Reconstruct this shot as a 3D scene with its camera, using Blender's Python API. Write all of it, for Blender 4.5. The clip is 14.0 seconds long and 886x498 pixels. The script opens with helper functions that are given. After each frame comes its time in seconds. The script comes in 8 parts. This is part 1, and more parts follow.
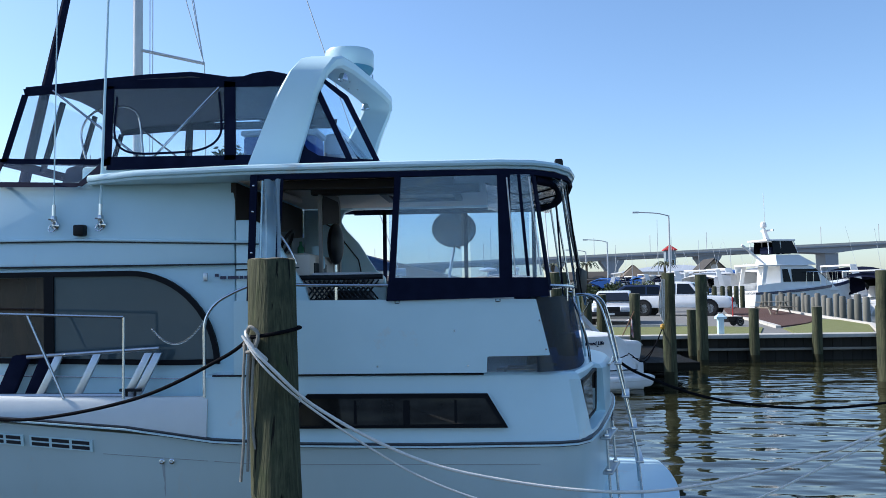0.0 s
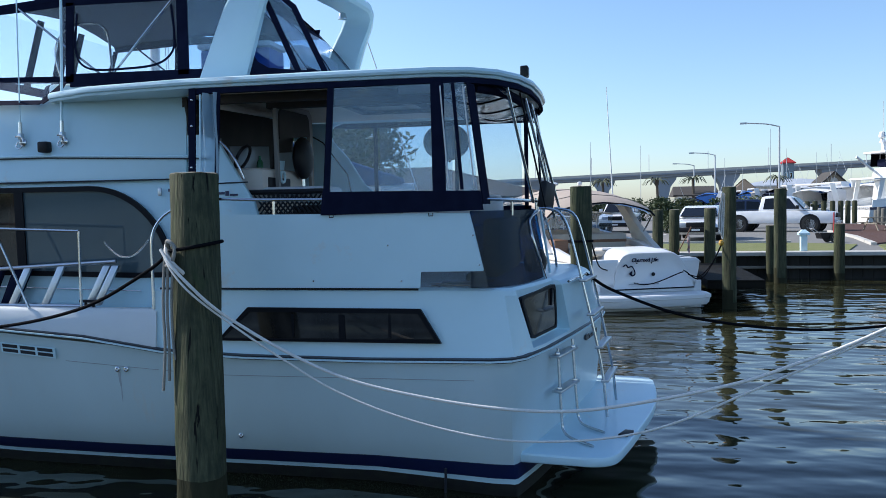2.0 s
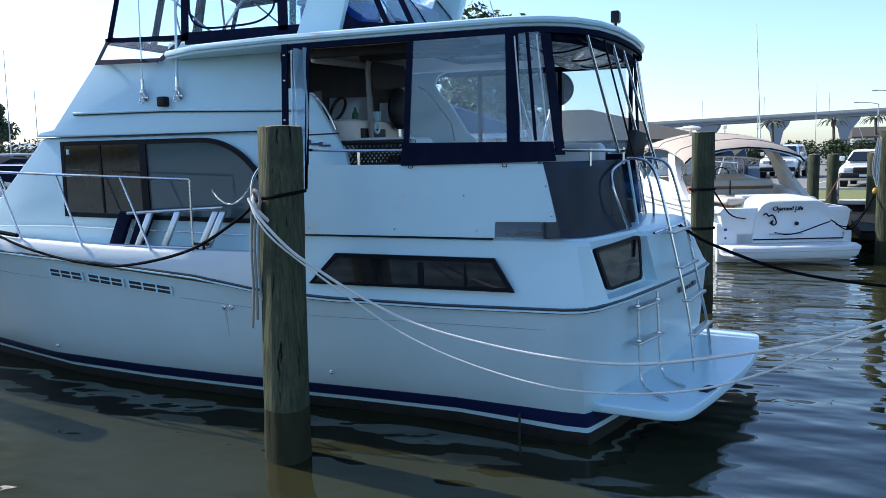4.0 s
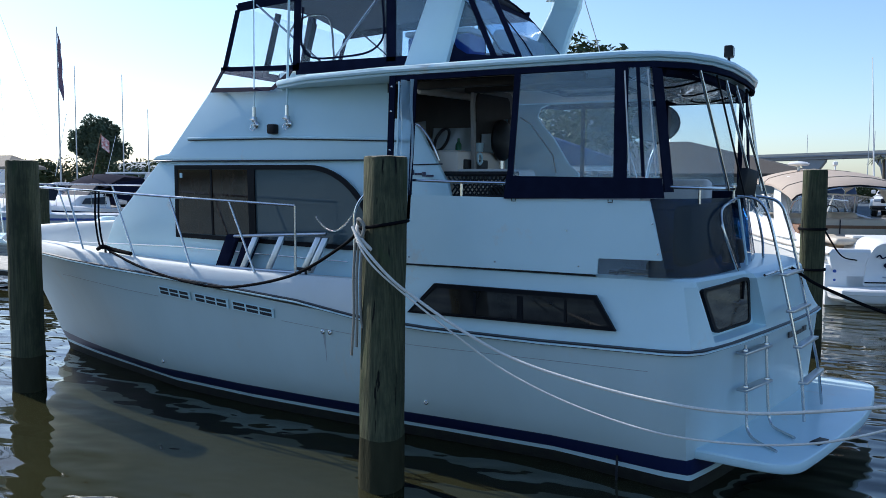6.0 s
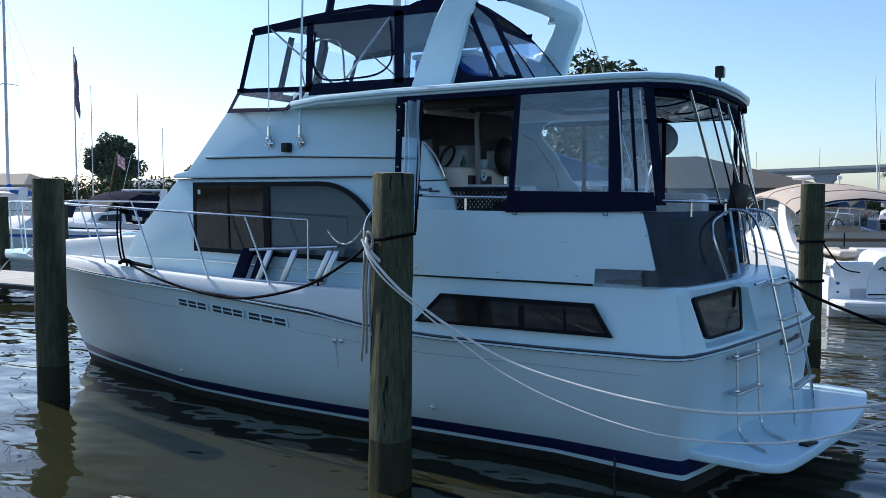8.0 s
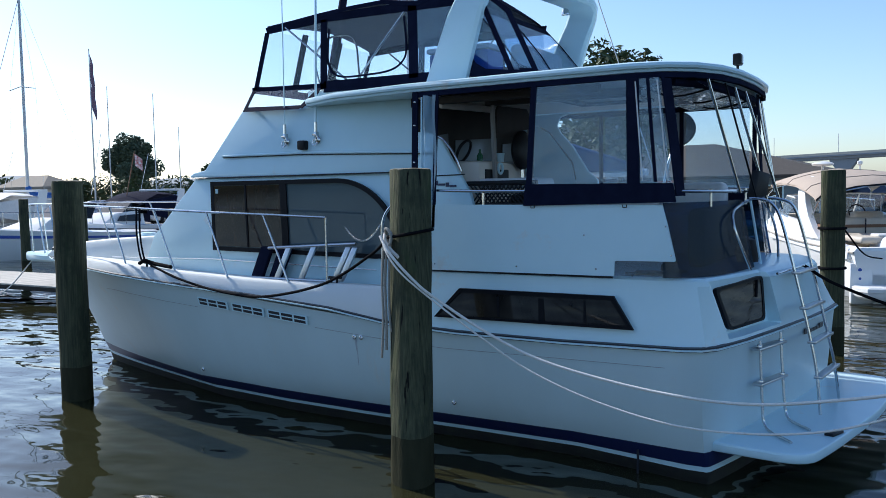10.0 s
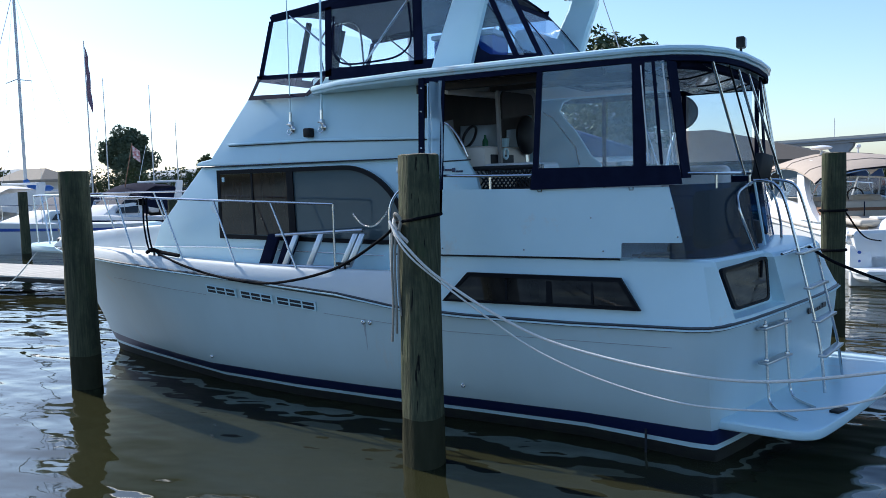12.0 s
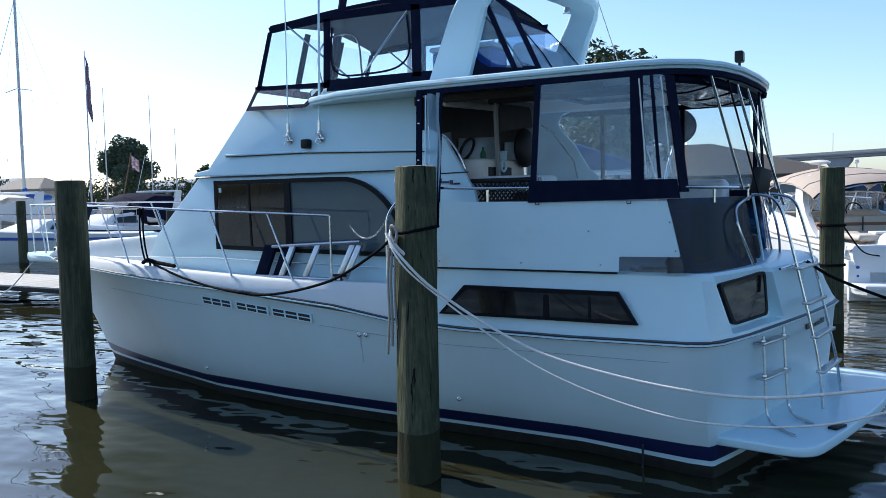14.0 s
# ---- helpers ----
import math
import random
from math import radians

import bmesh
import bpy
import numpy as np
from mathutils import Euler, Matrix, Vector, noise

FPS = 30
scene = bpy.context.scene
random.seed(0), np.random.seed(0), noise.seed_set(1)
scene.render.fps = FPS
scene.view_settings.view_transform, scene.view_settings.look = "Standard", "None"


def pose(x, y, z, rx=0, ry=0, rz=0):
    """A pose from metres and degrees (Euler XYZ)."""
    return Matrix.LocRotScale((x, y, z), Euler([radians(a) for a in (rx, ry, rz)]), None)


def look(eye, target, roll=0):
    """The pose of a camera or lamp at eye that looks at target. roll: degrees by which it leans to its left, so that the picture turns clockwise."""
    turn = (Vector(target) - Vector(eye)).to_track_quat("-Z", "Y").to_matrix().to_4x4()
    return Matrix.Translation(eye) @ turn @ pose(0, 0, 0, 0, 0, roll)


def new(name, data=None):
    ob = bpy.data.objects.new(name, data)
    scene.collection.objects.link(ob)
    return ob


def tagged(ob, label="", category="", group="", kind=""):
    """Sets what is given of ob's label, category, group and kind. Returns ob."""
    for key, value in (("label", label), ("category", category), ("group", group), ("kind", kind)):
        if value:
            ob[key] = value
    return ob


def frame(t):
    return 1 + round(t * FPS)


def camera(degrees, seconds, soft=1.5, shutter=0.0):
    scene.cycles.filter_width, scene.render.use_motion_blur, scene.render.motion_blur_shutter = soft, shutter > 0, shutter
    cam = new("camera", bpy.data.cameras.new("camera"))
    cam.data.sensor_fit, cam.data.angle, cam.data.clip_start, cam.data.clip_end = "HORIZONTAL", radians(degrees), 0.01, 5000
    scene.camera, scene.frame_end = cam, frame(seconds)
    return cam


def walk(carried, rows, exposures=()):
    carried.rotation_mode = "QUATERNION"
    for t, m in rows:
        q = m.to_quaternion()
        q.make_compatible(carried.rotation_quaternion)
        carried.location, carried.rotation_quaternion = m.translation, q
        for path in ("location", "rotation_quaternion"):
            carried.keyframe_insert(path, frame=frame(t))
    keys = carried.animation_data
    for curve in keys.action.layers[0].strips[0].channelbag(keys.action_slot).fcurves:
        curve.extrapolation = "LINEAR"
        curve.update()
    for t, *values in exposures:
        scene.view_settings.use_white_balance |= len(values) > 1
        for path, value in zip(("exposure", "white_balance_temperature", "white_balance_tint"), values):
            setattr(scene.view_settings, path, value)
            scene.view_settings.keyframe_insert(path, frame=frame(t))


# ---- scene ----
cam = camera(55.6, 14.0, soft=0.5)
PATH = [
    (0, (-0.641, -8.547, 2.256), (-0.775, -6.554, 2.356), -0.9),
    (0.5, (-0.276, -8.401, 2.262), (-0.43, -6.409, 2.333), -0.7),
    (1, (0.069, -8.312, 2.265), (-0.19, -6.329, 2.295), -0.6),
    (1.5, (0.406, -8.234, 2.232), (0.063, -6.264, 2.205), -0.8),
    (2, (0.677, -8.197, 2.221), (0.279, -6.24, 2.125), -1.0),
    (2.5, (0.888, -8.13, 2.215), (0.446, -6.187, 2.045), -1.1),
    (3, (1.041, -8.109, 2.232), (0.525, -6.189, 2.01), -1.0),
    (3.5, (1.262, -8.123, 2.255), (0.605, -6.249, 2.023), -1.2),
    (4, (1.33, -8.133, 2.271), (0.572, -6.296, 2.047), -1.1),
    (4.2, (1.327, -8.131, 2.279), (0.535, -6.307, 2.059), -1.0),
    (6.3, (1.229, -8.129, 2.314), (0.246, -6.393, 2.168), 0.4),
    (6.5, (1.287, -8.09, 2.301), (0.288, -6.363, 2.164), 0.4),
    (7, (1.354, -8.269, 2.319), (0.376, -6.528, 2.201), 0.4),
    (7.5, (1.393, -8.434, 2.295), (0.433, -6.683, 2.18), 0.4),
    (8, (1.458, -8.419, 2.307), (0.479, -6.679, 2.185), 0.1),
    (10.5, (1.422, -8.411, 2.321), (0.409, -6.693, 2.183), -1.1),
    (11, (1.404, -8.472, 2.27), (0.395, -6.75, 2.137), -1.2),
    (11.5, (1.396, -8.504, 2.282), (0.389, -6.782, 2.134), -1.4),
    (12, (1.394, -8.527, 2.288), (0.388, -6.807, 2.125), -1.7),
    (12.5, (1.375, -8.536, 2.338), (0.372, -6.815, 2.155), -2.0),
    (13, (1.391, -8.505, 2.286), (0.383, -6.785, 2.123), -1.9),
    (13.5, (1.404, -8.475, 2.309), (0.392, -6.756, 2.155), -1.7),
    (14, (1.39, -8.487, 2.29), (0.386, -6.763, 2.155), -1.3),
]
walk(cam, [(t, look(eye, target, roll)) for t, eye, target, roll in PATH],
     [(t, stops, 5450, 9.5) for t, stops in ((0.0, 0.55), (0.6, 0.42), (1.5, 0.50), (2.5, 0.64), (3.0, 0.92), (4.2, 0.82), (6.3, 0.44), (8.2, 0.44), (10.3, 0.46), (13.0, 0.62), (14.0, 0.60))])

# ---- world, sun ----
SUN_AZ, SUN_EL = radians(-77.0), radians(38.0)      # azimuth from +y towards +x
world = bpy.data.worlds.new("sky")
scene.world = world
world.use_nodes = True
wn = world.node_tree
sky = wn.nodes.new("ShaderNodeTexSky")
sky.sky_type = "NISHITA"
sky.sun_disc = False
sky.sun_elevation, sky.sun_rotation = SUN_EL, SUN_AZ
sky.air_density, sky.dust_density, sky.ozone_density = 1.0, 0.75, 1.4
wn.nodes["Background"].inputs["Strength"].default_value = 0.117
wn.links.new(sky.outputs[0], wn.nodes["Background"].inputs["Color"])
sun = new("sun", bpy.data.lights.new("sun", "SUN"))
sun.data.energy, sun.data.angle, sun.data.color = 4.4, radians(0.55), (1.0, 0.87, 0.70)
sun_way = Vector((math.sin(SUN_AZ) * math.cos(SUN_EL), math.cos(SUN_AZ) * math.cos(SUN_EL), math.sin(SUN_EL)))
sun.matrix_world = look(sun_way * 50, (0, 0, 0))


# ---- materials ----
def surface(name, base, rough=0.5, metal=0.0, second=None, scale=6.0, amount=0.5, bump=0.0, bump_scale=60.0, stretch=(1, 1, 1),
            stain=None, stain_scale=1.2, stain_at=0.62, coat=0.0, specular=0.5, vary=0.0, sheen=0.0):
    """A procedural material: two tones mixed by noise, a second larger pattern of stains, fine relief."""
    mat = bpy.data.materials.new(name)
    mat.use_nodes = True
    nt = mat.node_tree
    nodes, links = nt.nodes, nt.links
    bsdf = nodes["Principled BSDF"]
    bsdf.inputs["Roughness"].default_value = rough
    bsdf.inputs["Metallic"].default_value = metal
    bsdf.inputs["Coat Weight"].default_value = coat
    bsdf.inputs["Specular IOR Level"].default_value = specular
    bsdf.inputs["Sheen Weight"].default_value = sheen
    coord = nodes.new("ShaderNodeTexCoord")
    mapping = nodes.new("ShaderNodeMapping")
    mapping.inputs["Scale"].default_value = stretch
    links.new(coord.outputs["Object"], mapping.inputs["Vector"])
    grain = nodes.new("ShaderNodeTexNoise")
    grain.inputs["Scale"].default_value, grain.inputs["Detail"].default_value = scale, 5.0
    links.new(mapping.outputs[0], grain.inputs["Vector"])
    mix = nodes.new("ShaderNodeMix")
    mix.data_type = "RGBA"
    mix.inputs[6].default_value = (*base, 1)
    mix.inputs[7].default_value = (*(second or [c * 0.82 for c in base]), 1)
    ramp = nodes.new("ShaderNodeMapRange")
    ramp.inputs[1].default_value, ramp.inputs[2].default_value = 0.35, 0.7
    ramp.inputs[4].default_value = amount
    links.new(grain.outputs[0], ramp.inputs[0])
    links.new(ramp.outputs[0], mix.inputs[0])
    colour = mix.outputs[2]
    if stain:
        big = nodes.new("ShaderNodeTexNoise")
        big.inputs["Scale"].default_value, big.inputs["Detail"].default_value, big.inputs["Roughness"].default_value = stain_scale, 6.0, 0.65
        links.new(mapping.outputs[0], big.inputs["Vector"])
        edge = nodes.new("ShaderNodeMapRange")
        edge.inputs[1].default_value, edge.inputs[2].default_value = stain_at, stain_at + 0.12
        links.new(big.outputs[0], edge.inputs[0])
        over = nodes.new("ShaderNodeMix")
        over.data_type = "RGBA"
        over.inputs[7].default_value = (*stain, 1)
        links.new(edge.outputs[0], over.inputs[0])
        links.new(colour, over.inputs[6])
        colour = over.outputs[2]
    if vary:
        info = nodes.new("ShaderNodeObjectInfo")
        hsv = nodes.new("ShaderNodeHueSaturation")
        span = nodes.new("ShaderNodeMapRange")
        span.inputs[3].default_value, span.inputs[4].default_value = 1 - vary, 1 + vary
        links.new(info.outputs["Random"], span.inputs[0])
        links.new(span.outputs[0], hsv.inputs["Value"])
        links.new(colour, hsv.inputs["Color"])
        colour = hsv.outputs[0]
    links.new(colour, bsdf.inputs["Base Color"])
    if bump:
        fine = nodes.new("ShaderNodeTexNoise")
        fine.inputs["Scale"].default_value, fine.inputs["Detail"].default_value = bump_scale, 4.0
        links.new(mapping.outputs[0], fine.inputs["Vector"])
        relief = nodes.new("ShaderNodeBump")
        relief.inputs["Strength"].default_value, relief.inputs["Distance"].default_value = bump, 0.01
        links.new(fine.outputs[0], relief.inputs["Height"])
        links.new(relief.outputs[0], bsdf.inputs["Normal"])
    return mat


def clear_sheet(name, tint, gloss_rough=0.06, haze=0.12, bump=0.25, bump_scale=4.0, mirror_most=0.6, mirror_least=0.03):
    """Clear vinyl or window glass: lets light through with a tint, mirrors at grazing angles, is a little hazy."""
    mat = bpy.data.materials.new(name)
    mat.use_nodes = True
    nt = mat.node_tree
    nodes, links = nt.nodes, nt.links
    nodes.remove(nodes["Principled BSDF"])
    out = nodes["Material Output"]
    through_it = nodes.new("ShaderNodeBsdfTransparent")
    through_it.inputs[0].default_value = (*tint, 1)
    # haze of the sheet, its colour blued to stand for reflected sky
    milky = nodes.new("ShaderNodeBsdfDiffuse")
    milky.inputs[0].default_value = (0.58, 0.78, 0.92, 1)
    first = nodes.new("ShaderNodeMixShader")
    first.inputs[0].default_value = haze
    links.new(through_it.outputs[0], first.inputs[1])
    links.new(milky.outputs[0], first.inputs[2])
    gloss = nodes.new("ShaderNodeBsdfGlossy")
    gloss.inputs["Roughness"].default_value = gloss_rough
    facing = nodes.new("ShaderNodeLayerWeight")
    facing.inputs[0].default_value = 0.5
    power = nodes.new("ShaderNodeMath")
    power.operation = "POWER"
    power.inputs[1].default_value = 4.0
    links.new(facing.outputs["Facing"], power.inputs[0])
    mirror = nodes.new("ShaderNodeMath")
    mirror.operation = "MULTIPLY_ADD"
    mirror.inputs[1].default_value, mirror.inputs[2].default_value = mirror_most, mirror_least
    links.new(power.outputs[0], mirror.inputs[0])
    coord = nodes.new("ShaderNodeTexCoord")
    wave = nodes.new("ShaderNodeTexNoise")
    wave.inputs["Scale"].default_value, wave.inputs["Detail"].default_value = bump_scale, 3.0
    links.new(coord.outputs["Object"], wave.inputs["Vector"])
    relief = nodes.new("ShaderNodeBump")
    relief.inputs["Strength"].default_value, relief.inputs["Distance"].default_value = bump, 0.05
    links.new(wave.outputs[0], relief.inputs["Height"])
    links.new(relief.outputs[0], gloss.inputs["Normal"])
    last = nodes.new("ShaderNodeMixShader")
    links.new(mirror.outputs[0], last.inputs[0])
    links.new(first.outputs[0], last.inputs[1])
    links.new(gloss.outputs[0], last.inputs[2])
    links.new(last.outputs[0], out.inputs["Surface"])
    return mat


def timber_pile(name, pale, dark):
    """Old round timber: long grain, drying cracks, damp green-black blotches."""
    mat = bpy.data.materials.new(name)
    mat.use_nodes = True
    nodes, links = mat.node_tree.nodes, mat.node_tree.links
    bsdf = nodes["Principled BSDF"]
    bsdf.inputs["Roughness"].default_value, bsdf.inputs["Specular IOR Level"].default_value = 0.88, 0.2
    coord = nodes.new("ShaderNodeTexCoord")

    def field(scale, stretch, detail, low, high, rough=0.6):
        mapping = nodes.new("ShaderNodeMapping")
        mapping.inputs["Scale"].default_value = stretch
        links.new(coord.outputs["Object"], mapping.inputs["Vector"])
        tex = nodes.new("ShaderNodeTexNoise")
        tex.inputs["Scale"].default_value, tex.inputs["Detail"].default_value, tex.inputs["Roughness"].default_value = scale, detail, rough
        links.new(mapping.outputs[0], tex.inputs["Vector"])
        ramp = nodes.new("ShaderNodeMapRange")
        ramp.inputs[1].default_value, ramp.inputs[2].default_value = low, high
        links.new(tex.outputs[0], ramp.inputs[0])
        return ramp.outputs[0]

    def over(under, colour, share):
        mix = nodes.new("ShaderNodeMix")
        mix.data_type = "RGBA"
        links.new(share, mix.inputs[0])
        if isinstance(under, tuple):
            mix.inputs[6].default_value = (*under, 1)
        else:
            links.new(under, mix.inputs[6])
        mix.inputs[7].default_value = (*colour, 1)
        return mix.outputs[2]

    grain = field(48.0, (1, 1, 0.05), 8.0, 0.34, 0.66)
    cracks = field(30.0, (1, 1, 0.03), 3.0, 0.63, 0.67)
    blotch = field(2.3, (1, 1, 0.55), 6.0, 0.47, 0.60, 0.7)
    moss = field(5.0, (1, 1, 0.4), 5.0, 0.56, 0.70)
    colour = over(pale, dark, grain)
    colour = over(colour, (0.036, 0.042, 0.026), blotch)
    colour = over(colour, (0.045, 0.062, 0.028), moss)
    colour = over(colour, (0.008, 0.008, 0.007), cracks)
    info = nodes.new("ShaderNodeObjectInfo")
    span = nodes.new("ShaderNodeMapRange")
    span.inputs[3].default_value, span.inputs[4].default_value = 0.85, 1.15
    links.new(info.outputs["Random"], span.inputs[0])
    hsv = nodes.new("ShaderNodeHueSaturation")
    links.new(span.outputs[0], hsv.inputs["Value"])
    links.new(colour, hsv.inputs["Color"])
    links.new(hsv.outputs[0], bsdf.inputs["Base Color"])
    deep = nodes.new("ShaderNodeMath")
    deep.operation = "MULTIPLY_ADD"
    deep.inputs[1].default_value = 1.6
    links.new(cracks, deep.inputs[0])
    links.new(grain, deep.inputs[2])
    relief = nodes.new("ShaderNodeBump")
    relief.inputs["Strength"].default_value, relief.inputs["Distance"].default_value = 0.8, 0.007
    relief.invert = True
    links.new(deep.outputs[0], relief.inputs["Height"])
    links.new(relief.outputs[0], bsdf.inputs["Normal"])
    return mat


def water_material():
    mat = bpy.data.materials.new("harbour_water")
    mat.use_nodes = True
    nt = mat.node_tree
    nodes, links = nt.nodes, nt.links
    bsdf = nodes["Principled BSDF"]
    bsdf.inputs["Roughness"].default_value = 0.035
    bsdf.inputs["IOR"].default_value = 1.40
    coord = nodes.new("ShaderNodeTexCoord")
    murk = nodes.new("ShaderNodeTexNoise")
    murk.inputs["Scale"].default_value, murk.inputs["Detail"].default_value = 0.35, 4.0
    links.new(coord.outputs["Object"], murk.inputs["Vector"])
    mix = nodes.new("ShaderNodeMix")
    mix.data_type = "RGBA"
    mix.inputs[6].default_value, mix.inputs[7].default_value = (0.030, 0.028, 0.011, 1), (0.018, 0.021, 0.011, 1)
    links.new(murk.outputs[0], mix.inputs[0])
    links.new(mix.outputs[2], bsdf.inputs["Base Color"])
    height = None
    for scale, stretch, weight, turn in ((0.45, (1, 2.2, 1), 0.9, 12), (1.3, (1, 1.9, 1), 0.42, -14), (3.4, (1, 1.6, 1), 0.07, 30)):
        mapping = nodes.new("ShaderNodeMapping")
        mapping.inputs["Scale"].default_value = stretch
        mapping.inputs["Rotation"].default_value = (0, 0, radians(turn))
        links.new(coord.outputs["Object"], mapping.inputs["Vector"])
        ripple = nodes.new("ShaderNodeTexNoise")
        ripple.inputs["Scale"].default_value, ripple.inputs["Detail"].default_value = scale, 0.8
        links.new(mapping.outputs[0], ripple.inputs["Vector"])
        times = nodes.new("ShaderNodeMath")
        times.operation = "MULTIPLY_ADD"
        times.inputs[1].default_value = weight
        links.new(ripple.outputs[0], times.inputs[0])
        if height:
            links.new(height, times.inputs[2])
        height = times.outputs[0]
    relief = nodes.new("ShaderNodeBump")
    relief.inputs["Strength"].default_value, relief.inputs["Distance"].default_value = 1.0, 0.085
    links.new(height, relief.inputs["Height"])
    links.new(relief.outputs[0], bsdf.inputs["Normal"])
    return mat


# white gelcoat with the shaded side's blue skylight put into its colour
GELCOAT = surface("skylight_blue_gelcoat", (0.62, 0.80, 0.86), 0.28, second=(0.57, 0.75, 0.81), scale=3.0, amount=0.6, stain=(0.66, 0.66, 0.62), stain_scale=1.7, stain_at=0.63, bump=0.03, bump_scale=9)
# gelcoat darkened in colour for the shade on the down-facing hull sides
SHADED_HULL = surface("shaded_hull_gelcoat", (0.57, 0.68, 0.70), 0.30, second=(0.52, 0.62, 0.63), scale=2.0, amount=0.7, stretch=(1, 1, 0.35), stain=(0.62, 0.60, 0.53), stain_scale=1.6, stain_at=0.62, bump=0.03, bump_scale=7)
BOAT_WHITE = surface("boat_white", (0.80, 0.80, 0.79), 0.35, second=(0.74, 0.74, 0.72), scale=1.6, amount=0.6, stain=(0.66, 0.64, 0.58), stain_scale=1.3, stain_at=0.66)
# foredeck white without that blue, as the deck lies in the sun
DECK_WHITE = surface("chalky_deck", (0.71, 0.73, 0.72), 0.55, second=(0.65, 0.67, 0.66), scale=4, amount=0.6, bump=0.15, bump_scale=150, stain=(0.60, 0.59, 0.54), stain_scale=1.5, stain_at=0.62)
NAVY_STRIPE = surface("navy_stripe", (0.012, 0.018, 0.075), 0.3, scale=8, second=(0.02, 0.025, 0.07))
ANTIFOUL = surface("black_antifoul", (0.012, 0.011, 0.012), 0.8, scale=10, second=(0.03, 0.035, 0.02), bump=0.3)
TRIM_DARK = surface("dark_rubrail", (0.02, 0.022, 0.03), 0.35, scale=20)
STEEL = surface("stainless_steel", (0.62, 0.63, 0.64), 0.18, 1.0, second=(0.5, 0.5, 0.5), scale=30, amount=0.5)
CANVAS = surface("navy_canvas", (0.0085, 0.0105, 0.027), 0.85, second=(0.013, 0.016, 0.038), scale=9, amount=0.8, bump=0.25, bump_scale=260, specular=0.03)
MESH_GREY = surface("grey_weather_cloth", (0.011, 0.019, 0.040), 0.3, second=(0.008, 0.014, 0.030), scale=4, bump=0.06, bump_scale=300, specular=0.08)
VINYL = clear_sheet("clear_vinyl", (0.86, 0.93, 1.0), 0.06, 0.11, 0.35, 3.0)
STERN_CLOTH = clear_sheet("stern_cloth", (0.08, 0.18, 0.34), 0.12, 0.035, 0.3, 3.0, 0.10, 0.01)
# the lighter second tone puts dim grey-brown reflections into the panes
CABIN_GLASS = surface("aft_cabin_glass", (0.010, 0.010, 0.011), 0.05, second=(0.040, 0.036, 0.033), scale=2.6, amount=0.8, stretch=(2, 1, 1.4), specular=0.5)
VINYL_CLEAR = clear_sheet("clearest_vinyl", (0.95, 0.97, 0.99), 0.06, 0.015, 0.3, 3.0)
# brown tint, with tan reflections put in as lighter level bands
AFT_GLASS = surface("brown_glass_tan_reflections", (0.030, 0.024, 0.019), 0.08, second=(0.10, 0.082, 0.062), scale=3, amount=1.0, specular=0.35, stretch=(1, 1, 4))
VINYL_BLUE = clear_sheet("blue_cast_vinyl", (0.50, 0.62, 0.78), 0.12, 0.10, 0.5, 3.0)
SMOKED = surface("smoked_glass", (0.008, 0.009, 0.011), 0.04, specular=0.4, scale=3)
BROWN_GLASS = surface("curtained_glass", (0.018, 0.012, 0.010), 0.06, second=(0.045, 0.026, 0.017), scale=2.2, stretch=(3, 1, 0.6), amount=1.0, specular=0.6)
PALE_GLASS = surface("grey_blue_glass", (0.075, 0.105, 0.12), 0.07, second=(0.06, 0.085, 0.10), scale=2.0, specular=0.6)
BLACK_FRAME = surface("black_window_frame", (0.006, 0.007, 0.011), 0.5, scale=15, specular=0.15)
BLACK_PLASTIC = surface("black_plastic", (0.010, 0.010, 0.012), 0.5, scale=30, bump=0.1, specular=0.25)
CREAM_PANEL = surface("cream_liner", (0.72, 0.64, 0.55), 0.6, scale=5, second=(0.64, 0.56, 0.48))
TEAK = surface("teak", (0.20, 0.10, 0.05), 0.55, second=(0.13, 0.065, 0.03), scale=9, stretch=(1, 6, 6), bump=0.1)
VINYL_SEAT = surface("white_cushion", (0.70, 0.70, 0.69), 0.5, scale=12, bump=0.1)
# brown of beams and blind; also used where shade is put in as colour
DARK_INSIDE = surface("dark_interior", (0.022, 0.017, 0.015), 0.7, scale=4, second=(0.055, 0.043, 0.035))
BLUE_PLASTIC = surface("blue_plastic", (0.02, 0.07, 0.36), 0.4, scale=10)
ALU = surface("brushed_aluminium", (0.55, 0.57, 0.6), 0.35, 1.0, scale=40, stretch=(1, 8, 1))
PILE_WOOD = timber_pile("weathered_pile", (0.098, 0.100, 0.056), (0.037, 0.041, 0.025))
PILE_WET = surface("wet_pile", (0.040, 0.039, 0.022), 0.8, second=(0.020, 0.022, 0.012), scale=8, stretch=(2, 2, 0.5), bump=0.6, bump_scale=30, specular=0.08)
PILE_TOP = surface("pile_end_grain", (0.17, 0.155, 0.115), 0.9, second=(0.09, 0.085, 0.06), scale=14, bump=0.5)
ROPE_WHITE = surface("white_rope", (0.78, 0.76, 0.71), 0.8, second=(0.62, 0.60, 0.55), scale=60, bump=0.6, bump_scale=120)
ROPE_GREY = surface("grey_rope", (0.33, 0.31, 0.27), 0.85, second=(0.2, 0.19, 0.16), scale=60, bump=0.6, bump_scale=120)
ROPE_DARK = surface("dark_rope", (0.008, 0.008, 0.010), 0.9, specular=0.05, scale=60, bump=0.6, bump_scale=120)
WATER = water_material()


# ---- mesh helpers ----
def thing(name, at, label, category, group="", kind=""):
    ob = new(name)
    ob.empty_display_size = 0.2
    ob.location = at
    return tagged(ob, label, category, group, kind)


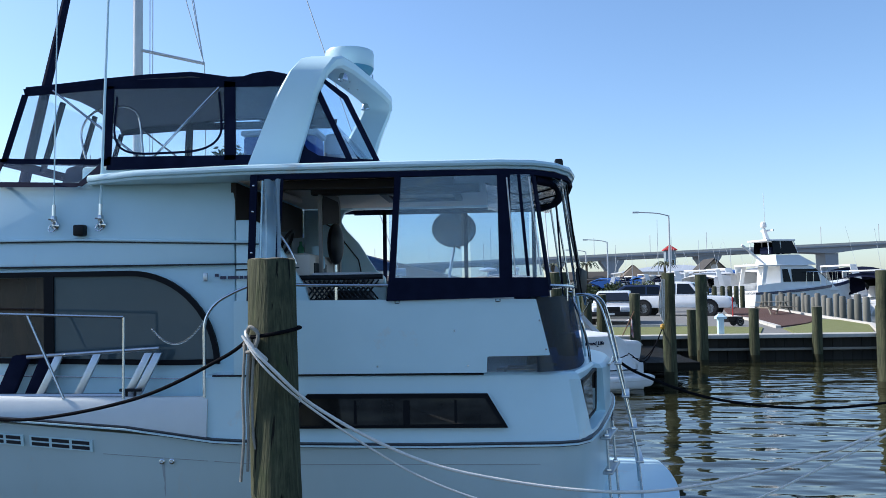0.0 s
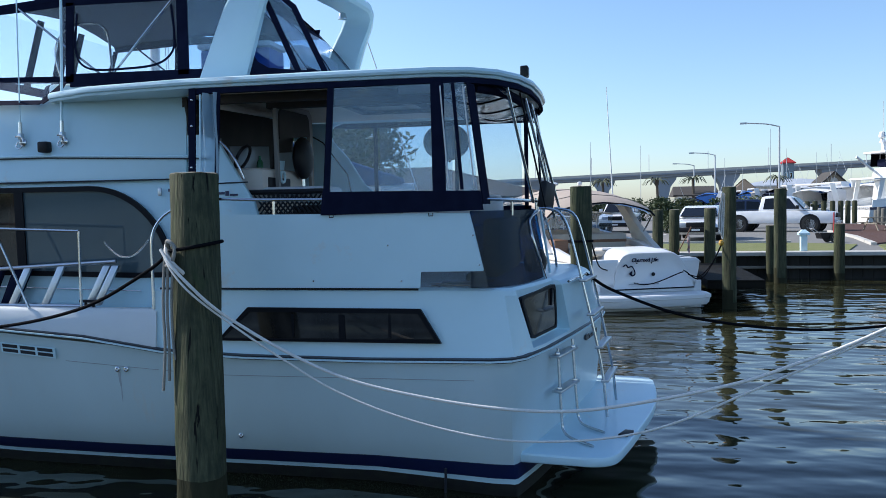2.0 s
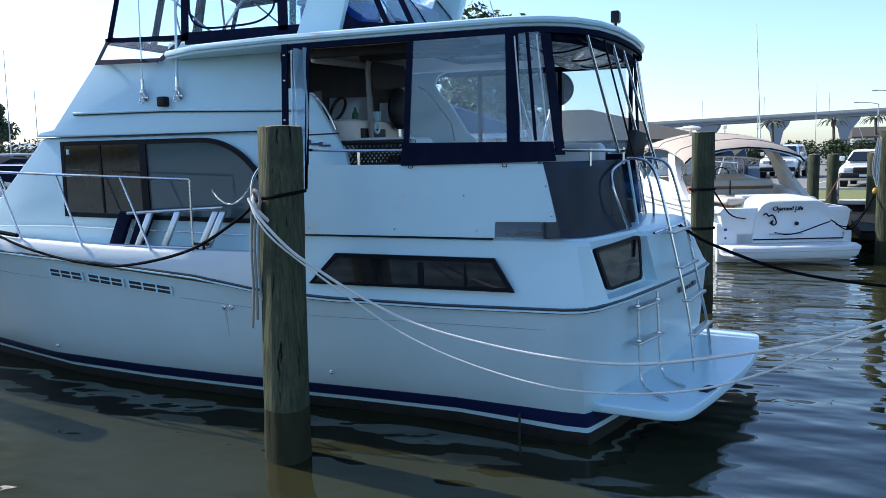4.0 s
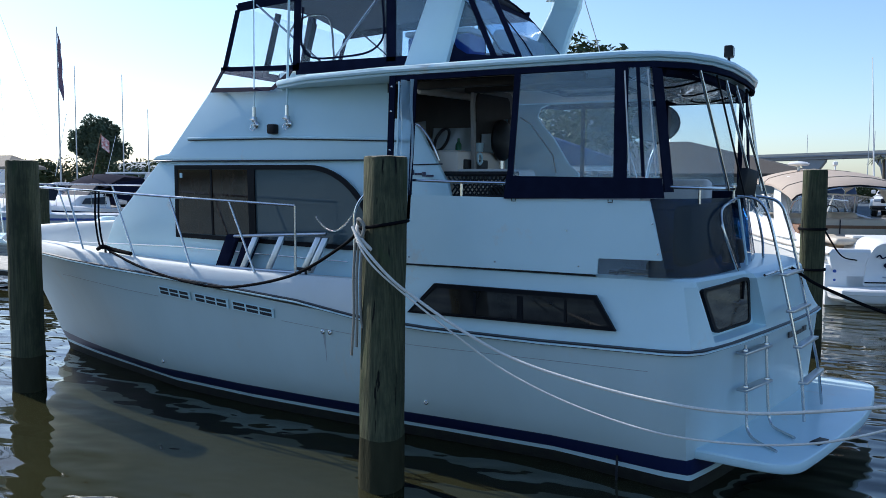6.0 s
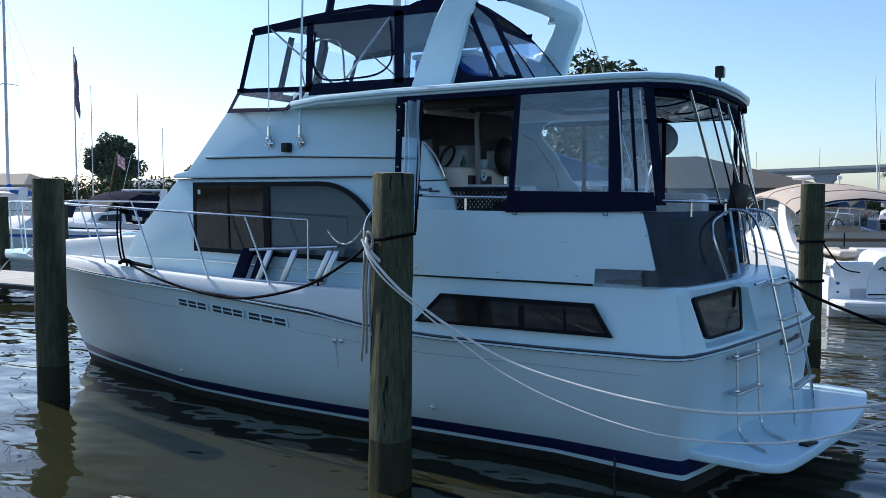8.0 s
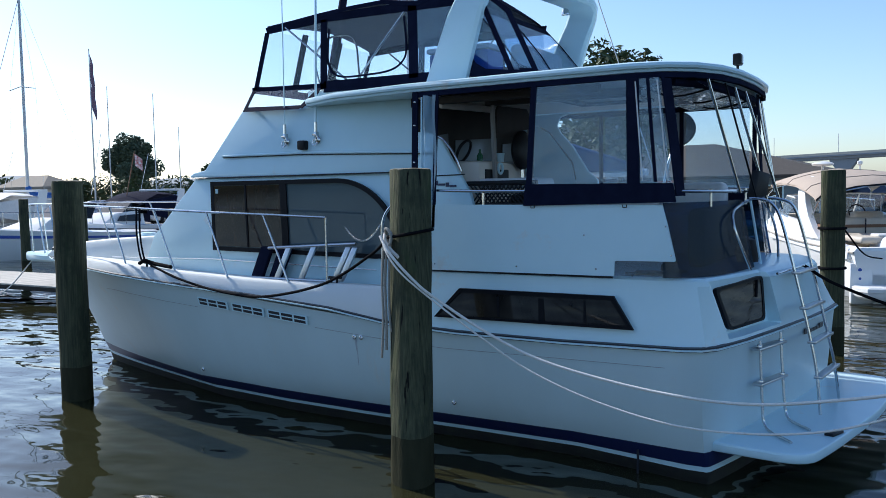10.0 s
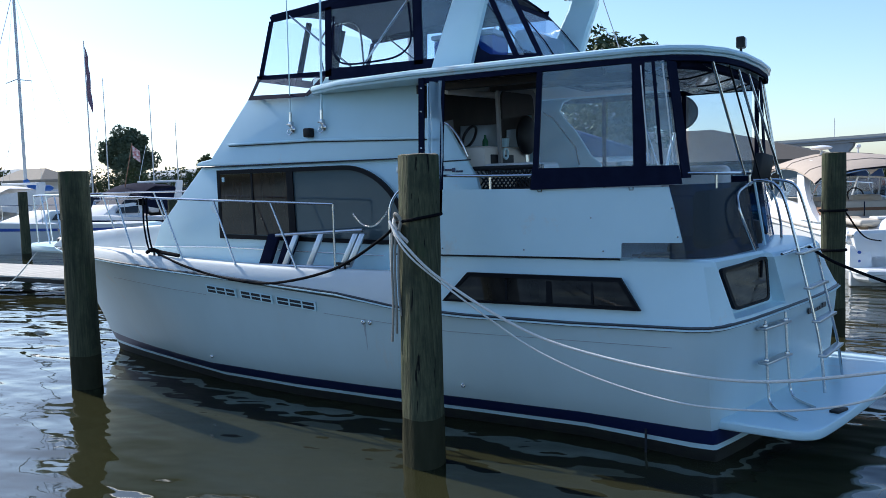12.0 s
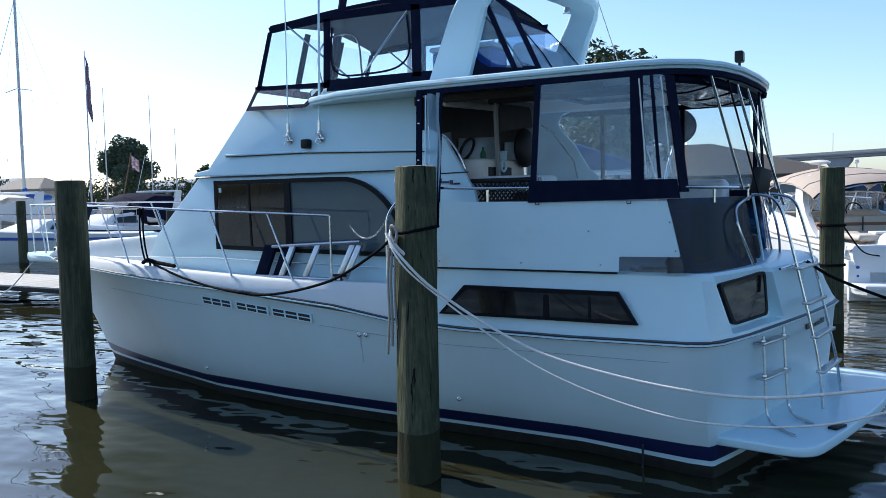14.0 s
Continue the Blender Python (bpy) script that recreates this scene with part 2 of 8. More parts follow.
def finish(name, bm, mats, smooth=None):
    mesh = bpy.data.meshes.new(name)
    bmesh.ops.recalc_face_normals(bm, faces=bm.faces)
    bm.to_mesh(mesh)
    bm.free()
    for m in mats if isinstance(mats, (list, tuple)) else [mats]:
        mesh.materials.append(m)
    if smooth is not None:
        mesh.shade_smooth()
        mesh.set_sharp_from_angle(angle=radians(smooth))
    return mesh


def part(name, bm, material, parent, label="", smooth=35):
    """One mesh, given in world coordinates, as a part of a thing that was made without turn or scale."""
    base = Vector()
    up = parent
    while up is not None:
        base += up.location
        up = up.parent
    bmesh.ops.translate(bm, verts=bm.verts, vec=-base)
    ob = new(name, finish(name, bm, material, smooth))
    ob.parent = parent
    if label:
        ob["label"] = label
    return ob


def lpart(name, bm, material, parent, label="", smooth=35):
    """One mesh, given in the coordinates of its thing, which may be turned."""
    ob = new(name, finish(name, bm, material, smooth))
    ob.parent = parent
    if label:
        ob["label"] = label
    return ob


def placed(name, m, label, category, group="", kind=""):
    ob = new(name)
    ob.empty_display_size = 0.3
    ob.matrix_world = m
    return tagged(ob, label, category, group, kind)


def solo(name, bm, material, label, category, group="", kind="", smooth=35, at=None):
    at = Vector(at or (0, 0, 0))
    bmesh.ops.translate(bm, verts=bm.verts, vec=-at)
    ob = new(name, finish(name, bm, material, smooth))
    ob.location = at
    return tagged(ob, label, category, group, kind)


def box(x0, x1, y0, y1, z0, z1, bevel=0.0, bm=None, seg=2):
    own = bm is None
    b = bmesh.new()
    bmesh.ops.create_cube(b, size=1)
    for v in b.verts:
        v.co = Vector(((x0 + x1) / 2 + v.co.x * (x1 - x0), (y0 + y1) / 2 + v.co.y * (y1 - y0), (z0 + z1) / 2 + v.co.z * (z1 - z0)))
    if bevel:
        bmesh.ops.bevel(b, geom=b.edges[:], offset=bevel, segments=seg, affect="EDGES", profile=0.5)
    if own:
        return b
    return merge(bm, b)


def merge(bm, b):
    mesh = bpy.data.meshes.new("tmp")
    b.to_mesh(mesh)
    b.free()
    bm.from_mesh(mesh)
    bpy.data.meshes.remove(mesh)
    return bm


def plate(points, depth, bm=None, bevel=0.0):
    """A flat polygon of 3D points, given the depth vector as its thickness."""
    b = bmesh.new()
    depth = Vector(depth)
    low = [b.verts.new(p) for p in points]
    high = [b.verts.new(Vector(p) + depth) for p in points]
    n = len(points)
    b.faces.new(low)
    b.faces.new(high[::-1])
    for i in range(n):
        b.faces.new((low[i], low[(i + 1) % n], high[(i + 1) % n], high[i]))
    if bevel:
        bmesh.ops.recalc_face_normals(b, faces=b.faces)
        bmesh.ops.bevel(b, geom=b.edges[:], offset=bevel, segments=2, affect="EDGES", profile=0.5)
    return b if bm is None else merge(bm, b)


def frame_plate(outer, inner, depth, bm=None):
    """A flat frame between two polygons with the same number of points."""
    b = bmesh.new()
    depth = Vector(depth)
    rings = [[b.verts.new(Vector(p) + d) for p in ring] for d in (Vector(), depth) for ring in (outer, inner)]
    n = len(outer)
    for i in range(n):
        j = (i + 1) % n
        b.faces.new((rings[0][i], rings[0][j], rings[1][j], rings[1][i]))
        b.faces.new((rings[2][i], rings[2][j], rings[3][j], rings[3][i]))
        b.faces.new((rings[0][i], rings[0][j], rings[2][j], rings[2][i]))
        b.faces.new((rings[1][i], rings[1][j], rings[3][j], rings[3][i]))
    return b if bm is None else merge(bm, b)


def loft(rings, closed=True, caps=True, bm=None):
    b = bmesh.new()
    rows = [[b.verts.new(p) for p in ring] for ring in rings]
    n = len(rows[0])
    for a, c in zip(rows, rows[1:]):
        for i in range(n if closed else n - 1):
            j = (i + 1) % n
            b.faces.new((a[i], a[j], c[j], c[i]))
    if caps and closed:
        b.faces.new(rows[0])
        b.faces.new(rows[-1][::-1])
    return b if bm is None else merge(bm, b)


def smooth_path(points, steps=6):
    """A Catmull-Rom curve through the points."""
    p = [Vector(q) for q in points]
    p = [2 * p[0] - p[1], *p, 2 * p[-1] - p[-2]]
    out = []
    for a, b, c, d in zip(p, p[1:], p[2:], p[3:]):
        for k in range(steps):
            t = k / steps
            out.append(0.5 * (2 * b + (c - a) * t + (2 * a - 5 * b + 4 * c - d) * t * t + (3 * b - a - 3 * c + d) * t ** 3))
    return out + [p[-2]]


def tube(points, radius, seg=8, bm=None, closed=False):
    """A round bar along a line of points; radius may be one number or one for each point."""
    pts = [Vector(p) for p in points]
    n = len(pts)
    radii = radius if isinstance(radius, (list, tuple)) else [radius] * n
    rings = []
    side = None
    for i, p in enumerate(pts):
        if closed:
            way = pts[(i + 1) % n] - pts[i - 1]
        else:
            way = pts[min(i + 1, n - 1)] - pts[max(i - 1, 0)]
        way.normalize()
        if side is None:
            side = way.orthogonal().normalized()
        side = (side - way * side.dot(way))
        side = side.normalized() if side.length > 1e-6 else way.orthogonal().normalized()
        up = way.cross(side)
        rings.append([p + radii[i] * (math.cos(2 * math.pi * k / seg) * side + math.sin(2 * math.pi * k / seg) * up) for k in range(seg)])
    if closed:
        return loft(rings + [rings[0]], True, False, bm)
    return loft(rings, True, True, bm)


def lathe(profile, seg=24, at=(0, 0, 0), bm=None, axis="z"):
    """A turned body: profile of (radius, height)."""
    rings = []
    for r, h in profile:
        ring = []
        for k in range(seg):
            a = 2 * math.pi * k / seg
            c, s = r * math.cos(a), r * math.sin(a)
            q = {"z": (c, s, h), "y": (c, h, s), "x": (h, c, s)}[axis]
            ring.append(Vector(at) + Vector(q))
        rings.append(ring)
    return loft(rings, True, True, bm)


def rounded(points, radius, steps=4):
    """A polygon with its corners cut round."""
    out = []
    n = len(points)
    for i in range(n):
        a, b, c = (Vector(points[(i + k - 1) % n]) for k in range(3))
        r = radius[i] if isinstance(radius, (list, tuple)) else radius
        if r <= 0:
            out.append(b)
            continue
        p = b + (a - b).normalized() * min(r, (a - b).length * 0.48)
        q = b + (c - b).normalized() * min(r, (c - b).length * 0.48)
        for k in range(steps + 1):
            t = k / steps
            out.append((1 - t) ** 2 * p + 2 * t * (1 - t) * b + t * t * q)
    return out


def xz(points, y):
    return [(x, y, z) for x, z in points]


# ---- water ----
b = bmesh.new()
bmesh.ops.create_grid(b, x_segments=8, y_segments=8, size=1500)
tagged(solo("water", b, WATER, "dark olive harbour water with small ripples", "water"), kind="structure")

# ---- the motor yacht ----
YC = -0.5                                            # its centreline
yacht = thing("motor_yacht", (-4.5, YC, 0), "white aft-cabin motor yacht with navy canvas moored between wooden piles", "boat")

# half outline from the stem to the middle of the transom: x, half breadth and height of the knuckle; x and half breadth at the waterline; fullness
LINES = [(-9.85, 0.0, 1.53, -8.78, 0.0, 0.0), (-9.6, 0.32, 1.525, -8.6, 0.08, 0.0), (-9.1, 0.68, 1.515, -8.25, 0.19, 0.05),
         (-8.4, 1.05, 1.50, -7.7, 0.36, 0.1), (-7.6, 1.33, 1.475, -7.05, 0.54, 0.2), (-6.8, 1.48, 1.43, -6.4, 0.72, 0.35),
         (-6.0, 1.54, 1.38, -5.7, 0.92, 0.55), (-4.64, 1.55, 1.295, -4.5, 1.06, 0.8), (-3.6, 1.55, 1.215, -3.5, 1.10, 1.0),
         (-2.9, 1.55, 1.115, -2.85, 1.12, 1.0), (-2.2, 1.55, 1.08, -2.2, 1.12, 1.0), (-1.2, 1.54, 1.068, -1.2, 1.15, 1.0),
         (-0.22, 1.535, 1.078, -0.25, 1.36, 1.0), (-0.08, 1.52, 1.085, -0.075, 1.365, 1.0), (0.0, 1.44, 1.09, -0.02, 1.352, 0.6),
         (0.0, 1.22, 1.09, 0.0, 1.14, 0.5), (0.0, 0.95, 1.09, 0.0, 0.90, 0.5), (0.0, 0.62, 1.09, 0.0, 0.60, 0.4), (0.0, 0.30, 1.09, 0.0, 0.30, 0.4), (0.0, 0.0, 1.09, 0.0, 0.0, 0.4)]
# run of the transom across the boat: y and x
TRANSOM = ((-2.2, -0.10), (-2.02, -0.05), (-1.94, 0.01), (-1.5, 0.14), (-0.95, 0.26), (0.0, 0.445), (0.6, 0.53), (0.9, 0.55), (1.2, 0.55))


def transom_x(y):
    for (ya, xa), (yc, xc) in zip(TRANSOM, TRANSOM[1:]):
        if ya <= y <= yc:
            return xa + (xc - xa) * (y - ya) / (yc - ya)
    return TRANSOM[-1][1]


FULL = ((-0.55, -0.7, -0.75), (0.0, 0.0, 0.0), (0.05, 0.1, 0.05), (0.09, 0.2, 0.08), (0.2, 0.47, 0.17), (0.38, 0.74, 0.32), (0.65, 0.88, 0.55), (0.85, 0.95, 0.8), (1.0, 1.0, 1.0))


BOOT = {0.05: 0.10, 0.09: 0.145, 0.2: 0.27}           # heights of the boot stripe


def hull_point(line, level, side):
    x, v, z, xw, vw, full = line
    zz, bulge, plain = level
    height = BOOT.get(zz, zz) if zz <= 0.2 else 0.27 + (z - 0.27) * (zz - 0.2) / 0.8
    k = full * bulge + (1 - full) * plain
    if x > -0.05:                                     # the rows of the transom
        y = YC + side * (vw * 0.55 if zz < 0 else vw + (v - vw) * k)
        return (transom_x(y) - 0.09 * (1 - max(0.0, zz)), y, zz if zz < 0 else height)
    if zz < 0:
        return (xw + 0.35 * (x < -6) * abs(zz), YC + side * vw * 0.35, zz)
    return (xw + (x - xw) * k, YC + side * (vw + (v - vw) * k), height)


def hull_at(x, z, side=-1):
    """Half breadth of the hull at a place along it and a height."""
    best = None
    for a, c in zip(LINES[:13], LINES[1:13]):
        for lo, hi in zip(FULL[1:], FULL[2:]):
            pa, pc = (Vector(hull_point(l, lo, side)) for l in (a, c))
            qa, qc = (Vector(hull_point(l, hi, side)) for l in (a, c))
            if pa.x <= x <= pc.x or qa.x <= x <= qc.x:
                t = (x - (pa.x + qa.x) / 2) / max(1e-6, ((pc.x + qc.x) - (pa.x + qa.x)) / 2)
                low, high = pa.lerp(pc, t), qa.lerp(qc, t)
                if low.z - 0.02 <= z <= high.z + 0.02:
                    s = (z - low.z) / max(1e-6, high.z - low.z)
                    best = low.lerp(high, s).y
    return best if best is not None else YC + side * 1.5


def outline(level):
    port = [hull_point(l, level, -1) for l in LINES]
    star = [hull_point(l, level, 1) for l in LINES[1:-1]][::-1]
    return port + star


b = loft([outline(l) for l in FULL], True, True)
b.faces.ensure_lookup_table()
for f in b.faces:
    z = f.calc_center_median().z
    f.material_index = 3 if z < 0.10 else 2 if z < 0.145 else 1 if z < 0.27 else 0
part("hull", b, [SHADED_HULL, NAVY_STRIPE, GELCOAT, ANTIFOUL], yacht, "white fibreglass hull with a navy boot stripe", 50)

# rubbing strake round the knuckle: dark line with a bright insert
def knuckle_ring(out, dz):
    pts = []
    for side in (-1, 1):
        row = []
        for i, (x, v, z, *_ ) in enumerate(LINES):
            a, c = LINES[max(i - 1, 0)], LINES[min(i + 1, len(LINES) - 1)]
            n = Vector((-(c[1] - a[1]), c[0] - a[0])).normalized()
            if i == 0:
                n = Vector((-1, 0))
            elif i == len(LINES) - 1:
                n = Vector((1, 0))
            if x > -0.05 and 0 < v < 1.4:
                n = Vector((1, 0))
            y = YC + side * max(0.0, v + n.y * out)
            row.append(Vector(((transom_x(y) if x > -0.05 else x) + n.x * out, y, z + dz)))
        pts.append(row)
    return pts[0] + pts[1][1:-1][::-1]


b = loft([knuckle_ring(-0.01, -0.022), knuckle_ring(0.022, -0.018), knuckle_ring(0.024, 0.014), knuckle_ring(-0.01, 0.020)], True, False)
strake = part("rubbing_strake", b, TRIM_DARK, yacht, "dark rubber rubbing strake", 40)
b = loft([knuckle_ring(0.020, -0.013), knuckle_ring(0.034, -0.011), knuckle_ring(0.034, 0.001), knuckle_ring(0.020, 0.003)], True, False)
part("bright_insert", b, GELCOAT, strake, "bright white insert", 40)

# toe moulding and side deck ahead of the aft cabin
DECK_Z = ((-3.2, 1.447), (-4.2, 1.447), (-4.94, 1.466), (-5.74, 1.505), (-6.55, 1.54), (-7.27, 1.58), (-9.85, 1.66), (-11, 1.68))


def deck_z(x):
    for (xa, za), (xc, zc) in zip(DECK_Z, DECK_Z[1:]):
        if xc <= x <= xa:
            return za + (zc - za) * (xa - x) / (xa - xc)
    return DECK_Z[0][1]


def fore_outline(inset, z_of):
    rows = [l for l in LINES if l[0] < -3.3]
    rows.append((-2.96, 1.55, 1.122, 0, 0, 0))
    port = [(x + (0.9 * inset if v < 0.4 else 0.3 * inset * (x < -7)), YC - max(0, v - inset * (1 if v > 0.1 else 0)), z_of(x, z)) for x, v, z, *_ in rows]
    star = [(x, 2 * YC - y, z) for x, y, z in port[1:]][::-1]
    return port + star


b = loft([fore_outline(0.0, lambda x, z: z + 0.01), fore_outline(0.03, lambda x, z: deck_z(x) - 0.03), fore_outline(0.06, lambda x, z: deck_z(x)),
          fore_outline(0.12, lambda x, z: deck_z(x)), fore_outline(0.15, lambda x, z: deck_z(x) - 0.03)], True, False)
b.faces.ensure_lookup_table()
top = [b.verts.new(p) for p in fore_outline(0.15, lambda x, z: deck_z(x) - 0.03)]
n = len(top)
for i in range(n // 2):
    j, k = n - 1 - i + 0, i + 1
    quad = (top[i], top[k], top[(n - k) % n], top[(n - i) % n])
    if len(set(quad)) >= 3:
        b.faces.new([v for q, v in enumerate(quad) if v not in quad[:q]])
part("foredeck", b, DECK_WHITE, yacht, "white foredeck and side decks with a raised toe moulding", 40)

# aft cabin: raked cheeks at the corners, two recessed window bays over a sloping sill, a block between them
BAY = [(1.53, "side"), (1.53, "side"), (1.52, "side"), (1.515, "side"), (1.50, "corner"), (1.45, "cheek"), (1.385, "cheek"), (1.365, "bay"), (1.0, "bay"),
       (0.64, "bay"), (0.615, "jamb"), (0.45, "block"), (0.25, "block"), (0.0, "block")]
ALONG = (-2.98, -2.2, -1.2, -0.45)
# on the port side the recess leans: half breadths from the cheek to the block, at the sill and at the head
LEAN = {5: (1.275, 1.462), 6: (1.24, 1.44), 7: (1.228, 1.428), 8: (1.0, 1.0), 9: (0.265, 0.555), 10: (0.24, 0.535), 11: (0.15, 0.42), 12: (0.07, 0.2)}


def cabin_ring(z, drop, inset):
    """drop: how far each kind of wall stands inside the transom's run; inset: how far the sides lean in."""
    rows = []
    for side in (-1, 1):
        row = []
        for i, (v, kind) in enumerate(BAY):
            if side < 0 and i in LEAN:
                v = LEAN[i][0] + (LEAN[i][1] - LEAN[i][0]) * min(1.0, max(0.0, (z - 1.13) / 0.43))
            y = YC + side * max(0.0, v - (inset if kind in ("side", "corner") else 0.6 * inset if kind == "cheek" else 0.0))
            x = ALONG[i] if i < 4 else transom_x(YC + side * min(v, 1.44)) - drop[kind] - (0.06 if kind == "corner" else 0.0)
            if side > 0 and i >= 4:                    # the far quarter leans in
                rise = max(0.0, z - 1.1) / 0.5
                x = transom_x(y) - drop["block"] - 0.24 * rise * (v / 1.5) ** 2
                y -= 0.22 * rise * max(0.0, v - 0.6) / 0.9
            row.append((x, y, z))
        rows.append(row)
    return rows[0] + rows[1][:-1][::-1]


even = lambda d: dict.fromkeys(("corner", "cheek", "bay", "jamb", "block"), d)
b = loft([cabin_ring(1.075, even(-0.005), 0.0), cabin_ring(1.115, even(0.0), 0.005), cabin_ring(1.132, even(0.004), 0.008), cabin_ring(1.150, {**even(0.006), "bay": 0.10, "corner": 0.01}, 0.012),
          cabin_ring(1.56, {"corner": 0.075, "cheek": 0.045, "bay": 0.076, "jamb": 0.0, "block": -0.02}, 0.035),
          cabin_ring(1.595, {"corner": 0.085, "cheek": 0.06, "bay": 0.07, "jamb": 0.03, "block": 0.01}, 0.04), cabin_ring(1.618, even(0.09), 0.06), cabin_ring(1.622, even(0.14), 0.10)], True, True)
part("aft_cabin", b, GELCOAT, yacht, "white aft cabin with recessed stern windows and a flat deck on top", 28)
# thin dark line and bright strip along the cabin edge
b = tube([(-2.92, YC - 1.512, 1.615), (-1.2, YC - 1.50, 1.612), (-0.78, YC - 1.497, 1.610)], 0.009, 6)
part("side_moulding", b, TRIM_DARK, yacht, "dark side moulding")


def side_window(name, outer, y, border, panes, label, glass=SMOKED, slope=0.0):
    """A window let into the port side: frame, panes and dividers, at y, leaning inwards by slope per metre of height."""
    lean = lambda p, d=0.0: (p.x, y + (p.z - 1.2) * slope + d, p.z)
    mid = sum((Vector((x, 0, z)) for x, z in outer), Vector()) / len(outer)
    ring = [Vector((x, 0, z)) for x, z in outer]
    inner = []
    n = len(ring)
    for i in range(n):
        a, c, d = ring[i - 1], ring[i], ring[(i + 1) % n]
        n1 = Vector((-(c - a).z, 0, (c - a).x)).normalized()
        n2 = Vector((-(d - c).z, 0, (d - c).x)).normalized()
        m = (n1 + n2)
        m = m / max(0.6, m.length_squared / 2)
        p = c + m * border
        if (p - mid).length > (c - mid).length:
            p = c - m * border
        inner.append(p)
    win = part(name, frame_plate([lean(p, -0.022) for p in ring], [lean(p, -0.022) for p in inner], (0, 0.03, 0)), BLACK_FRAME, yacht, label)
    part("pane", plate([lean(p, -0.008) for p in inner], (0, 0.012, 0)), glass, win, "dark window glass")
    for x, w, z0, z1 in panes:
        part("divider", box(x - w / 2, x + w / 2, y - 0.02, y + 0.012, z0, z1), BLACK_FRAME, win)
    return win


side_window("side_window", [(-0.60, 1.205), (-0.755, 1.468), (-2.15, 1.472), (-2.42, 1.205)], YC - 1.527, 0.035,
            [(-1.78, 0.02, 1.24, 1.44), (-1.38, 0.05, 1.23, 1.45), (-1.0, 0.02, 1.24, 1.44)], "slanted dark aft-cabin window in three panes", CABIN_GLASS, -0.055)

# rounded stern windows in the recessed bays
def bay_point(y, z, out=0.0):
    """A point on the window wall: y across the boat."""
    return Vector((transom_x(y) - 0.10 + 0.06 * (z - 1.15) + out, y, z))


outer = rounded([bay_point(y, z) for y, z in ((-1.60, 1.178), (-1.865, 1.535), (-1.055, 1.572), (-0.925, 1.182))], 0.06, 4)
c = sum(outer, Vector()) / len(outer)
shrink = lambda p, k: Vector((0, c.y + (p.y - c.y) * k, c.z + (p.z - c.z) * (k - 0.02)))
fit_on = lambda p, out: bay_point(p.y, p.z, out)
inner = [shrink(p, 0.90) for p in outer]
win = part("aft_window", frame_plate([fit_on(p, 0.030) for p in outer], [fit_on(p, 0.030) for p in inner], (-0.04, 0, 0)), BLACK_FRAME, yacht, "dark rounded window in the aft cabin wall")
part("pane", plate([fit_on(p, 0.024) for p in inner], (-0.008, 0, 0)), AFT_GLASS, win, "brown tinted window glass")
m0, m1 = Vector((0, -1.16, 1.40)), Vector((0, -1.17, 1.545))
part("divider", tube([fit_on(m0, 0.030), fit_on(m1, 0.030)], 0.012, 6), BLACK_FRAME, win)

# swim platform
PLAT = rounded([(-0.06, -1.85, 0), (0.66, -1.94, 0), (0.80, -1.42, 0), (1.04, -0.25, 0), (1.10, 0.45, 0), (1.08, 1.22, 0), (0.50, 1.26, 0), (0.42, 0.4, 0), (0.15, -1.0, 0)], [0.02, 0.22, 0.3, 0.3, 0.3, 0.25, 0.02, 0.0, 0.0], 5)
mid = Vector((0.5, -0.4, 0))
lv = lambda k, z: [tuple(mid + (p - mid) * k + Vector((0, 0, z))) for p in PLAT]
b = loft([lv(0.97, 0.255), lv(0.995, 0.27), lv(1.0, 0.285), lv(1.0, 0.325), lv(0.995, 0.338), lv(0.98, 0.345)], True, True)
part("swim_platform", b, GELCOAT, yacht, "white moulded swim platform", 30)
b = plate([(0.70, -1.30, 0.343), (0.77, -1.32, 0.343), (0.83, -1.16, 0.343), (0.76, -1.14, 0.343)], (0, 0, 0.022), None, 0.004)
part("platform_cleat", b, BLACK_PLASTIC, yacht, "black platform latch")

# saloon and flybridge sides


def house_block(profile, half_low, half_top, name, label, mat=GELCOAT, bevel=0.02):
    zs = [z for _, z in profile]
    z0, z1 = min(zs), max(zs)
    half = lambda z: half_low + (half_top - half_low) * (z - z0) / (z1 - z0)
    b = bmesh.new()
    port = [b.verts.new((x, YC - half(z), z)) for x, z in profile]
    star = [b.verts.new((x, YC + half(z), z)) for x, z in profile]
    n = len(profile)
    b.faces.new(port)
    b.faces.new(star[::-1])
    for i in range(n):
        b.faces.new((port[i], port[(i + 1) % n], star[(i + 1) % n], star[i]))
    bmesh.ops.recalc_face_normals(b, faces=b.faces)
    if bevel:
        bmesh.ops.bevel(b, geom=b.edges[:], offset=bevel, segments=2, affect="EDGES", profile=0.5)
    return part(name, b, mat, yacht, label, 30)


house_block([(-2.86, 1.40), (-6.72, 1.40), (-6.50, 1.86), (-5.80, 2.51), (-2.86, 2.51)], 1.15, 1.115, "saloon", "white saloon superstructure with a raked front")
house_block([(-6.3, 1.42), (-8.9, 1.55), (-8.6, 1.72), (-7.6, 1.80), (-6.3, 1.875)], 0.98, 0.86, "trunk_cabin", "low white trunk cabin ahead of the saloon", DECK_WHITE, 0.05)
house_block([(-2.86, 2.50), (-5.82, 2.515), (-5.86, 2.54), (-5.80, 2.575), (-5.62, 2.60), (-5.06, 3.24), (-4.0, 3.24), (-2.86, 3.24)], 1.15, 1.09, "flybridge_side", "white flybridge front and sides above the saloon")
b = tube([(-5.84, YC - 1.155, 2.515), (-4.2, YC - 1.158, 2.512), (-2.60, YC - 1.158, 2.508)], 0.007, 6)
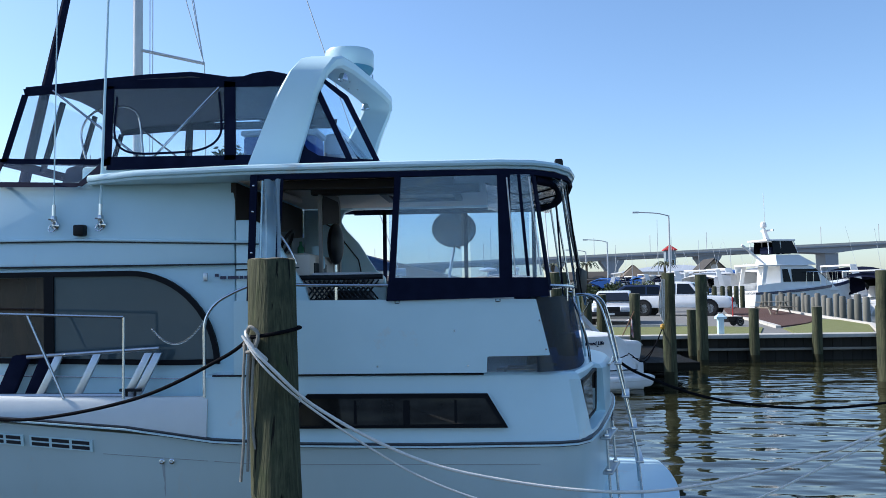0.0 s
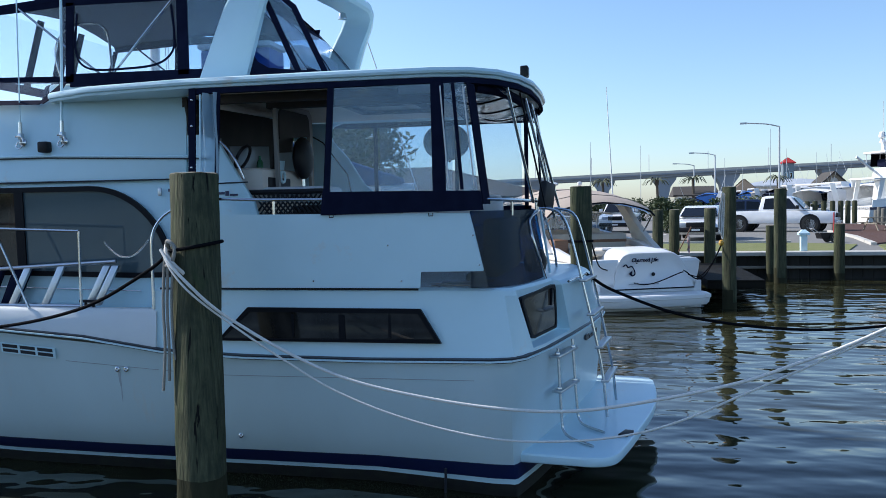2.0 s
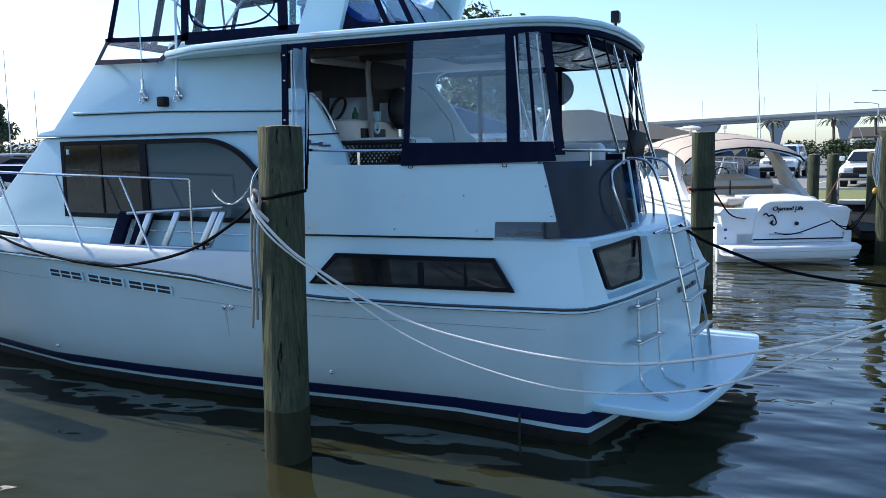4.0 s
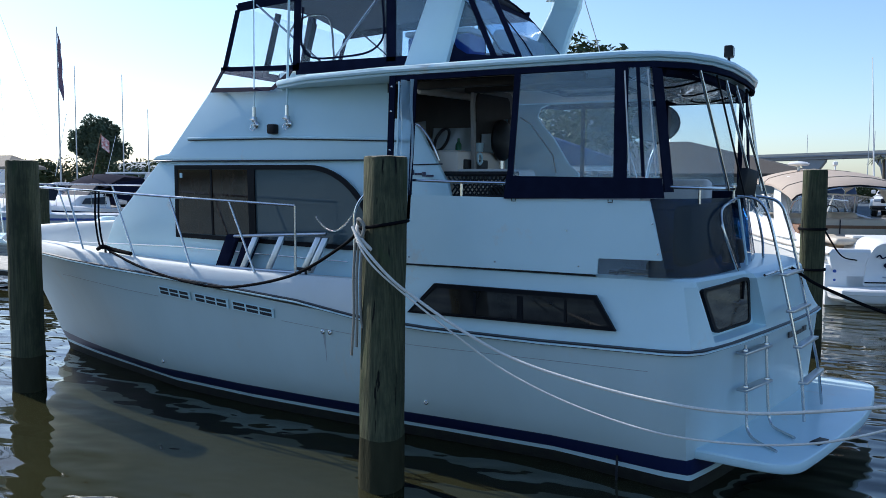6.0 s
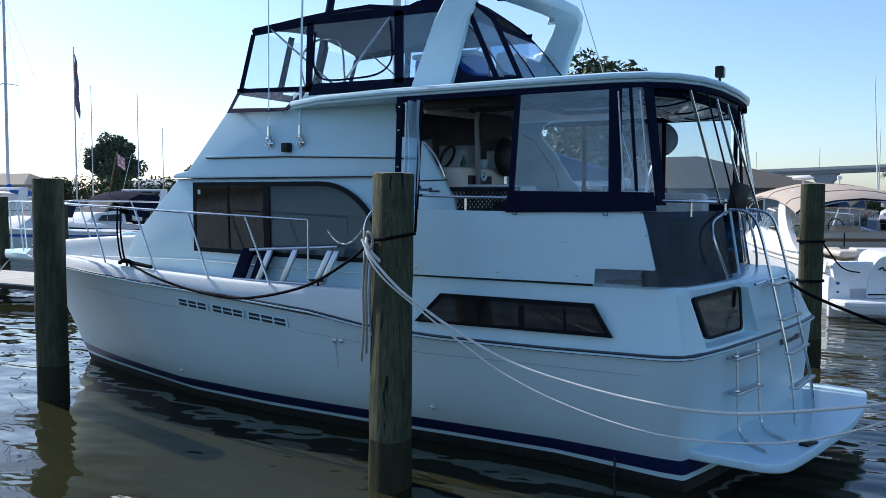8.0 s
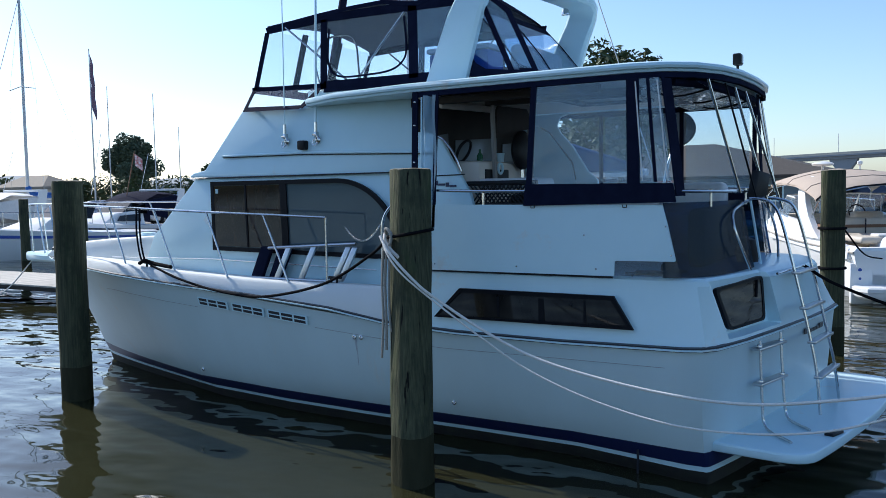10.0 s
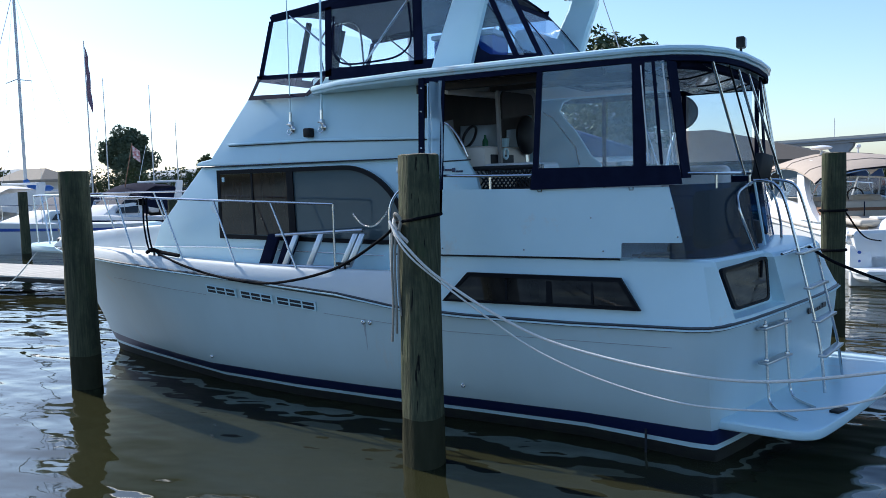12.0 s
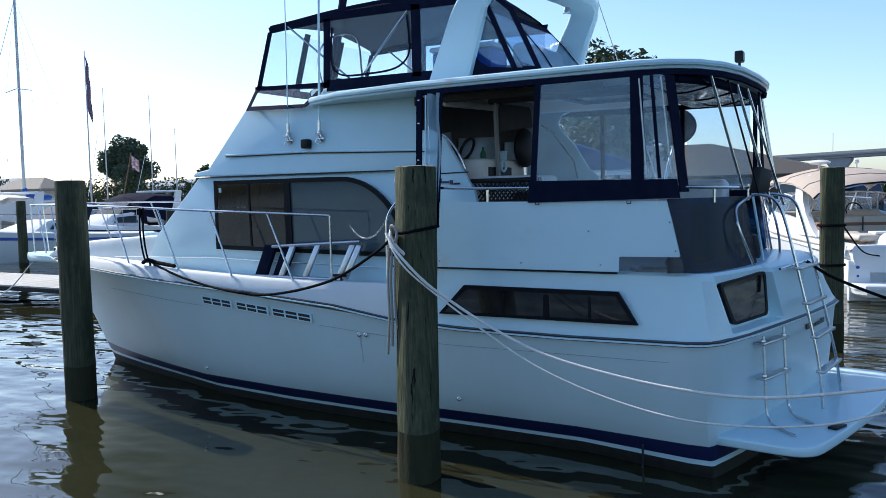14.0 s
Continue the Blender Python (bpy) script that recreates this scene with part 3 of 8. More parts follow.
part("side_moulding", b, TRIM_DARK, yacht, "thin dark moulding under the flybridge")
b = tube([(-5.33, YC - 1.146, 2.745), (-4.2, YC - 1.146, 2.74), (-2.65, YC - 1.146, 2.69)], 0.013, 8)
part("side_rail", b, GELCOAT, yacht, "slim white hand moulding on the flybridge side")
# the hand moulding's shadow, put in as a thin dark tube
part("side_moulding", tube([(-5.32, YC - 1.150, 2.728), (-4.2, YC - 1.150, 2.723), (-2.65, YC - 1.150, 2.673)], 0.005, 6), TRIM_DARK, yacht, "dark line drawn as the shadow under the hand moulding")
b = tube([(-7.2, YC - 1.17, 1.60), (-5.5, YC - 1.168, 1.615), (-3.3, YC - 1.168, 1.56)], 0.005, 6)
part("side_moulding", b, STEEL, yacht, "thin grey moulding under the window")

# big saloon window: straight front edge, rounded aft end
saloon = [(-5.50, 1.715), (-5.48, 2.47)] + [(-3.75 + 0.77 * math.sin(radians(a)), 1.68 + 0.788 * math.cos(radians(a))) for a in range(0, 91, 6)] + [(-3.3, 1.672)]
win = side_window("saloon_window", saloon, YC - 1.14, 0.045, [], "large dark saloon window with a rounded aft end", PALE_GLASS, -0.03)
on_wall = lambda x, z, d: (x, YC - 1.14 - 0.03 * (z - 1.2) - d, z)
part("pane", plate([on_wall(-5.455, 1.765, 0.018), on_wall(-5.44, 2.42, 0.018), on_wall(-4.46, 2.42, 0.018), on_wall(-4.46, 1.755, 0.018)], (0, 0.008, 0)), BROWN_GLASS, win, "window glass with brown curtains behind")
for x, w in ((-4.97, 0.022), (-4.44, 0.085)):
    part("divider", plate([on_wall(x - w / 2, 1.755, 0.026), on_wall(x - w / 2, 2.425, 0.026), on_wall(x + w / 2, 2.425, 0.026), on_wall(x + w / 2, 1.755, 0.026)], (0, 0.014, 0)), BLACK_FRAME, win)
part("pull", plate([on_wall(-5.40, 2.34, 0.03), on_wall(-5.40, 2.39, 0.03), on_wall(-5.37, 2.39, 0.03), on_wall(-5.37, 2.34, 0.03)], (0, 0.01, 0)), GELCOAT, win, "small white latch")

# hardtop over the sundeck, running forward along the flybridge
HT = [(-4.12, 1.18), (-3.6, 1.42), (-2.7, 1.55), (-1.5, 1.56), (-0.62, 1.54), (-0.36, 1.46), (-0.17, 1.28), (-0.04, 1.0), (0.03, 0.6), (0.05, 0.0)]


def ht_ring(k, z, crown=0.0):
    pts = [(x if x < -3 else -1.5 + (x + 1.5) * k, YC - v * k, z + crown * (1 - (v / 1.6) ** 2)) for x, v in HT]
    return pts + [(x, 2 * YC - y, zz) for x, y, zz in pts[:-1]][::-1]


b = loft([ht_ring(0.93, 3.205), ht_ring(0.985, 3.205), ht_ring(0.99, 3.222), ht_ring(0.985, 3.226), ht_ring(1.0, 3.232), ht_ring(1.004, 3.25), ht_ring(0.998, 3.272), ht_ring(0.975, 3.286), ht_ring(0.9, 3.30), ht_ring(0.5, 3.32)], True, True)
part("hardtop", b, GELCOAT, yacht, "white fibreglass hardtop over the sundeck with a rounded aft edge", 35)

# canvas valance under the hardtop edge
def ht_edge(k, z, x_from=-2.62):
    pts = [(-1.5 + (x + 1.5) * k, YC - v * k, z) for x, v in [(x_from, 1.55)] + [p for p in HT if p[0] > x_from + 0.2]]
    return pts + [(x, 2 * YC - y, zz) for x, y, zz in pts[:-1]][::-1]


b = loft([ht_edge(0.985, 3.20), ht_edge(0.99, 3.158), ht_edge(0.975, 3.153), ht_edge(0.965, 3.20)], False, False)
part("valance", b, CANVAS, yacht, "navy canvas valance under the hardtop", 40)


# ---- mooring piles ----
def pile(base, top, radius, group, label, seg=20, wet=0.35, ring_rows=14, rough=0.012):
    """A round timber pile with uneven sides, checks at its head and a dark wet foot."""
    base, top = Vector(base), Vector(top)
    ob = thing("pile", base, label, "pile", group)
    rnd = random.Random(int(base.x * 31 + base.y * 17))
    low = base + (base - top).normalized() * 1.2
    bend = Vector((rnd.uniform(-1, 1), rnd.uniform(-1, 1), 0)) * 0.012
    rings = []
    phase = rnd.uniform(0, 6)
    rows = ring_rows
    for i in range(rows + 1):
        t = i / rows
        c = low.lerp(top, t) + bend * math.sin(t * math.pi)
        r0 = radius * (1.06 - 0.06 * t)
        ring = []
        for k in range(seg):
            a = 2 * math.pi * k / seg
            r = r0 + rough * math.sin(3 * a + phase + t) + 0.5 * rough * rnd.uniform(-1, 1)
            ring.append(c + Vector((math.cos(a) * r, math.sin(a) * r, 0)))
        rings.append(ring)
    for shrink, rise in ((0.97, 0.012), (0.80, 0.018), (0.35, 0.02)):
        rings.append([top + (p - top) * shrink + Vector((0, 0, rise + rnd.uniform(-0.004, 0.004))) for p in rings[rows]])
    b = loft(rings, True, True)
    for f in b.faces:
        c = f.calc_center_median()
        f.material_index = 1 if c.z < wet + 0.1 * math.sin(7 * c.x + 5 * c.y) else 2 if c.z > top.z + 0.008 else 0
    for index, name, mat, text in ((0, "shaft", PILE_WOOD, "weathered grey-brown timber"), (1, "wet_foot", PILE_WET, "dark wet weedy foot"), (2, "head", PILE_TOP, "grey end grain")):
        piece = b.copy()
        bmesh.ops.delete(piece, geom=[f for f in piece.faces if f.material_index != index], context="FACES")
        for f in piece.faces:
            f.material_index = 0
        part(name, piece, mat, ob, text, 50)
    b.free()
    return ob


near_pile = pile((-2.14, -2.86, 0), (-2.27, -2.63, 2.49), 0.165, "piles along the slip", "thick weathered mooring pile with ropes round it", 28, 0.3)
pile((-7.12, -2.28, 0), (-7.15, -2.28, 2.50), 0.165, "piles along the slip", "weathered mooring pile beside the bow", 24, 0.4)
pile((0.21, 4.1, 0), (0.21, 4.1, 2.49), 0.15, "piles across the slip", "weathered mooring pile with rope bands", 20)
pile((3.08, 10.38, 0), (3.08, 10.38, 2.56), 0.138, "piles across the slip", "weathered mooring pile with a hung line", 20)
pile((5.18, 16.4, 0), (5.18, 16.4, 2.6), 0.16, "piles across the slip", "weathered mooring pile near the quay", 20)

# ---- sundeck ----
SIDE = YC - 1.54                                      # plane of the port enclosure
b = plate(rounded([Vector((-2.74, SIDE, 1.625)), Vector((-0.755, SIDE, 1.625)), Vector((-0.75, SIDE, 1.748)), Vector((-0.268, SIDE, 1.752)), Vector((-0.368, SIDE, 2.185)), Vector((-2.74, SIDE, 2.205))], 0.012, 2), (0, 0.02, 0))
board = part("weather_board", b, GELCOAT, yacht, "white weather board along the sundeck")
for x, z in ((-0.30, 1.80), (-0.345, 2.02), (-2.4, 1.68), (-1.6, 1.68), (-0.9, 1.68), (-1.0, 1.95)):
    part("fastener", lathe([(0.008, -0.008), (0.007, -0.012), (0.002, -0.014)], 8, (x, SIDE, z), None, "y"), STEEL, board)
b = plate([(-2.93, YC + 1.54, 1.625), (-0.75, YC + 1.54, 1.625), (-0.368, YC + 1.54, 2.185), (-2.93, YC + 1.54, 2.205)], (0, -0.02, 0))
part("weather_board", b, GELCOAT, yacht, "white weather board along the sundeck")
# smoked acrylic strip in the notch below the board
b = plate(xz([(-0.76, 1.63), (-0.24, 1.63), (-0.26, 1.75), (-0.75, 1.75)], SIDE + 0.01), (0, 0.01, 0))
part("acrylic_strip", b, clear_sheet("smoked_acrylic", (0.62, 0.64, 0.66), 0.05, 0.04, 0.1), yacht, "smoked acrylic strip under the weather board")

# grey weather cloth round the stern corners
CLOTH = smooth_path([(-0.36, 1.54), (-0.22, 1.40), (-0.13, 1.15), (-0.06, 0.80), (-0.01, 0.42), (0.0, 0.20)] and [Vector((-0.36, 1.535, 0)), Vector((-0.22, 1.42, 0)), Vector((-0.12, 1.18, 0)), Vector((-0.05, 0.82, 0)), Vector((0.0, 0.42, 0)), Vector((0.02, 0.12, 0))], 4)
for s, end in ((-1, len(CLOTH) - 4), (1, len(CLOTH) - 12)):
    rows = []
    for p in CLOTH[:end]:
        lean = 0.10 * min(1, max(0, (p.x + 0.36) / 0.2))
        rows.append([Vector((p.x + lean, YC + s * p.y, 1.625)), Vector((p.x + lean * 0.5, YC + s * (p.y + 0.004), 1.91)), Vector((p.x, YC + s * p.y, 2.20)),
                     Vector((p.x - 0.012, YC + s * (p.y - 0.012), 2.20)), Vector((p.x + lean - 0.012, YC + s * (p.y - 0.012), 1.625))])
    part("weather_cloth", loft(rows, True, True), STERN_CLOTH, yacht, "see-through dark blue weather cloth round the stern corner", 60)

part("cloth_edge", tube([(0.055, YC - 0.36, 2.19), (0.085, YC - 0.31, 1.95), (0.125, YC - 0.26, 1.64)], 0.012, 6), GELCOAT, yacht, "pale hem of the weather cloth")
# dark block added to stand for the shade inside the stern opening
part("opening_shade", box(-0.42, -0.26, YC - 0.62, YC + 0.95, 1.625, 2.13, 0.05), DARK_INSIDE, yacht, "dark block put in for the shade inside the stern opening")
part("dark_bundle", lathe([(0.02, 1.63), (0.09, 1.64), (0.11, 1.74), (0.07, 1.84), (0.01, 1.86)], 12, (-0.02, YC - 0.08, 0)), BLACK_PLASTIC, yacht, "small black bundle on the deck edge")
ob = part("stern_panel", plate([(0.09, YC + 0.22, 1.63), (0.02, YC + 0.20, 2.20), (-0.03, YC + 0.60, 2.20), (0.05, YC + 0.66, 1.63)], (-0.003, 0, 0)), VINYL, yacht, "clear vinyl panel beside the stern opening")
ob.visible_shadow = False

# stainless sundeck rail
def rail_line(s):
    pts = [(-2.60, 1.50, 2.335), (-2.0, 1.50, 2.315), (-1.0, 1.50, 2.30), (-0.42, 1.48, 2.29), (-0.2, 1.38, 2.285), (-0.08, 1.12, 2.28), (-0.01, 0.75, 2.275), (0.02, 0.36, 2.27)]
    return smooth_path([(x, YC + s * v, z) for x, v, z in pts], 4)


for s in (-1, 1):
    rail = part("sundeck_rail", tube(rail_line(s), 0.013, 8), STEEL, yacht, "stainless sundeck rail")
    for x, v in ((-1.93, 1.5), (-0.9, 1.5), (-0.1, 1.14), (0.02, 0.38)):
        part("stanchion", tube([(x, YC + s * v, 2.16), (x, YC + s * v, 2.30)], 0.011, 8), STEEL, rail)
    part("grab_loop", tube(smooth_path([(0.03, YC + s * 0.34, 2.19), (0.0, YC + s * 0.75, 2.12), (0.03, YC + s * 0.92, 2.0), (0.09, YC + s * 0.84, 1.78), (0.12, YC + s * 0.70, 1.63)], 5), 0.012, 8), STEEL, yacht, "bent stainless grab rail over the weather cloth")

# port enclosure: roll-up navy curtain with clear vinyl
def strip(x0, x1, z0, z1, lean0=0.0, lean1=0.0, d=0.014, y=SIDE):
    return plate(xz([(x0, z0), (x1, z0), (x1 + lean1, z1), (x0 + lean0, z1)], y - d / 2), (0, d, 0))


curtain = part("side_curtain", strip(-1.505, -1.455, 2.36, 3.16, 0.055, 0.055), CANVAS, yacht, "navy canvas side curtain with a clear window and hanging flap")
part("strap", strip(-0.645, -0.545, 2.34, 3.16, -0.005, -0.005), CANVAS, curtain)
part("strap", strip(-0.435, -0.41, 2.36, 3.15, -0.06, -0.06, 0.01), CANVAS, curtain)
part("strap", plate([(-0.275, SIDE + 0.015, 2.25), (-0.245, SIDE + 0.15, 2.25), (-0.355, SIDE + 0.15, 3.15), (-0.385, SIDE + 0.015, 3.15)], (0.012, 0, 0)), CANVAS, curtain)
for x0, x1 in ((-0.52, -0.575), (-0.325, -0.405)):
    part("hem", tube([(x0, SIDE - 0.012, 2.37), (x1, SIDE - 0.012, 3.13)], 0.006, 5), VINYL_SEAT, curtain, "pale hem of the clear vinyl")
b = plate(xz([(-1.525, 2.185), (-0.262, 2.205), (-0.285, 2.35), (-0.63, 2.355), (-1.505, 2.365)], SIDE - 0.022), (0, 0.016, 0))
flap = part("flap", b, CANVAS, curtain, "navy lower flap")
for x in (-1.44, -0.66):
    part("buckle", tube([(x - 0.016, SIDE - 0.02, 2.19), (x - 0.016, SIDE - 0.02, 2.168), (x + 0.016, SIDE - 0.02, 2.168), (x + 0.016, SIDE - 0.02, 2.19)], 0.004, 6), BLACK_PLASTIC, flap)
ob = part("window", strip(-1.46, -0.64, 2.36, 3.15, 0.055, 0.0, 0.003), VINYL, curtain, "clear vinyl window")
ob.visible_shadow = False
ob = part("window", strip(-0.55, -0.30, 2.34, 3.15, 0.0, -0.095, 0.003), VINYL, curtain, "clear vinyl window")
ob.visible_shadow = False
# forward edge: navy strip with snaps, and a rolled vinyl sheet
post = part("curtain_edge", plate(xz([(-2.633, 2.2), (-2.578, 2.2), (-2.543, 3.2), (-2.598, 3.2)], SIDE - 0.01), (0, 0.02, 0)), CANVAS, yacht, "navy canvas edge with snap fasteners")
for z in (2.34, 2.58, 2.905, 3.11):
    part("snap", lathe([(0.011, -0.016), (0.008, -0.022), (0.002, -0.024)], 8, (-2.602 + 0.035 * (z - 2.2), SIDE, z), None, "y"), STEEL, post)
rows = []
for i in range(13):
    t = i / 12
    z = 2.24 + 0.92 * t
    w = 0.175 + 0.015 * math.sin(5 * t)
    rows.append([Vector((-2.555 + w * k / 10 + 0.04 * t, SIDE + 0.035 * math.sin(k * 1.1 + 1.2 * t) + 0.008 * math.sin(9 * t + k), z)) for k in range(11)])
ob = part("rolled_sheet", loft(rows, False, False), clear_sheet("folded_vinyl", (0.70, 0.78, 0.86), 0.1, 0.42, 0.8, 9), post, "gathered clear vinyl sheet", 60)
part("hem", tube([(-2.53, SIDE - 0.012, 2.25), (-2.50, SIDE - 0.012, 3.15)], 0.007, 6), GELCOAT, post, "pale piping")
part("strap", plate(xz([(-2.43, 2.0), (-2.40, 2.0), (-2.335, 3.18), (-2.37, 3.18)], SIDE), (0, 0.012, 0)), CANVAS, post)

# starboard and aft curtains, seen from inside
far = YC + 1.5
starboard = part("side_curtain", plate(xz([(-2.3, 3.14), (-0.2, 3.14), (-0.2, 3.20), (-2.3, 3.20)], far), (0, 0.014, 0)), CANVAS, yacht, "navy canvas side curtain with clear windows")
for x in (-1.95, -1.02, -0.25):
    part("strap", plate(xz([(x - 0.022, 2.2), (x + 0.022, 2.2), (x + 0.022, 3.2), (x - 0.022, 3.2)], far), (0, 0.014, 0)), CANVAS, starboard)
part("flap", plate(xz([(-1.95, 2.05), (-0.2, 2.05), (-0.2, 2.24), (-1.95, 2.24)], far), (0, 0.014, 0)), CANVAS, starboard)
for x0, x1 in ((-1.9, -1.07), (-0.97, -0.30)):
    ob = part("window", plate(xz([(x0, 2.24), (x1, 2.24), (x1, 3.15), (x0, 3.15)], far + 0.003), (0, 0.003, 0)), VINYL, starboard, "clear vinyl window")
    ob.visible_shadow = False
aft = part("aft_curtain", plate([(0.0, YC + 0.62, 2.2), (-0.05, YC + 0.62, 3.18), (-0.05, YC + 0.52, 3.18), (0.0, YC + 0.52, 2.2)], (-0.012, 0, 0)), CANVAS, yacht, "narrow navy strap of the open aft curtain")
# rolled-up aft curtain under the hardtop edge
b = tube(smooth_path([(-0.35, YC - 1.32, 3.14), (-0.18, YC - 1.05, 3.13), (-0.09, YC - 0.5, 3.12), (-0.07, YC, 3.115), (-0.09, YC + 0.5, 3.12), (-0.2, YC + 1.05, 3.13)], 5), 0.038, 10)
part("rolled_curtain", b, CANVAS, aft, "rolled navy curtain")
rows = [[Vector((-0.75 + 0.13 * k, YC + v, 3.13 - 0.05 * math.sin(1.3 * k) - 0.04 * math.sin(3 * v + k))) for k in range(6)] for v in [-1.3 + 0.2 * i for i in range(14)]]
ob = part("slung_sheet", loft(rows, False, False), clear_sheet("slung_vinyl", (0.82, 0.76, 0.68), 0.05, 0.25, 1.0, 7, 0.8, 0.25), aft, "clear sheets slung under the hardtop", 60)
for v in (-0.9, -0.2, 0.5):
    part("sling", tube(smooth_path([(-0.75, YC + v, 3.17), (-0.45, YC + v + 0.05, 3.07), (-0.1, YC + v + 0.1, 3.14)], 5), 0.008, 6), BLACK_FRAME, aft, "dark sling")

# slanting support poles at the stern
POLES = [((-0.13, -1.62, 3.16), (0.02, -1.12, 2.26), 0.012), ((-0.06, -1.33, 3.15), (0.10, -0.82, 2.20), 0.008), ((-0.05, -1.02, 3.15), (0.16, -0.58, 2.12), 0.013), ((-0.04, -0.62, 3.15), (0.20, -0.12, 2.10), 0.012),
         ((-0.06, 0.10, 3.15), (0.08, 0.22, 2.25), 0.011), ((-0.09, 0.46, 3.15), (0.03, 0.58, 2.25), 0.011)]
for a, c, r in POLES:
    part("support_pole", tube([a, c], r, 8), STEEL if r > 0.01 else BLACK_FRAME, yacht, "slanting stainless support pole" if r > 0.01 else "dark strap")
part("post_cover", plate([(0.02, -0.86, 2.22), (0.10, -0.70, 2.22), (0.12, -0.66, 2.42), (0.05, -0.80, 2.45)], (0.06, 0.03, 0), None, 0.012), BLACK_PLASTIC, yacht, "black padded post cover")

# hardtop underside: liner panels and a dark hatch
part("headliner", plate([(-2.8, YC - 1.2, 3.196), (-0.6, YC - 1.2, 3.196), (-0.45, YC + 1.2, 3.196), (-2.8, YC + 1.2, 3.196)], (0, 0, 0.006)), CREAM_PANEL, yacht, "cream headliner under the hardtop")
part("headliner_hatch", frame_plate([(-1.75, YC - 0.3, 3.192), (-1.0, YC - 0.3, 3.192), (-1.0, YC + 0.4, 3.192), (-1.75, YC + 0.4, 3.192)], [(-1.68, YC - 0.23, 3.192), (-1.07, YC - 0.23, 3.192), (-1.07, YC + 0.33, 3.192), (-1.68, YC + 0.33, 3.192)], (0, 0, -0.03)), MESH_GREY, yacht, "grey hatch frame in the headliner")

# aft bulkhead of the saloon: sloping white wing, dark companionway
wing = plate(xz([(-2.85, 1.62), (-2.08, 1.62), (-2.26, 2.30), (-2.42, 2.56), (-2.56, 2.80), (-2.70, 2.88), (-2.85, 2.88)], YC - 1.13), (0, 0.05, 0), None, 0.008)
part("wing_panel", wing, GELCOAT, yacht, "white sloping wing panel beside the companionway")
part("grab_rail", tube(smooth_path([(-2.60, YC - 1.15, 2.83), (-2.52, YC - 1.16, 2.80), (-2.43, YC - 1.16, 2.70), (-2.37, YC - 1.16, 2.60), (-2.33, YC - 1.15, 2.50)], 4), 0.011, 8), STEEL, yacht, "stainless grab rail down the wing")
part("wing_line", tube([(-2.85, YC - 1.135, 2.46), (-2.31, YC - 1.135, 2.47)], 0.006, 6), TRIM_DARK, yacht, "thin dark line on the wing panel")
# the open companionway's shade is put into this sheet's dark colour
part("bulkhead", box(-2.90, -2.855, YC - 1.1, YC + 1.3, 1.62, 3.2), DARK_INSIDE, yacht, "aft bulkhead coloured dark for the companionway shade")
for y0, y1 in ((-1.50, -0.98), (-0.90, 0.10), (0.18, 1.0)):
    part("bulkhead_window", plate([(-2.85, y0, 2.32), (-2.85, y1, 2.32), (-2.85, y1 - 0.03, 2.90), (-2.85, y0 + 0.05, 2.84)], (0.015, 0, 0), None, 0.004), surface("dim_window", (0.24, 0.27, 0.29), 0.25, scale=3), yacht, "dim grey window in the aft bulkhead")
part("header_panel", plate([(-2.6, -1.60, 3.09), (-2.6, -0.50, 3.125), (-2.6, -0.50, 3.185), (-2.6, -1.60, 3.15)], (0.05, 0, 0), None, 0.02), CREAM_PANEL, yacht, "cream header panel")
for y0, x0, x1 in ((-1.70, -2.55, -1.0), (-1.25, -2.3, -0.8)):
    part("ceiling_beam", box(x0, x1, y0, y0 + 0.09, 3.12, 3.192, 0.015), DARK_INSIDE, yacht, "dark brown beam under the hardtop")
# moulded cream frame round the helm opening, with a brown blind in its upper half
arch_y = lambda pts: [Vector((-2.2, y, z)) for y, z in pts]
outer = arch_y([(-1.22, 2.30), (-1.26, 3.02), (-1.25, 3.12), (-1.19, 3.178), (-0.44, 3.186), (-0.37, 3.14), (-0.35, 3.02), (-0.33, 2.30)])
inner = arch_y([(-1.175, 2.30), (-1.22, 3.02), (-1.21, 3.09), (-1.16, 3.135), (-0.50, 3.138), (-0.45, 3.10), (-0.43, 3.02), (-0.40, 2.30)])
part("helm_frame", frame_plate(outer, inner, (-0.03, 0, 0)), surface("taupe_frame", (0.27, 0.25, 0.23), 0.6, scale=6), yacht, "taupe moulded frame beside the helm")
part("blind", plate(arch_y([(-1.18, 2.86), (-1.18, 3.08), (-1.14, 3.125), (-0.50, 3.138), (-0.45, 3.10), (-0.42, 2.94)]), (-0.02, 0, 0)), DARK_INSIDE, yacht, "dark brown rolled blind")
# starboard wing: solid forward, swept back edge
wing = plate([(x, YC + 1.3, z) for x, z in ((-2.85, 1.62), (-1.85, 1.62), (-1.92, 2.42), (-2.03, 2.51), (-2.22, 2.81), (-2.37, 2.97), (-2.42, 3.06), (-2.38, 3.15), (-2.25, 3.195), (-2.85, 3.195))], (0, 0.05, 0), None, 0.015)
part("wing_panel", wing, GELCOAT, yacht, "pale moulded wing panel on the far side")
part("wing_seam", tube([(-2.62, YC + 1.29, 3.05), (-2.50, YC + 1.29, 2.98), (-2.22, YC + 1.29, 2.62), (-2.18, YC + 1.29, 2.42)], 0.008, 6), TRIM_DARK, yacht)
console = part("console", box(-2.75, -2.25, YC - 0.95, YC + 0.1, 1.63, 2.60, 0.05), CREAM_PANEL, yacht, "white helm console")
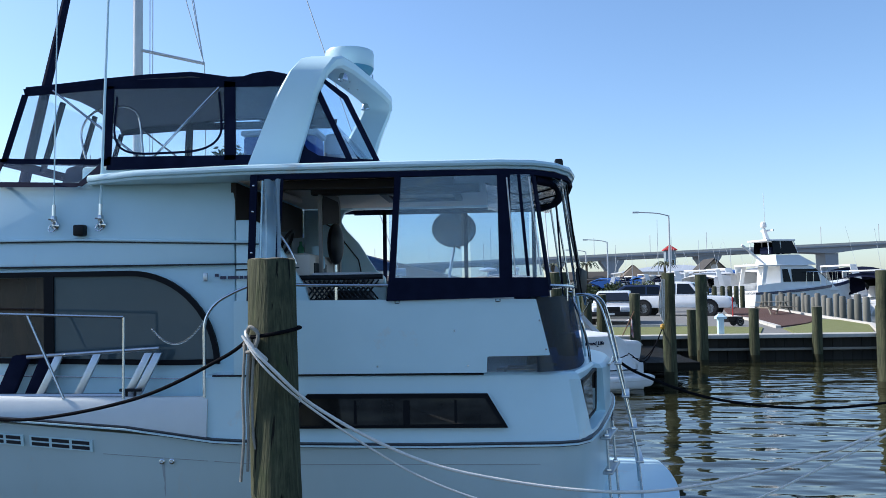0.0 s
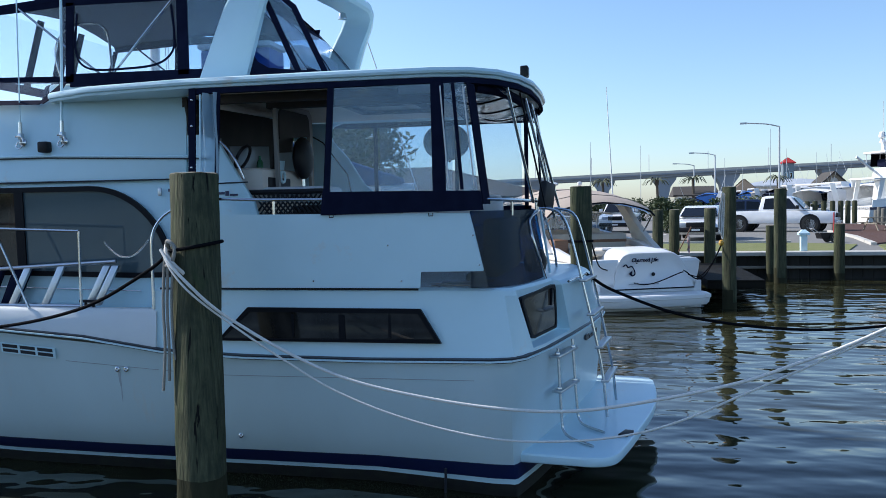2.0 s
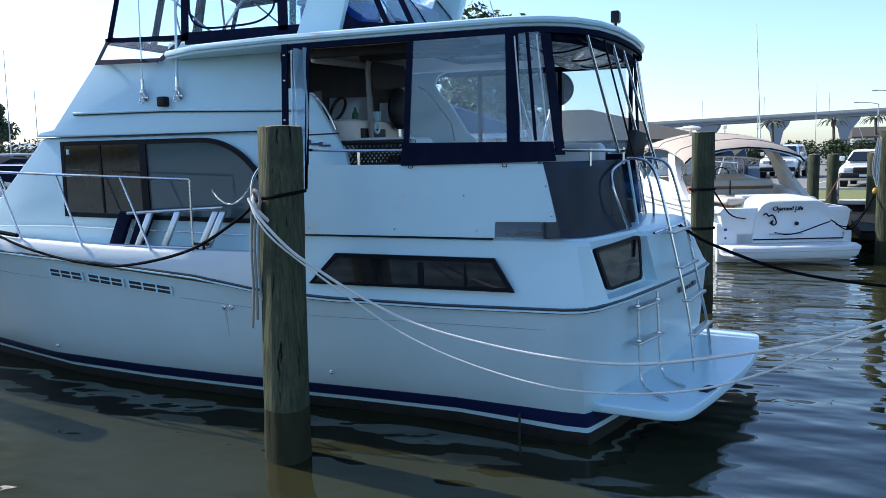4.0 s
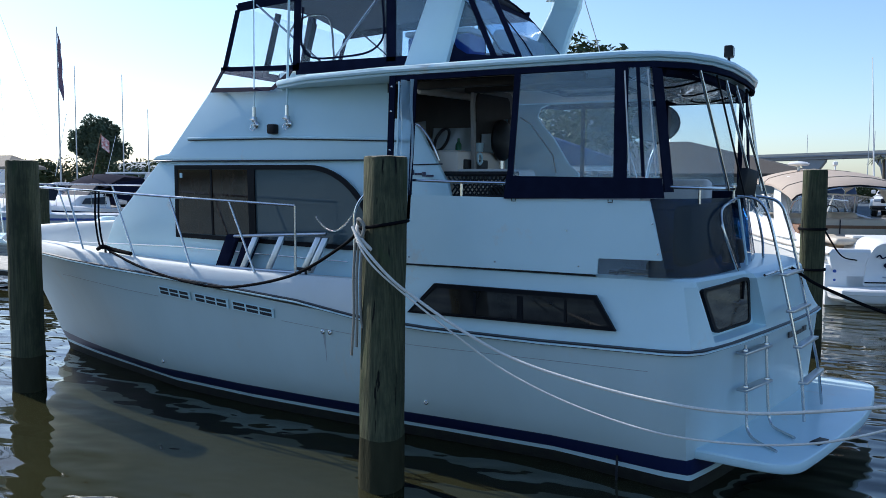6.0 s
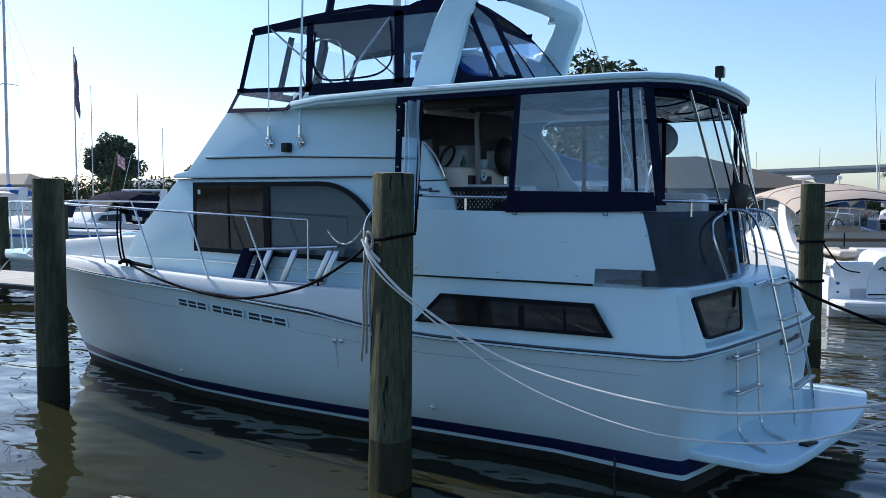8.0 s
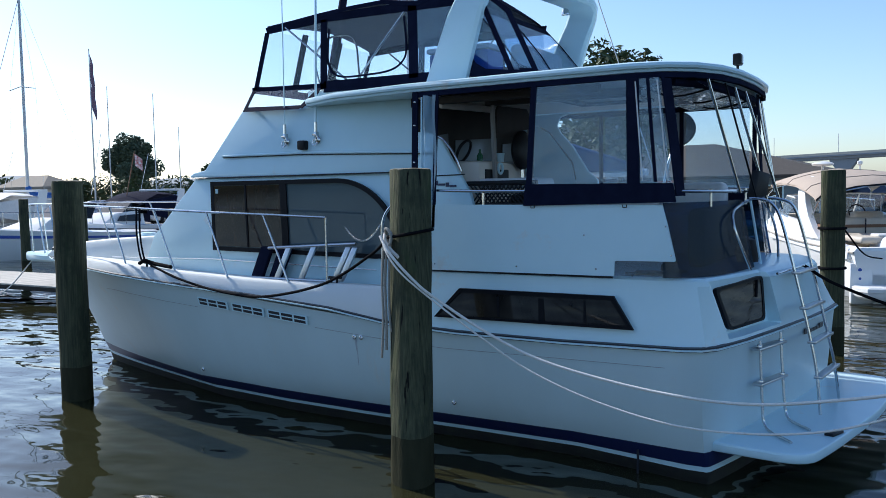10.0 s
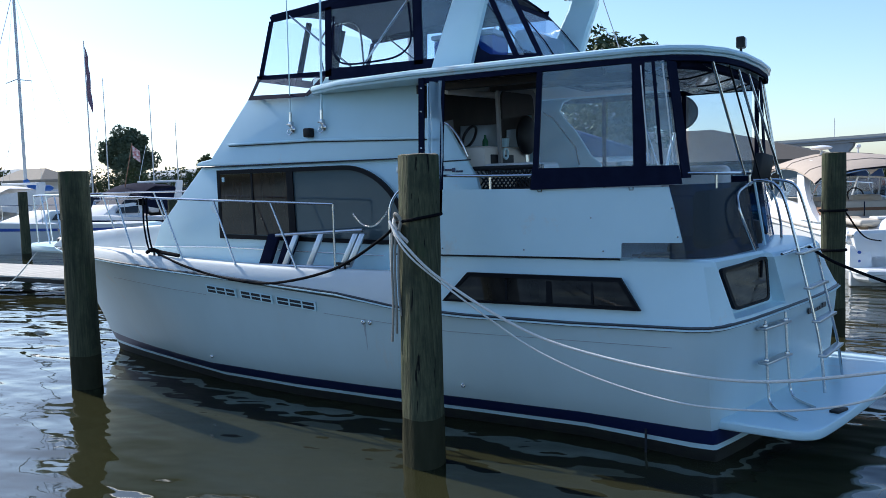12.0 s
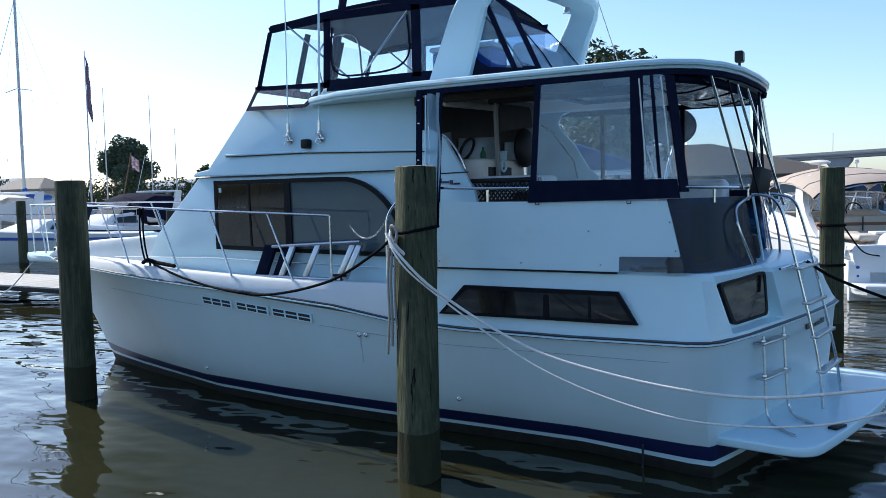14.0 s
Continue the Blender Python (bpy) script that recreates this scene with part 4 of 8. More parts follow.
part("wheel", tube([(-2.50 + 0.05 * math.sin(a), YC - 0.80 + 0.11 * math.cos(a), 2.70 + 0.10 * math.sin(a)) for a in [2 * math.pi * k / 20 for k in range(20)]], 0.014, 6, None, True), BLACK_PLASTIC, console, "dark steering wheel")
part("bottle", lathe([(0.03, 2.60), (0.03, 2.66), (0.012, 2.69), (0.012, 2.72)], 10, (-2.42, YC - 0.62, 0)), surface("green_bottle", (0.03, 0.12, 0.05), 0.2), console, "small green bottle")
part("cup", lathe([(0.035, 2.60), (0.045, 2.69), (0.04, 2.69)], 12, (-2.36, YC - 0.30, 0)), GELCOAT, console, "white cup")
part("gauges", box(-2.26, -2.24, YC - 0.85, YC - 0.35, 2.40, 2.52, 0.01), BLACK_PLASTIC, console)
part("dial", tube([(-2.235, YC - 0.55 + 0.05 * math.cos(a), 2.53 + 0.05 * math.sin(a)) for a in [2 * math.pi * k / 16 for k in range(16)]], 0.013, 6, None, True), GELCOAT, console, "white ring of a dial")
sofa = thing("bench_seat", (-1.3, YC + 1.05, 1.63), "long white cushioned bench along the sundeck", "bench")
part("seat", box(-1.95, -0.35, YC + 0.75, YC + 1.42, 1.63, 2.05, 0.05), VINYL_SEAT, sofa)
for x in (-1.55, -0.85):
    part("back_cushion", box(x - 0.36, x + 0.36, YC + 1.22, YC + 1.44, 2.0, 2.36, 0.07, None, 3), VINYL_SEAT, sofa)
seat = thing("helm_seat", (-2.05, -0.72, 1.63), "black round-backed helm seat on a pedestal", "seat")
part("pedestal", lathe([(0.17, 1.63), (0.16, 1.66), (0.04, 1.70), (0.035, 2.15)], 16, (-2.08, -0.62, 0)), STEEL, seat)
part("seat", lathe([(0.02, 2.14), (0.22, 2.15), (0.25, 2.20), (0.23, 2.27), (0.05, 2.28)], 20, (-2.08, -0.62, 0)), BLACK_PLASTIC, seat)
b = bmesh.new()
bmesh.ops.create_uvsphere(b, u_segments=18, v_segments=12, radius=1)
for v in b.verts:
    v.co = Vector((-2.20 + 0.07 * v.co.x, -0.62 + 0.22 * v.co.y, 2.72 + 0.20 * v.co.z))
part("backrest", b, BLACK_PLASTIC, seat)
part("back_post", tube([(-2.2, -0.62, 2.2), (-2.21, -0.62, 2.6)], 0.02, 8), STEEL, seat)

# wicker chair: woven back rail above the board
chair = thing("wicker_chair", (-2.0, -1.35, 1.63), "black wicker chair with a white cushion", "chair")
part("seat", box(-2.28, -1.66, -1.55, -1.05, 1.95, 2.05, 0.03), BLACK_PLASTIC, chair)
part("cushion", box(-2.26, -1.68, -1.5, -1.0, 2.33, 2.43, 0.045, None, 3), VINYL_SEAT, chair, "white seat cushion")
for x in (-2.26, -1.68):
    for y in (-1.53, -1.07):
        part("leg", tube([(x, y, 1.63), (x, y, 2.0)], 0.02, 8), BLACK_PLASTIC, chair)
n = 16
for i in range(n):
    x = -2.28 + 0.62 * i / (n - 1)
    for d in (1, -1):
        x2 = x + d * 0.13
        if -2.30 <= x2 <= -1.64:
            part("woven_strip", tube([(x, -1.56 + 0.006 * d, 2.20), (x2, -1.56 + 0.006 * d, 2.36)], 0.008, 5), BLACK_PLASTIC, chair)
part("top_rail", tube([(-2.33, -1.56, 2.385), (-1.62, -1.56, 2.385)], 0.022, 8), BLACK_PLASTIC, chair)
part("bottom_rail", tube([(-2.26, -1.56, 2.19), (-1.68, -1.56, 2.19)], 0.016, 8), BLACK_PLASTIC, chair)

# satellite dish on a mast at the far rail
dish = thing("satellite_dish", (-1.16, 1.06, 2.2), "grey oval satellite dish on a bent arm", "satellite dish")
b = bmesh.new()
rings = []
for i in range(7):
    r = i / 6
    rings.append([Vector((-1.16 + 0.245 * r * math.cos(a), 1.18 - 0.05 * r * r + 0.06 * r * math.cos(a), 2.97 + 0.205 * r * math.sin(a))) for a in [2 * math.pi * k / 28 for k in range(28)]])
loft(rings[1:], True, False, b)
for ring in (rings[1],):
    b.faces.new([b.verts.new(p) for p in ring])
part("reflector", b, surface("dish_grey", (0.26, 0.265, 0.27), 0.45, second=(0.17, 0.175, 0.18), scale=6, amount=1.0), dish, "dark grey reflector", 60)
part("rim", tube(rings[6], 0.010, 6, None, True), surface("dish_rim", (0.12, 0.125, 0.13), 0.5), dish)
part("arm", tube(smooth_path([(-1.16, 1.19, 2.9), (-1.17, 1.16, 2.72), (-1.2, 1.08, 2.55), (-1.24, 1.02, 2.25)], 4), 0.017, 8), ALU, dish)
part("feed", tube([(-1.16, 1.19, 2.78), (-1.09, 0.95, 2.74)], 0.012, 6), BLACK_PLASTIC, dish)
part("bracket", box(-1.31, -1.17, 0.99, 1.06, 2.17, 2.27, 0.01), ALU, dish)

# lamp on the hardtop edge
b = box(-0.115, -0.045, -0.79, -0.69, 3.36, 3.46, 0.012)
lamp = part("deck_lamp", b, BLACK_PLASTIC, yacht, "small black deck lamp on the hardtop edge")
part("lens", box(-0.044, -0.040, -0.775, -0.705, 3.375, 3.445), SMOKED, lamp)
part("lamp_stem", tube([(-0.08, -0.74, 3.27), (-0.08, -0.74, 3.37)], 0.012, 8), BLACK_PLASTIC, lamp)

# ---- flybridge ----
FV = 0.95                                             # half breadth of the enclosure
TOP = [(-4.80, 4.115), (-4.45, 4.14), (-4.10, 4.17), (-3.70, 4.19), (-3.30, 4.215), (-3.05, 4.16), (-2.88, 4.125), (-2.75, 4.17), (-2.60, 4.20), (-2.47, 4.17), (-2.40, 4.10)]
rows = []
for x, z in TOP:
    rows.append([Vector((x, YC + v * FV * 1.01, z - 0.04 * (abs(v) > 0.99) + 0.10 * (1 - v * v) + 0.012 * math.sin(9 * x + 4 * v))) for v in (-1.0, -0.99, -0.85, -0.6, -0.3, 0, 0.3, 0.6, 0.85, 0.99, 1.0)])
bim = part("bimini", loft(rows, False, False), CANVAS, yacht, "navy canvas top over the flybridge", 50)
# light coming through the canvas is put into this sheet's paler colour
part("underside", loft([[p + Vector((0, 0, -0.02)) for p in r[1:-1]] for r in rows], False, False), surface("light_through_canvas", (0.020, 0.027, 0.050), 0.9, scale=6), bim, "canvas underside paled for light coming through it", 50)
for s in (-1, 1):
    y = YC + s * FV
    q = lambda pts, d=0.014, yy=y: plate(xz(pts, yy - d / 2), (0, d, 0))
    side = part("fly_curtain", q([(-4.06, 3.36), (-2.38, 3.36), (-2.42, 3.455), (-4.05, 3.475)]), CANVAS, yacht, "navy canvas flybridge curtain with clear windows")
    part("strap", q([(-4.10, 3.40), (-4.02, 3.40), (-3.99, 4.10), (-4.07, 4.10)]), CANVAS, side)
    part("strap", q([(-3.005, 3.42), (-2.905, 3.42), (-2.905, 4.12), (-3.005, 4.12)]), CANVAS, side)
    part("top_band", q([(-4.80, 4.035), (-4.0, 4.075), (-2.40, 4.05), (-2.38, 4.15), (-4.0, 4.15), (-4.82, 4.10)]), CANVAS, side)
    ob = part("window", q([(-4.02, 3.47), (-3.0, 3.455), (-3.0, 4.07), (-3.99, 4.08)], 0.003), VINYL_CLEAR, side, "clear vinyl window")
    ob.visible_shadow = False
    ob = part("window", q([(-2.91, 3.45), (-2.42, 3.45), (-2.42, 4.05), (-2.91, 4.06)], 0.003), VINYL, side, "bluish vinyl window")
    ob.visible_shadow = False
    # forward wing with its lower apron
    part("strap", q([(-5.02, 3.455), (-4.965, 3.455), (-4.775, 4.05), (-4.83, 4.05)]), CANVAS, side)
    part("apron_band", q([(-5.04, 3.435), (-4.06, 3.395), (-4.05, 3.455), (-5.04, 3.485)]), CANVAS, side)
    qa = lambda pts, d=0.014, s=s: plate([(x, YC + s * (FV + max(0.0, 3.45 - z) * 0.85), z) for x, z in pts], (0, s * d, 0))
    part("apron_band", qa([(-4.99, 3.205), (-4.21, 3.185), (-4.18, 3.225), (-4.97, 3.255)]), CANVAS, side)
    part("apron_band", qa([(-4.99, 3.21), (-4.955, 3.21), (-4.99, 3.45), (-5.03, 3.45)]), CANVAS, side)
    part("apron_band", qa([(-4.22, 3.20), (-4.17, 3.19), (-4.06, 3.30), (-4.06, 3.40), (-4.10, 3.40)]), CANVAS, side)
    ob = part("window", q([(-4.97, 3.47), (-4.07, 3.45), (-4.04, 4.07), (-4.79, 4.04)], 0.003), VINYL_CLEAR, side, "clear vinyl window")
    ob.visible_shadow = False
    ob = part("window", qa([(-4.96, 3.25), (-4.2, 3.22), (-4.1, 3.40), (-5.0, 3.44)], 0.003), VINYL_CLEAR, side, "clear vinyl apron")
    ob.visible_shadow = False
    # bent stainless frame
    part("frame_bow", tube(smooth_path([(-4.55, y, 4.08), (-4.1, y + 0.02, 3.72), (-3.72, y + 0.04, 3.42)], 4), 0.011, 8), STEEL, yacht, "stainless canopy bow")
    part("frame_bow", tube(smooth_path([(-3.05, y, 4.06), (-3.4, y + 0.02, 3.72), (-3.70, y + 0.04, 3.42)], 4), 0.011, 8), STEEL, yacht, "stainless canopy bow")
front = part("fly_front", plate([(-5.02, YC - FV, 3.42), (-5.02, YC + FV, 3.42), (-5.0, YC + FV, 3.50), (-5.0, YC - FV, 3.50)], (0.012, 0, 0)), CANVAS, yacht, "navy framed clear flybridge front")
for v in (-0.32, 0.32):
    part("strap", plate([(-5.0, YC + v - 0.045, 3.45), (-5.0, YC + v + 0.045, 3.45), (-4.80, YC + v + 0.045, 4.12), (-4.80, YC + v - 0.045, 4.12)], (0.012, 0, 0)), MESH_GREY, front)
ob = part("window", plate([(-5.0, YC - FV, 3.48), (-5.0, YC + FV, 3.48), (-4.81, YC + FV, 4.08), (-4.81, YC - FV, 4.08)], (0.003, 0, 0)), VINYL_CLEAR, front, "clear vinyl window")
ob.visible_shadow = False
# oval zip window edge on the near curtain
part("zip_edge", tube(smooth_path([(-3.96, YC - FV - 0.012, 4.0), (-3.98, YC - FV - 0.012, 3.65), (-3.85, YC - FV - 0.012, 3.51), (-3.5, YC - FV - 0.012, 3.495), (-3.2, YC - FV - 0.012, 3.52), (-3.05, YC - FV - 0.012, 3.62), (-3.03, YC - FV - 0.012, 3.78), (-3.05, YC - FV - 0.012, 4.02)], 5), 0.010, 6), CANVAS, yacht, "dark zip edge of the flybridge window")
part("frame_bow", tube(smooth_path([(-4.45, YC - 0.5, 3.45), (-4.52, YC - 0.5, 3.8), (-4.35, YC - 0.5, 4.0), (-4.0, YC - 0.5, 3.98), (-3.93, YC - 0.5, 3.6), (-3.9, YC - 0.5, 3.42)], 5), 0.011, 8), STEEL, yacht, "stainless canopy bow")
# aft curtain of the flybridge, sloping back behind the arch
A = lambda v, t: Vector((-2.42 + 0.62 * t + 0.05 * math.sin(3 * t), YC + v * FV * (1 - 0.05 * t), 4.12 - 0.80 * t))
rows = [[A(v, t) for v in (-1, -0.6, -0.2, 0.2, 0.6, 1)] for t in (0.12, 0.35, 0.6, 0.82)]
aftc = part("fly_aft_curtain", loft([[A(v, t) for v in (-1, -0.5, 0, 0.5, 1)] for t in (0, 0.06, 0.12)], False, False), CANVAS, yacht, "navy framed clear curtain behind the flybridge seats")
ob = part("window", loft(rows, False, False), VINYL_BLUE, aftc, "creased clear vinyl")
ob.visible_shadow = False
part("lower_band", loft([[A(v, t) for v in (-1, -0.5, 0, 0.5, 1)] for t in (0.82, 1.0)], False, False), CANVAS, aftc)
for v in (-1, -0.1, 0.97):
    part("strap", loft([[A(v - 0.03, t) + Vector((0.006, 0, 0.006)), A(v + 0.03, t) + Vector((0.006, 0, 0.006))] for t in (0, 0.3, 0.6, 1.0)], False, False), CANVAS, aftc)
# side gusset of the aft curtain, with its slanted straps
gy = YC - FV + 0.005
gus = part("gusset", plate(xz([(-2.42, 3.36), (-2.40, 3.62), (-2.36, 3.72), (-2.335, 3.60), (-2.28, 3.50), (-2.18, 3.44), (-1.95, 3.41), (-1.67, 3.39), (-1.67, 3.34)], gy), (0, 0.012, 0)), CANVAS, aftc, "navy canvas gusset behind the radar arch")
part("strap", plate(xz([(-2.22, 4.02), (-2.165, 4.02), (-1.885, 3.40), (-1.94, 3.40)], gy - 0.004), (0, 0.012, 0)), CANVAS, aftc)
part("strap", plate(xz([(-2.24, 4.16), (-2.19, 4.16), (-1.92, 3.95), (-1.65, 3.38), (-1.70, 3.38), (-1.96, 3.92)], gy - 0.004), (0, 0.012, 0)), CANVAS, aftc)
ob = part("window", plate(xz([(-2.34, 3.62), (-2.40, 4.10), (-2.22, 4.14), (-1.94, 3.93), (-1.69, 3.40), (-2.1, 3.45)], gy + 0.002), (0, 0.003, 0)), VINYL, aftc, "clear vinyl side panel")
ob.visible_shadow = False
part("fly_coaming", box(-4.3, -1.75, YC - 0.93, YC + 0.93, 3.22, 3.40, 0.03), GELCOAT, yacht, "white flybridge coaming")
part("fly_console", plate(xz([(-4.75, 3.3), (-4.2, 3.3), (-4.15, 3.52), (-4.3, 3.58), (-4.7, 3.47)], YC - 0.45), (0, 0.9, 0), None, 0.03), MESH_GREY, yacht, "grey flybridge console")
cool = thing("cooler", (-2.62, -1.0, 3.4), "blue and white cooler box on the flybridge", "cooler")
part("body", box(-2.90, -2.24, -1.26, -0.92, 3.40, 3.66, 0.03), BLUE_PLASTIC, cool, "blue plastic body")
part("lid", box(-2.92, -2.22, -1.28, -0.90, 3.66, 3.71, 0.02), VINYL_SEAT, cool, "white lid")
seat = thing("flybridge_seat", (-2.35, YC + 0.35, 3.4), "white upholstered flybridge bench", "bench")
part("backrest", box(-2.30, -2.12, YC - 0.2, YC + 0.8, 3.40, 3.78, 0.06, None, 3), VINYL_SEAT, seat)
part("seat", box(-2.7, -2.25, YC - 0.2, YC + 0.8, 3.40, 3.56, 0.04), VINYL_SEAT, seat)

# radar arch
ARCH = [(-2.60, -0.97, 3.28, 0.44, 0), (-2.48, -0.97, 3.62, 0.40, 0), (-2.36, -0.965, 3.96, 0.36, 0), (-2.26, -0.945, 4.16, 0.335, 0.25), (-2.19, -0.88, 4.26, 0.325, 0.55), (-2.14, -0.76, 4.302, 0.32, 0.85), (-2.09, -0.5, 4.315, 0.32, 1),
        (-2.02, 0.0, 4.32, 0.32, 1), (-1.95, 0.5, 4.315, 0.32, 1), (-1.92, 0.76, 4.302, 0.32, 0.85), (-1.93, 0.90, 4.25, 0.325, 0.55), (-1.98, 0.97, 4.14, 0.335, 0.25), (-2.08, 0.99, 3.94, 0.36, 0), (-2.2, 0.99, 3.62, 0.40, 0), (-2.32, 0.99, 3.28, 0.44, 0)]
rings = []
for i, (x, v, z, w, k) in enumerate(ARCH):
    a, c = ARCH[max(0, i - 1)], ARCH[min(len(ARCH) - 1, i + 1)]
    way = Vector((0, c[1] - a[1], c[2] - a[2])).normalized()
    out = Vector((0, -way.z, way.y))
    m = Vector((x, YC + v, z))
    th = 0.055
    prof = ((-0.5, 0.55), (-0.42, 1.0), (0.42, 1.0), (0.5, 0.55), (0.5, -0.55), (0.42, -1.0), (-0.42, -1.0), (-0.5, -0.55))
    rings.append([m + Vector((w * u, 0, 0)) + out * th * o for u, o in prof])
arch = part("radar_arch", loft(rings, True, True), GELCOAT, yacht, "white swept-back radar arch", 40)
for v in (-0.62, 0.62):
    b = lathe([(0.005, 0.0), (0.03, -0.01), (0.045, -0.05), (0.045, -0.07)], 14, (-2.02, YC + v, 4.24))
    part("spotlight", b, STEEL, arch, "small bright spotlight")
for dx, dy in ((-0.05, -0.25), (0.03, -0.22), (-0.03, 0.05), (0.05, 0.1)):
    part("bolt_head", lathe([(0.008, 4.258), (0.008, 4.254)], 8, (-2.06 + dx, YC + dy, 0)), TRIM_DARK, arch)
DOME = (-2.06, YC - 0.05, 0)
radar = part("radar_dome", lathe([(0.225, 4.425), (0.232, 4.44), (0.238, 4.56), (0.228, 4.59), (0.16, 4.608), (0.02, 4.613)], 36, DOME), GELCOAT, arch, "white radar dome with a blue base")
part("band", lathe([(0.10, 4.345), (0.18, 4.36), (0.215, 4.385), (0.234, 4.425), (0.20, 4.43)], 36, DOME), surface("pale_blue_band", (0.13, 0.36, 0.50), 0.4), radar, "blue lower half")
part("radar_foot", lathe([(0.10, 4.30), (0.08, 4.36)], 16, DOME), GELCOAT, radar)
part("stern_light_stem", tube([(-1.87, YC + 0.16, 4.31), (-1.87, YC + 0.16, 4.42)], 0.010, 6), STEEL, arch)

# ---- rails, antennas and gear on the sides ----
for x, lean, z1, r in ((-4.42, 0.02, 6.8, 0.006), (-4.01, 0.075, 7.4, 0.0125)):
    y = YC - 1.16
    ant = part("antenna", tube([(x, y, 2.96), (x + lean * 2, y, z1)], [r, r * 0.6], 8), GELCOAT, yacht, "slim white antenna hinged on the flybridge side")
    part("ferrule", tube([(x, y, 2.93), (x + 0.002, y, 3.04)], 0.016, 8), STEEL, ant)
    part("hinge", box(x - 0.016, x + 0.016, y - 0.02, y + 0.03, 2.89, 2.945, 0.006), STEEL, ant)
    part("lever", tube(smooth_path([(x - 0.035, y - 0.02, 2.915), (x + 0.03, y - 0.025, 2.905), (x + 0.045, y - 0.03, 2.87)], 4), 0.007, 6), STEEL, ant)
    part("base", lathe([(0.038, 0.03), (0.038, 0.018), (0.02, 0.0), (0.008, -0.012)], 14, (x, y, 2.865), None, "y"), STEEL, ant)
    part("hook", tube(smooth_path([(x - 0.02, y - 0.01, 2.87), (x - 0.035, y - 0.02, 2.83), (x, y - 0.025, 2.81), (x + 0.035, y - 0.02, 2.835)], 4), 0.006, 6), STEEL, ant)
part("horn", box(-4.235, -4.14, YC - 1.20, YC - 1.12, 2.77, 2.865, 0.015), BLACK_PLASTIC, yacht, "small black speaker on the flybridge side")
for dx, w in ((0.0, 0.03), (0.045, 0.05), (0.11, 0.09), (0.21, 0.03), (0.25, 0.06)):
    part("name_mark", box(-3.02 + dx, -3.02 + dx + w, YC - 1.162, YC - 1.15, 2.385 + 0.02 * (dx == 0), 2.41 + 0.02 * (dx == 0)), NAVY_STRIPE, yacht, "dark script mark as a plain bar")
for x0, x1, z0, z1 in ((-2.65, -2.60, 2.375, 2.42), (-2.59, -2.52, 2.372, 2.392), (-2.51, -2.48, 2.36, 2.40), (-2.47, -2.40, 2.358, 2.375)):
    part("name_mark", box(x0, x1, YC - 1.142, YC - 1.128, z0, z1), NAVY_STRIPE, yacht, "dark script mark as a plain bar")
part("badge", box(-3.12, -3.085, YC - 1.165, YC - 1.145, 2.37, 2.44, 0.008), ALU, yacht, "small oval badge")

bow_rail = part("bow_rail", tube(smooth_path([(-3.648, -2.0, 2.088), (-4.45, -2.0, 2.118), (-5.25, -2.0, 2.146), (-6.07, -1.99, 2.18), (-7.0, -1.88, 2.21), (-7.9, -1.66, 2.23), (-8.8, -1.28, 2.24), (-9.6, -0.85, 2.24), (-10.2, -0.66, 2.24)], 5), 0.0125, 8), STEEL, yacht, "stainless bow rail")
part("top_tube", tube(smooth_path([(x, 2 * YC - y, z) for x, y, z in ((-3.648, -2.0, 2.088), (-5.25, -2.0, 2.146), (-7.0, -1.88, 2.21), (-8.8, -1.28, 2.24), (-9.6, -0.85, 2.24), (-10.2, -0.66, 2.24))], 5), 0.0125, 8), STEEL, bow_rail)
part("top_tube", tube(smooth_path([(-10.2, -0.66, 2.24), (-10.42, -0.6, 2.235), (-10.48, -0.5, 2.23), (-10.42, -0.4, 2.235), (-10.2, -0.34, 2.24)], 4), 0.0125, 8), STEEL, bow_rail)
STAN = [((-3.648, -2.0, 2.088), (-3.648, -2.0, 1.44)), ((-4.45, -2.0, 2.118), (-4.14, -2.0, 1.445)), ((-5.25, -2.0, 2.146), (-4.97, -2.0, 1.465)), ((-6.07, -1.99, 2.18), (-5.78, -1.98, 1.505)),
        ((-6.95, -1.88, 2.21), (-6.68, -1.90, 1.545)), ((-7.9, -1.66, 2.23), (-7.65, -1.72, 1.59)), ((-8.8, -1.28, 2.24), (-8.58, -1.36, 1.62)), ((-9.5, -0.90, 2.24), (-9.3, -0.96, 1.64)), ((-10.15, -0.66, 2.24), (-9.98, -0.68, 1.50)), ((-10.42, -0.6, 2.235), (-10.34, -0.62, 1.46))]
for a, c in STAN:
    part("stanchion", tube([a, c], 0.011, 8), STEEL, bow_rail)
    part("stanchion", tube([(a[0], 2 * YC - a[1], a[2]), (c[0], 2 * YC - c[1], c[2])], 0.011, 8), STEEL, bow_rail)
part("gate_loop", tube(smooth_path([(-2.99, -2.0, 1.45), (-2.99, -2.0, 1.75), (-2.985, -2.0, 2.03), (-2.9, -2.0, 2.18), (-2.74, -2.0, 2.275), (-2.58, -2.0, 2.335)], 5), 0.013, 8), STEEL, yacht, "bent stainless boarding rail")
for k in range(30):
    t = k / 29
    c = Vector((-3.0 - 0.42 * t, -1.99, 2.05 - 0.15 * (1 - (2 * t - 1) ** 2) - 0.06 * t))
    part("chain_link", tube([c + Vector((0.010 * math.cos(a), 0.005 * (k % 2), 0.005 * math.sin(a))) for a in [2 * math.pi * j / 8 for j in range(8)]], 0.0022, 5, None, True), STEEL, yacht)
pul = [(-9.4, 0.42), (-9.9, 0.33), (-10.35, 0.24), (-10.50, 0.14), (-10.53, 0.0)]
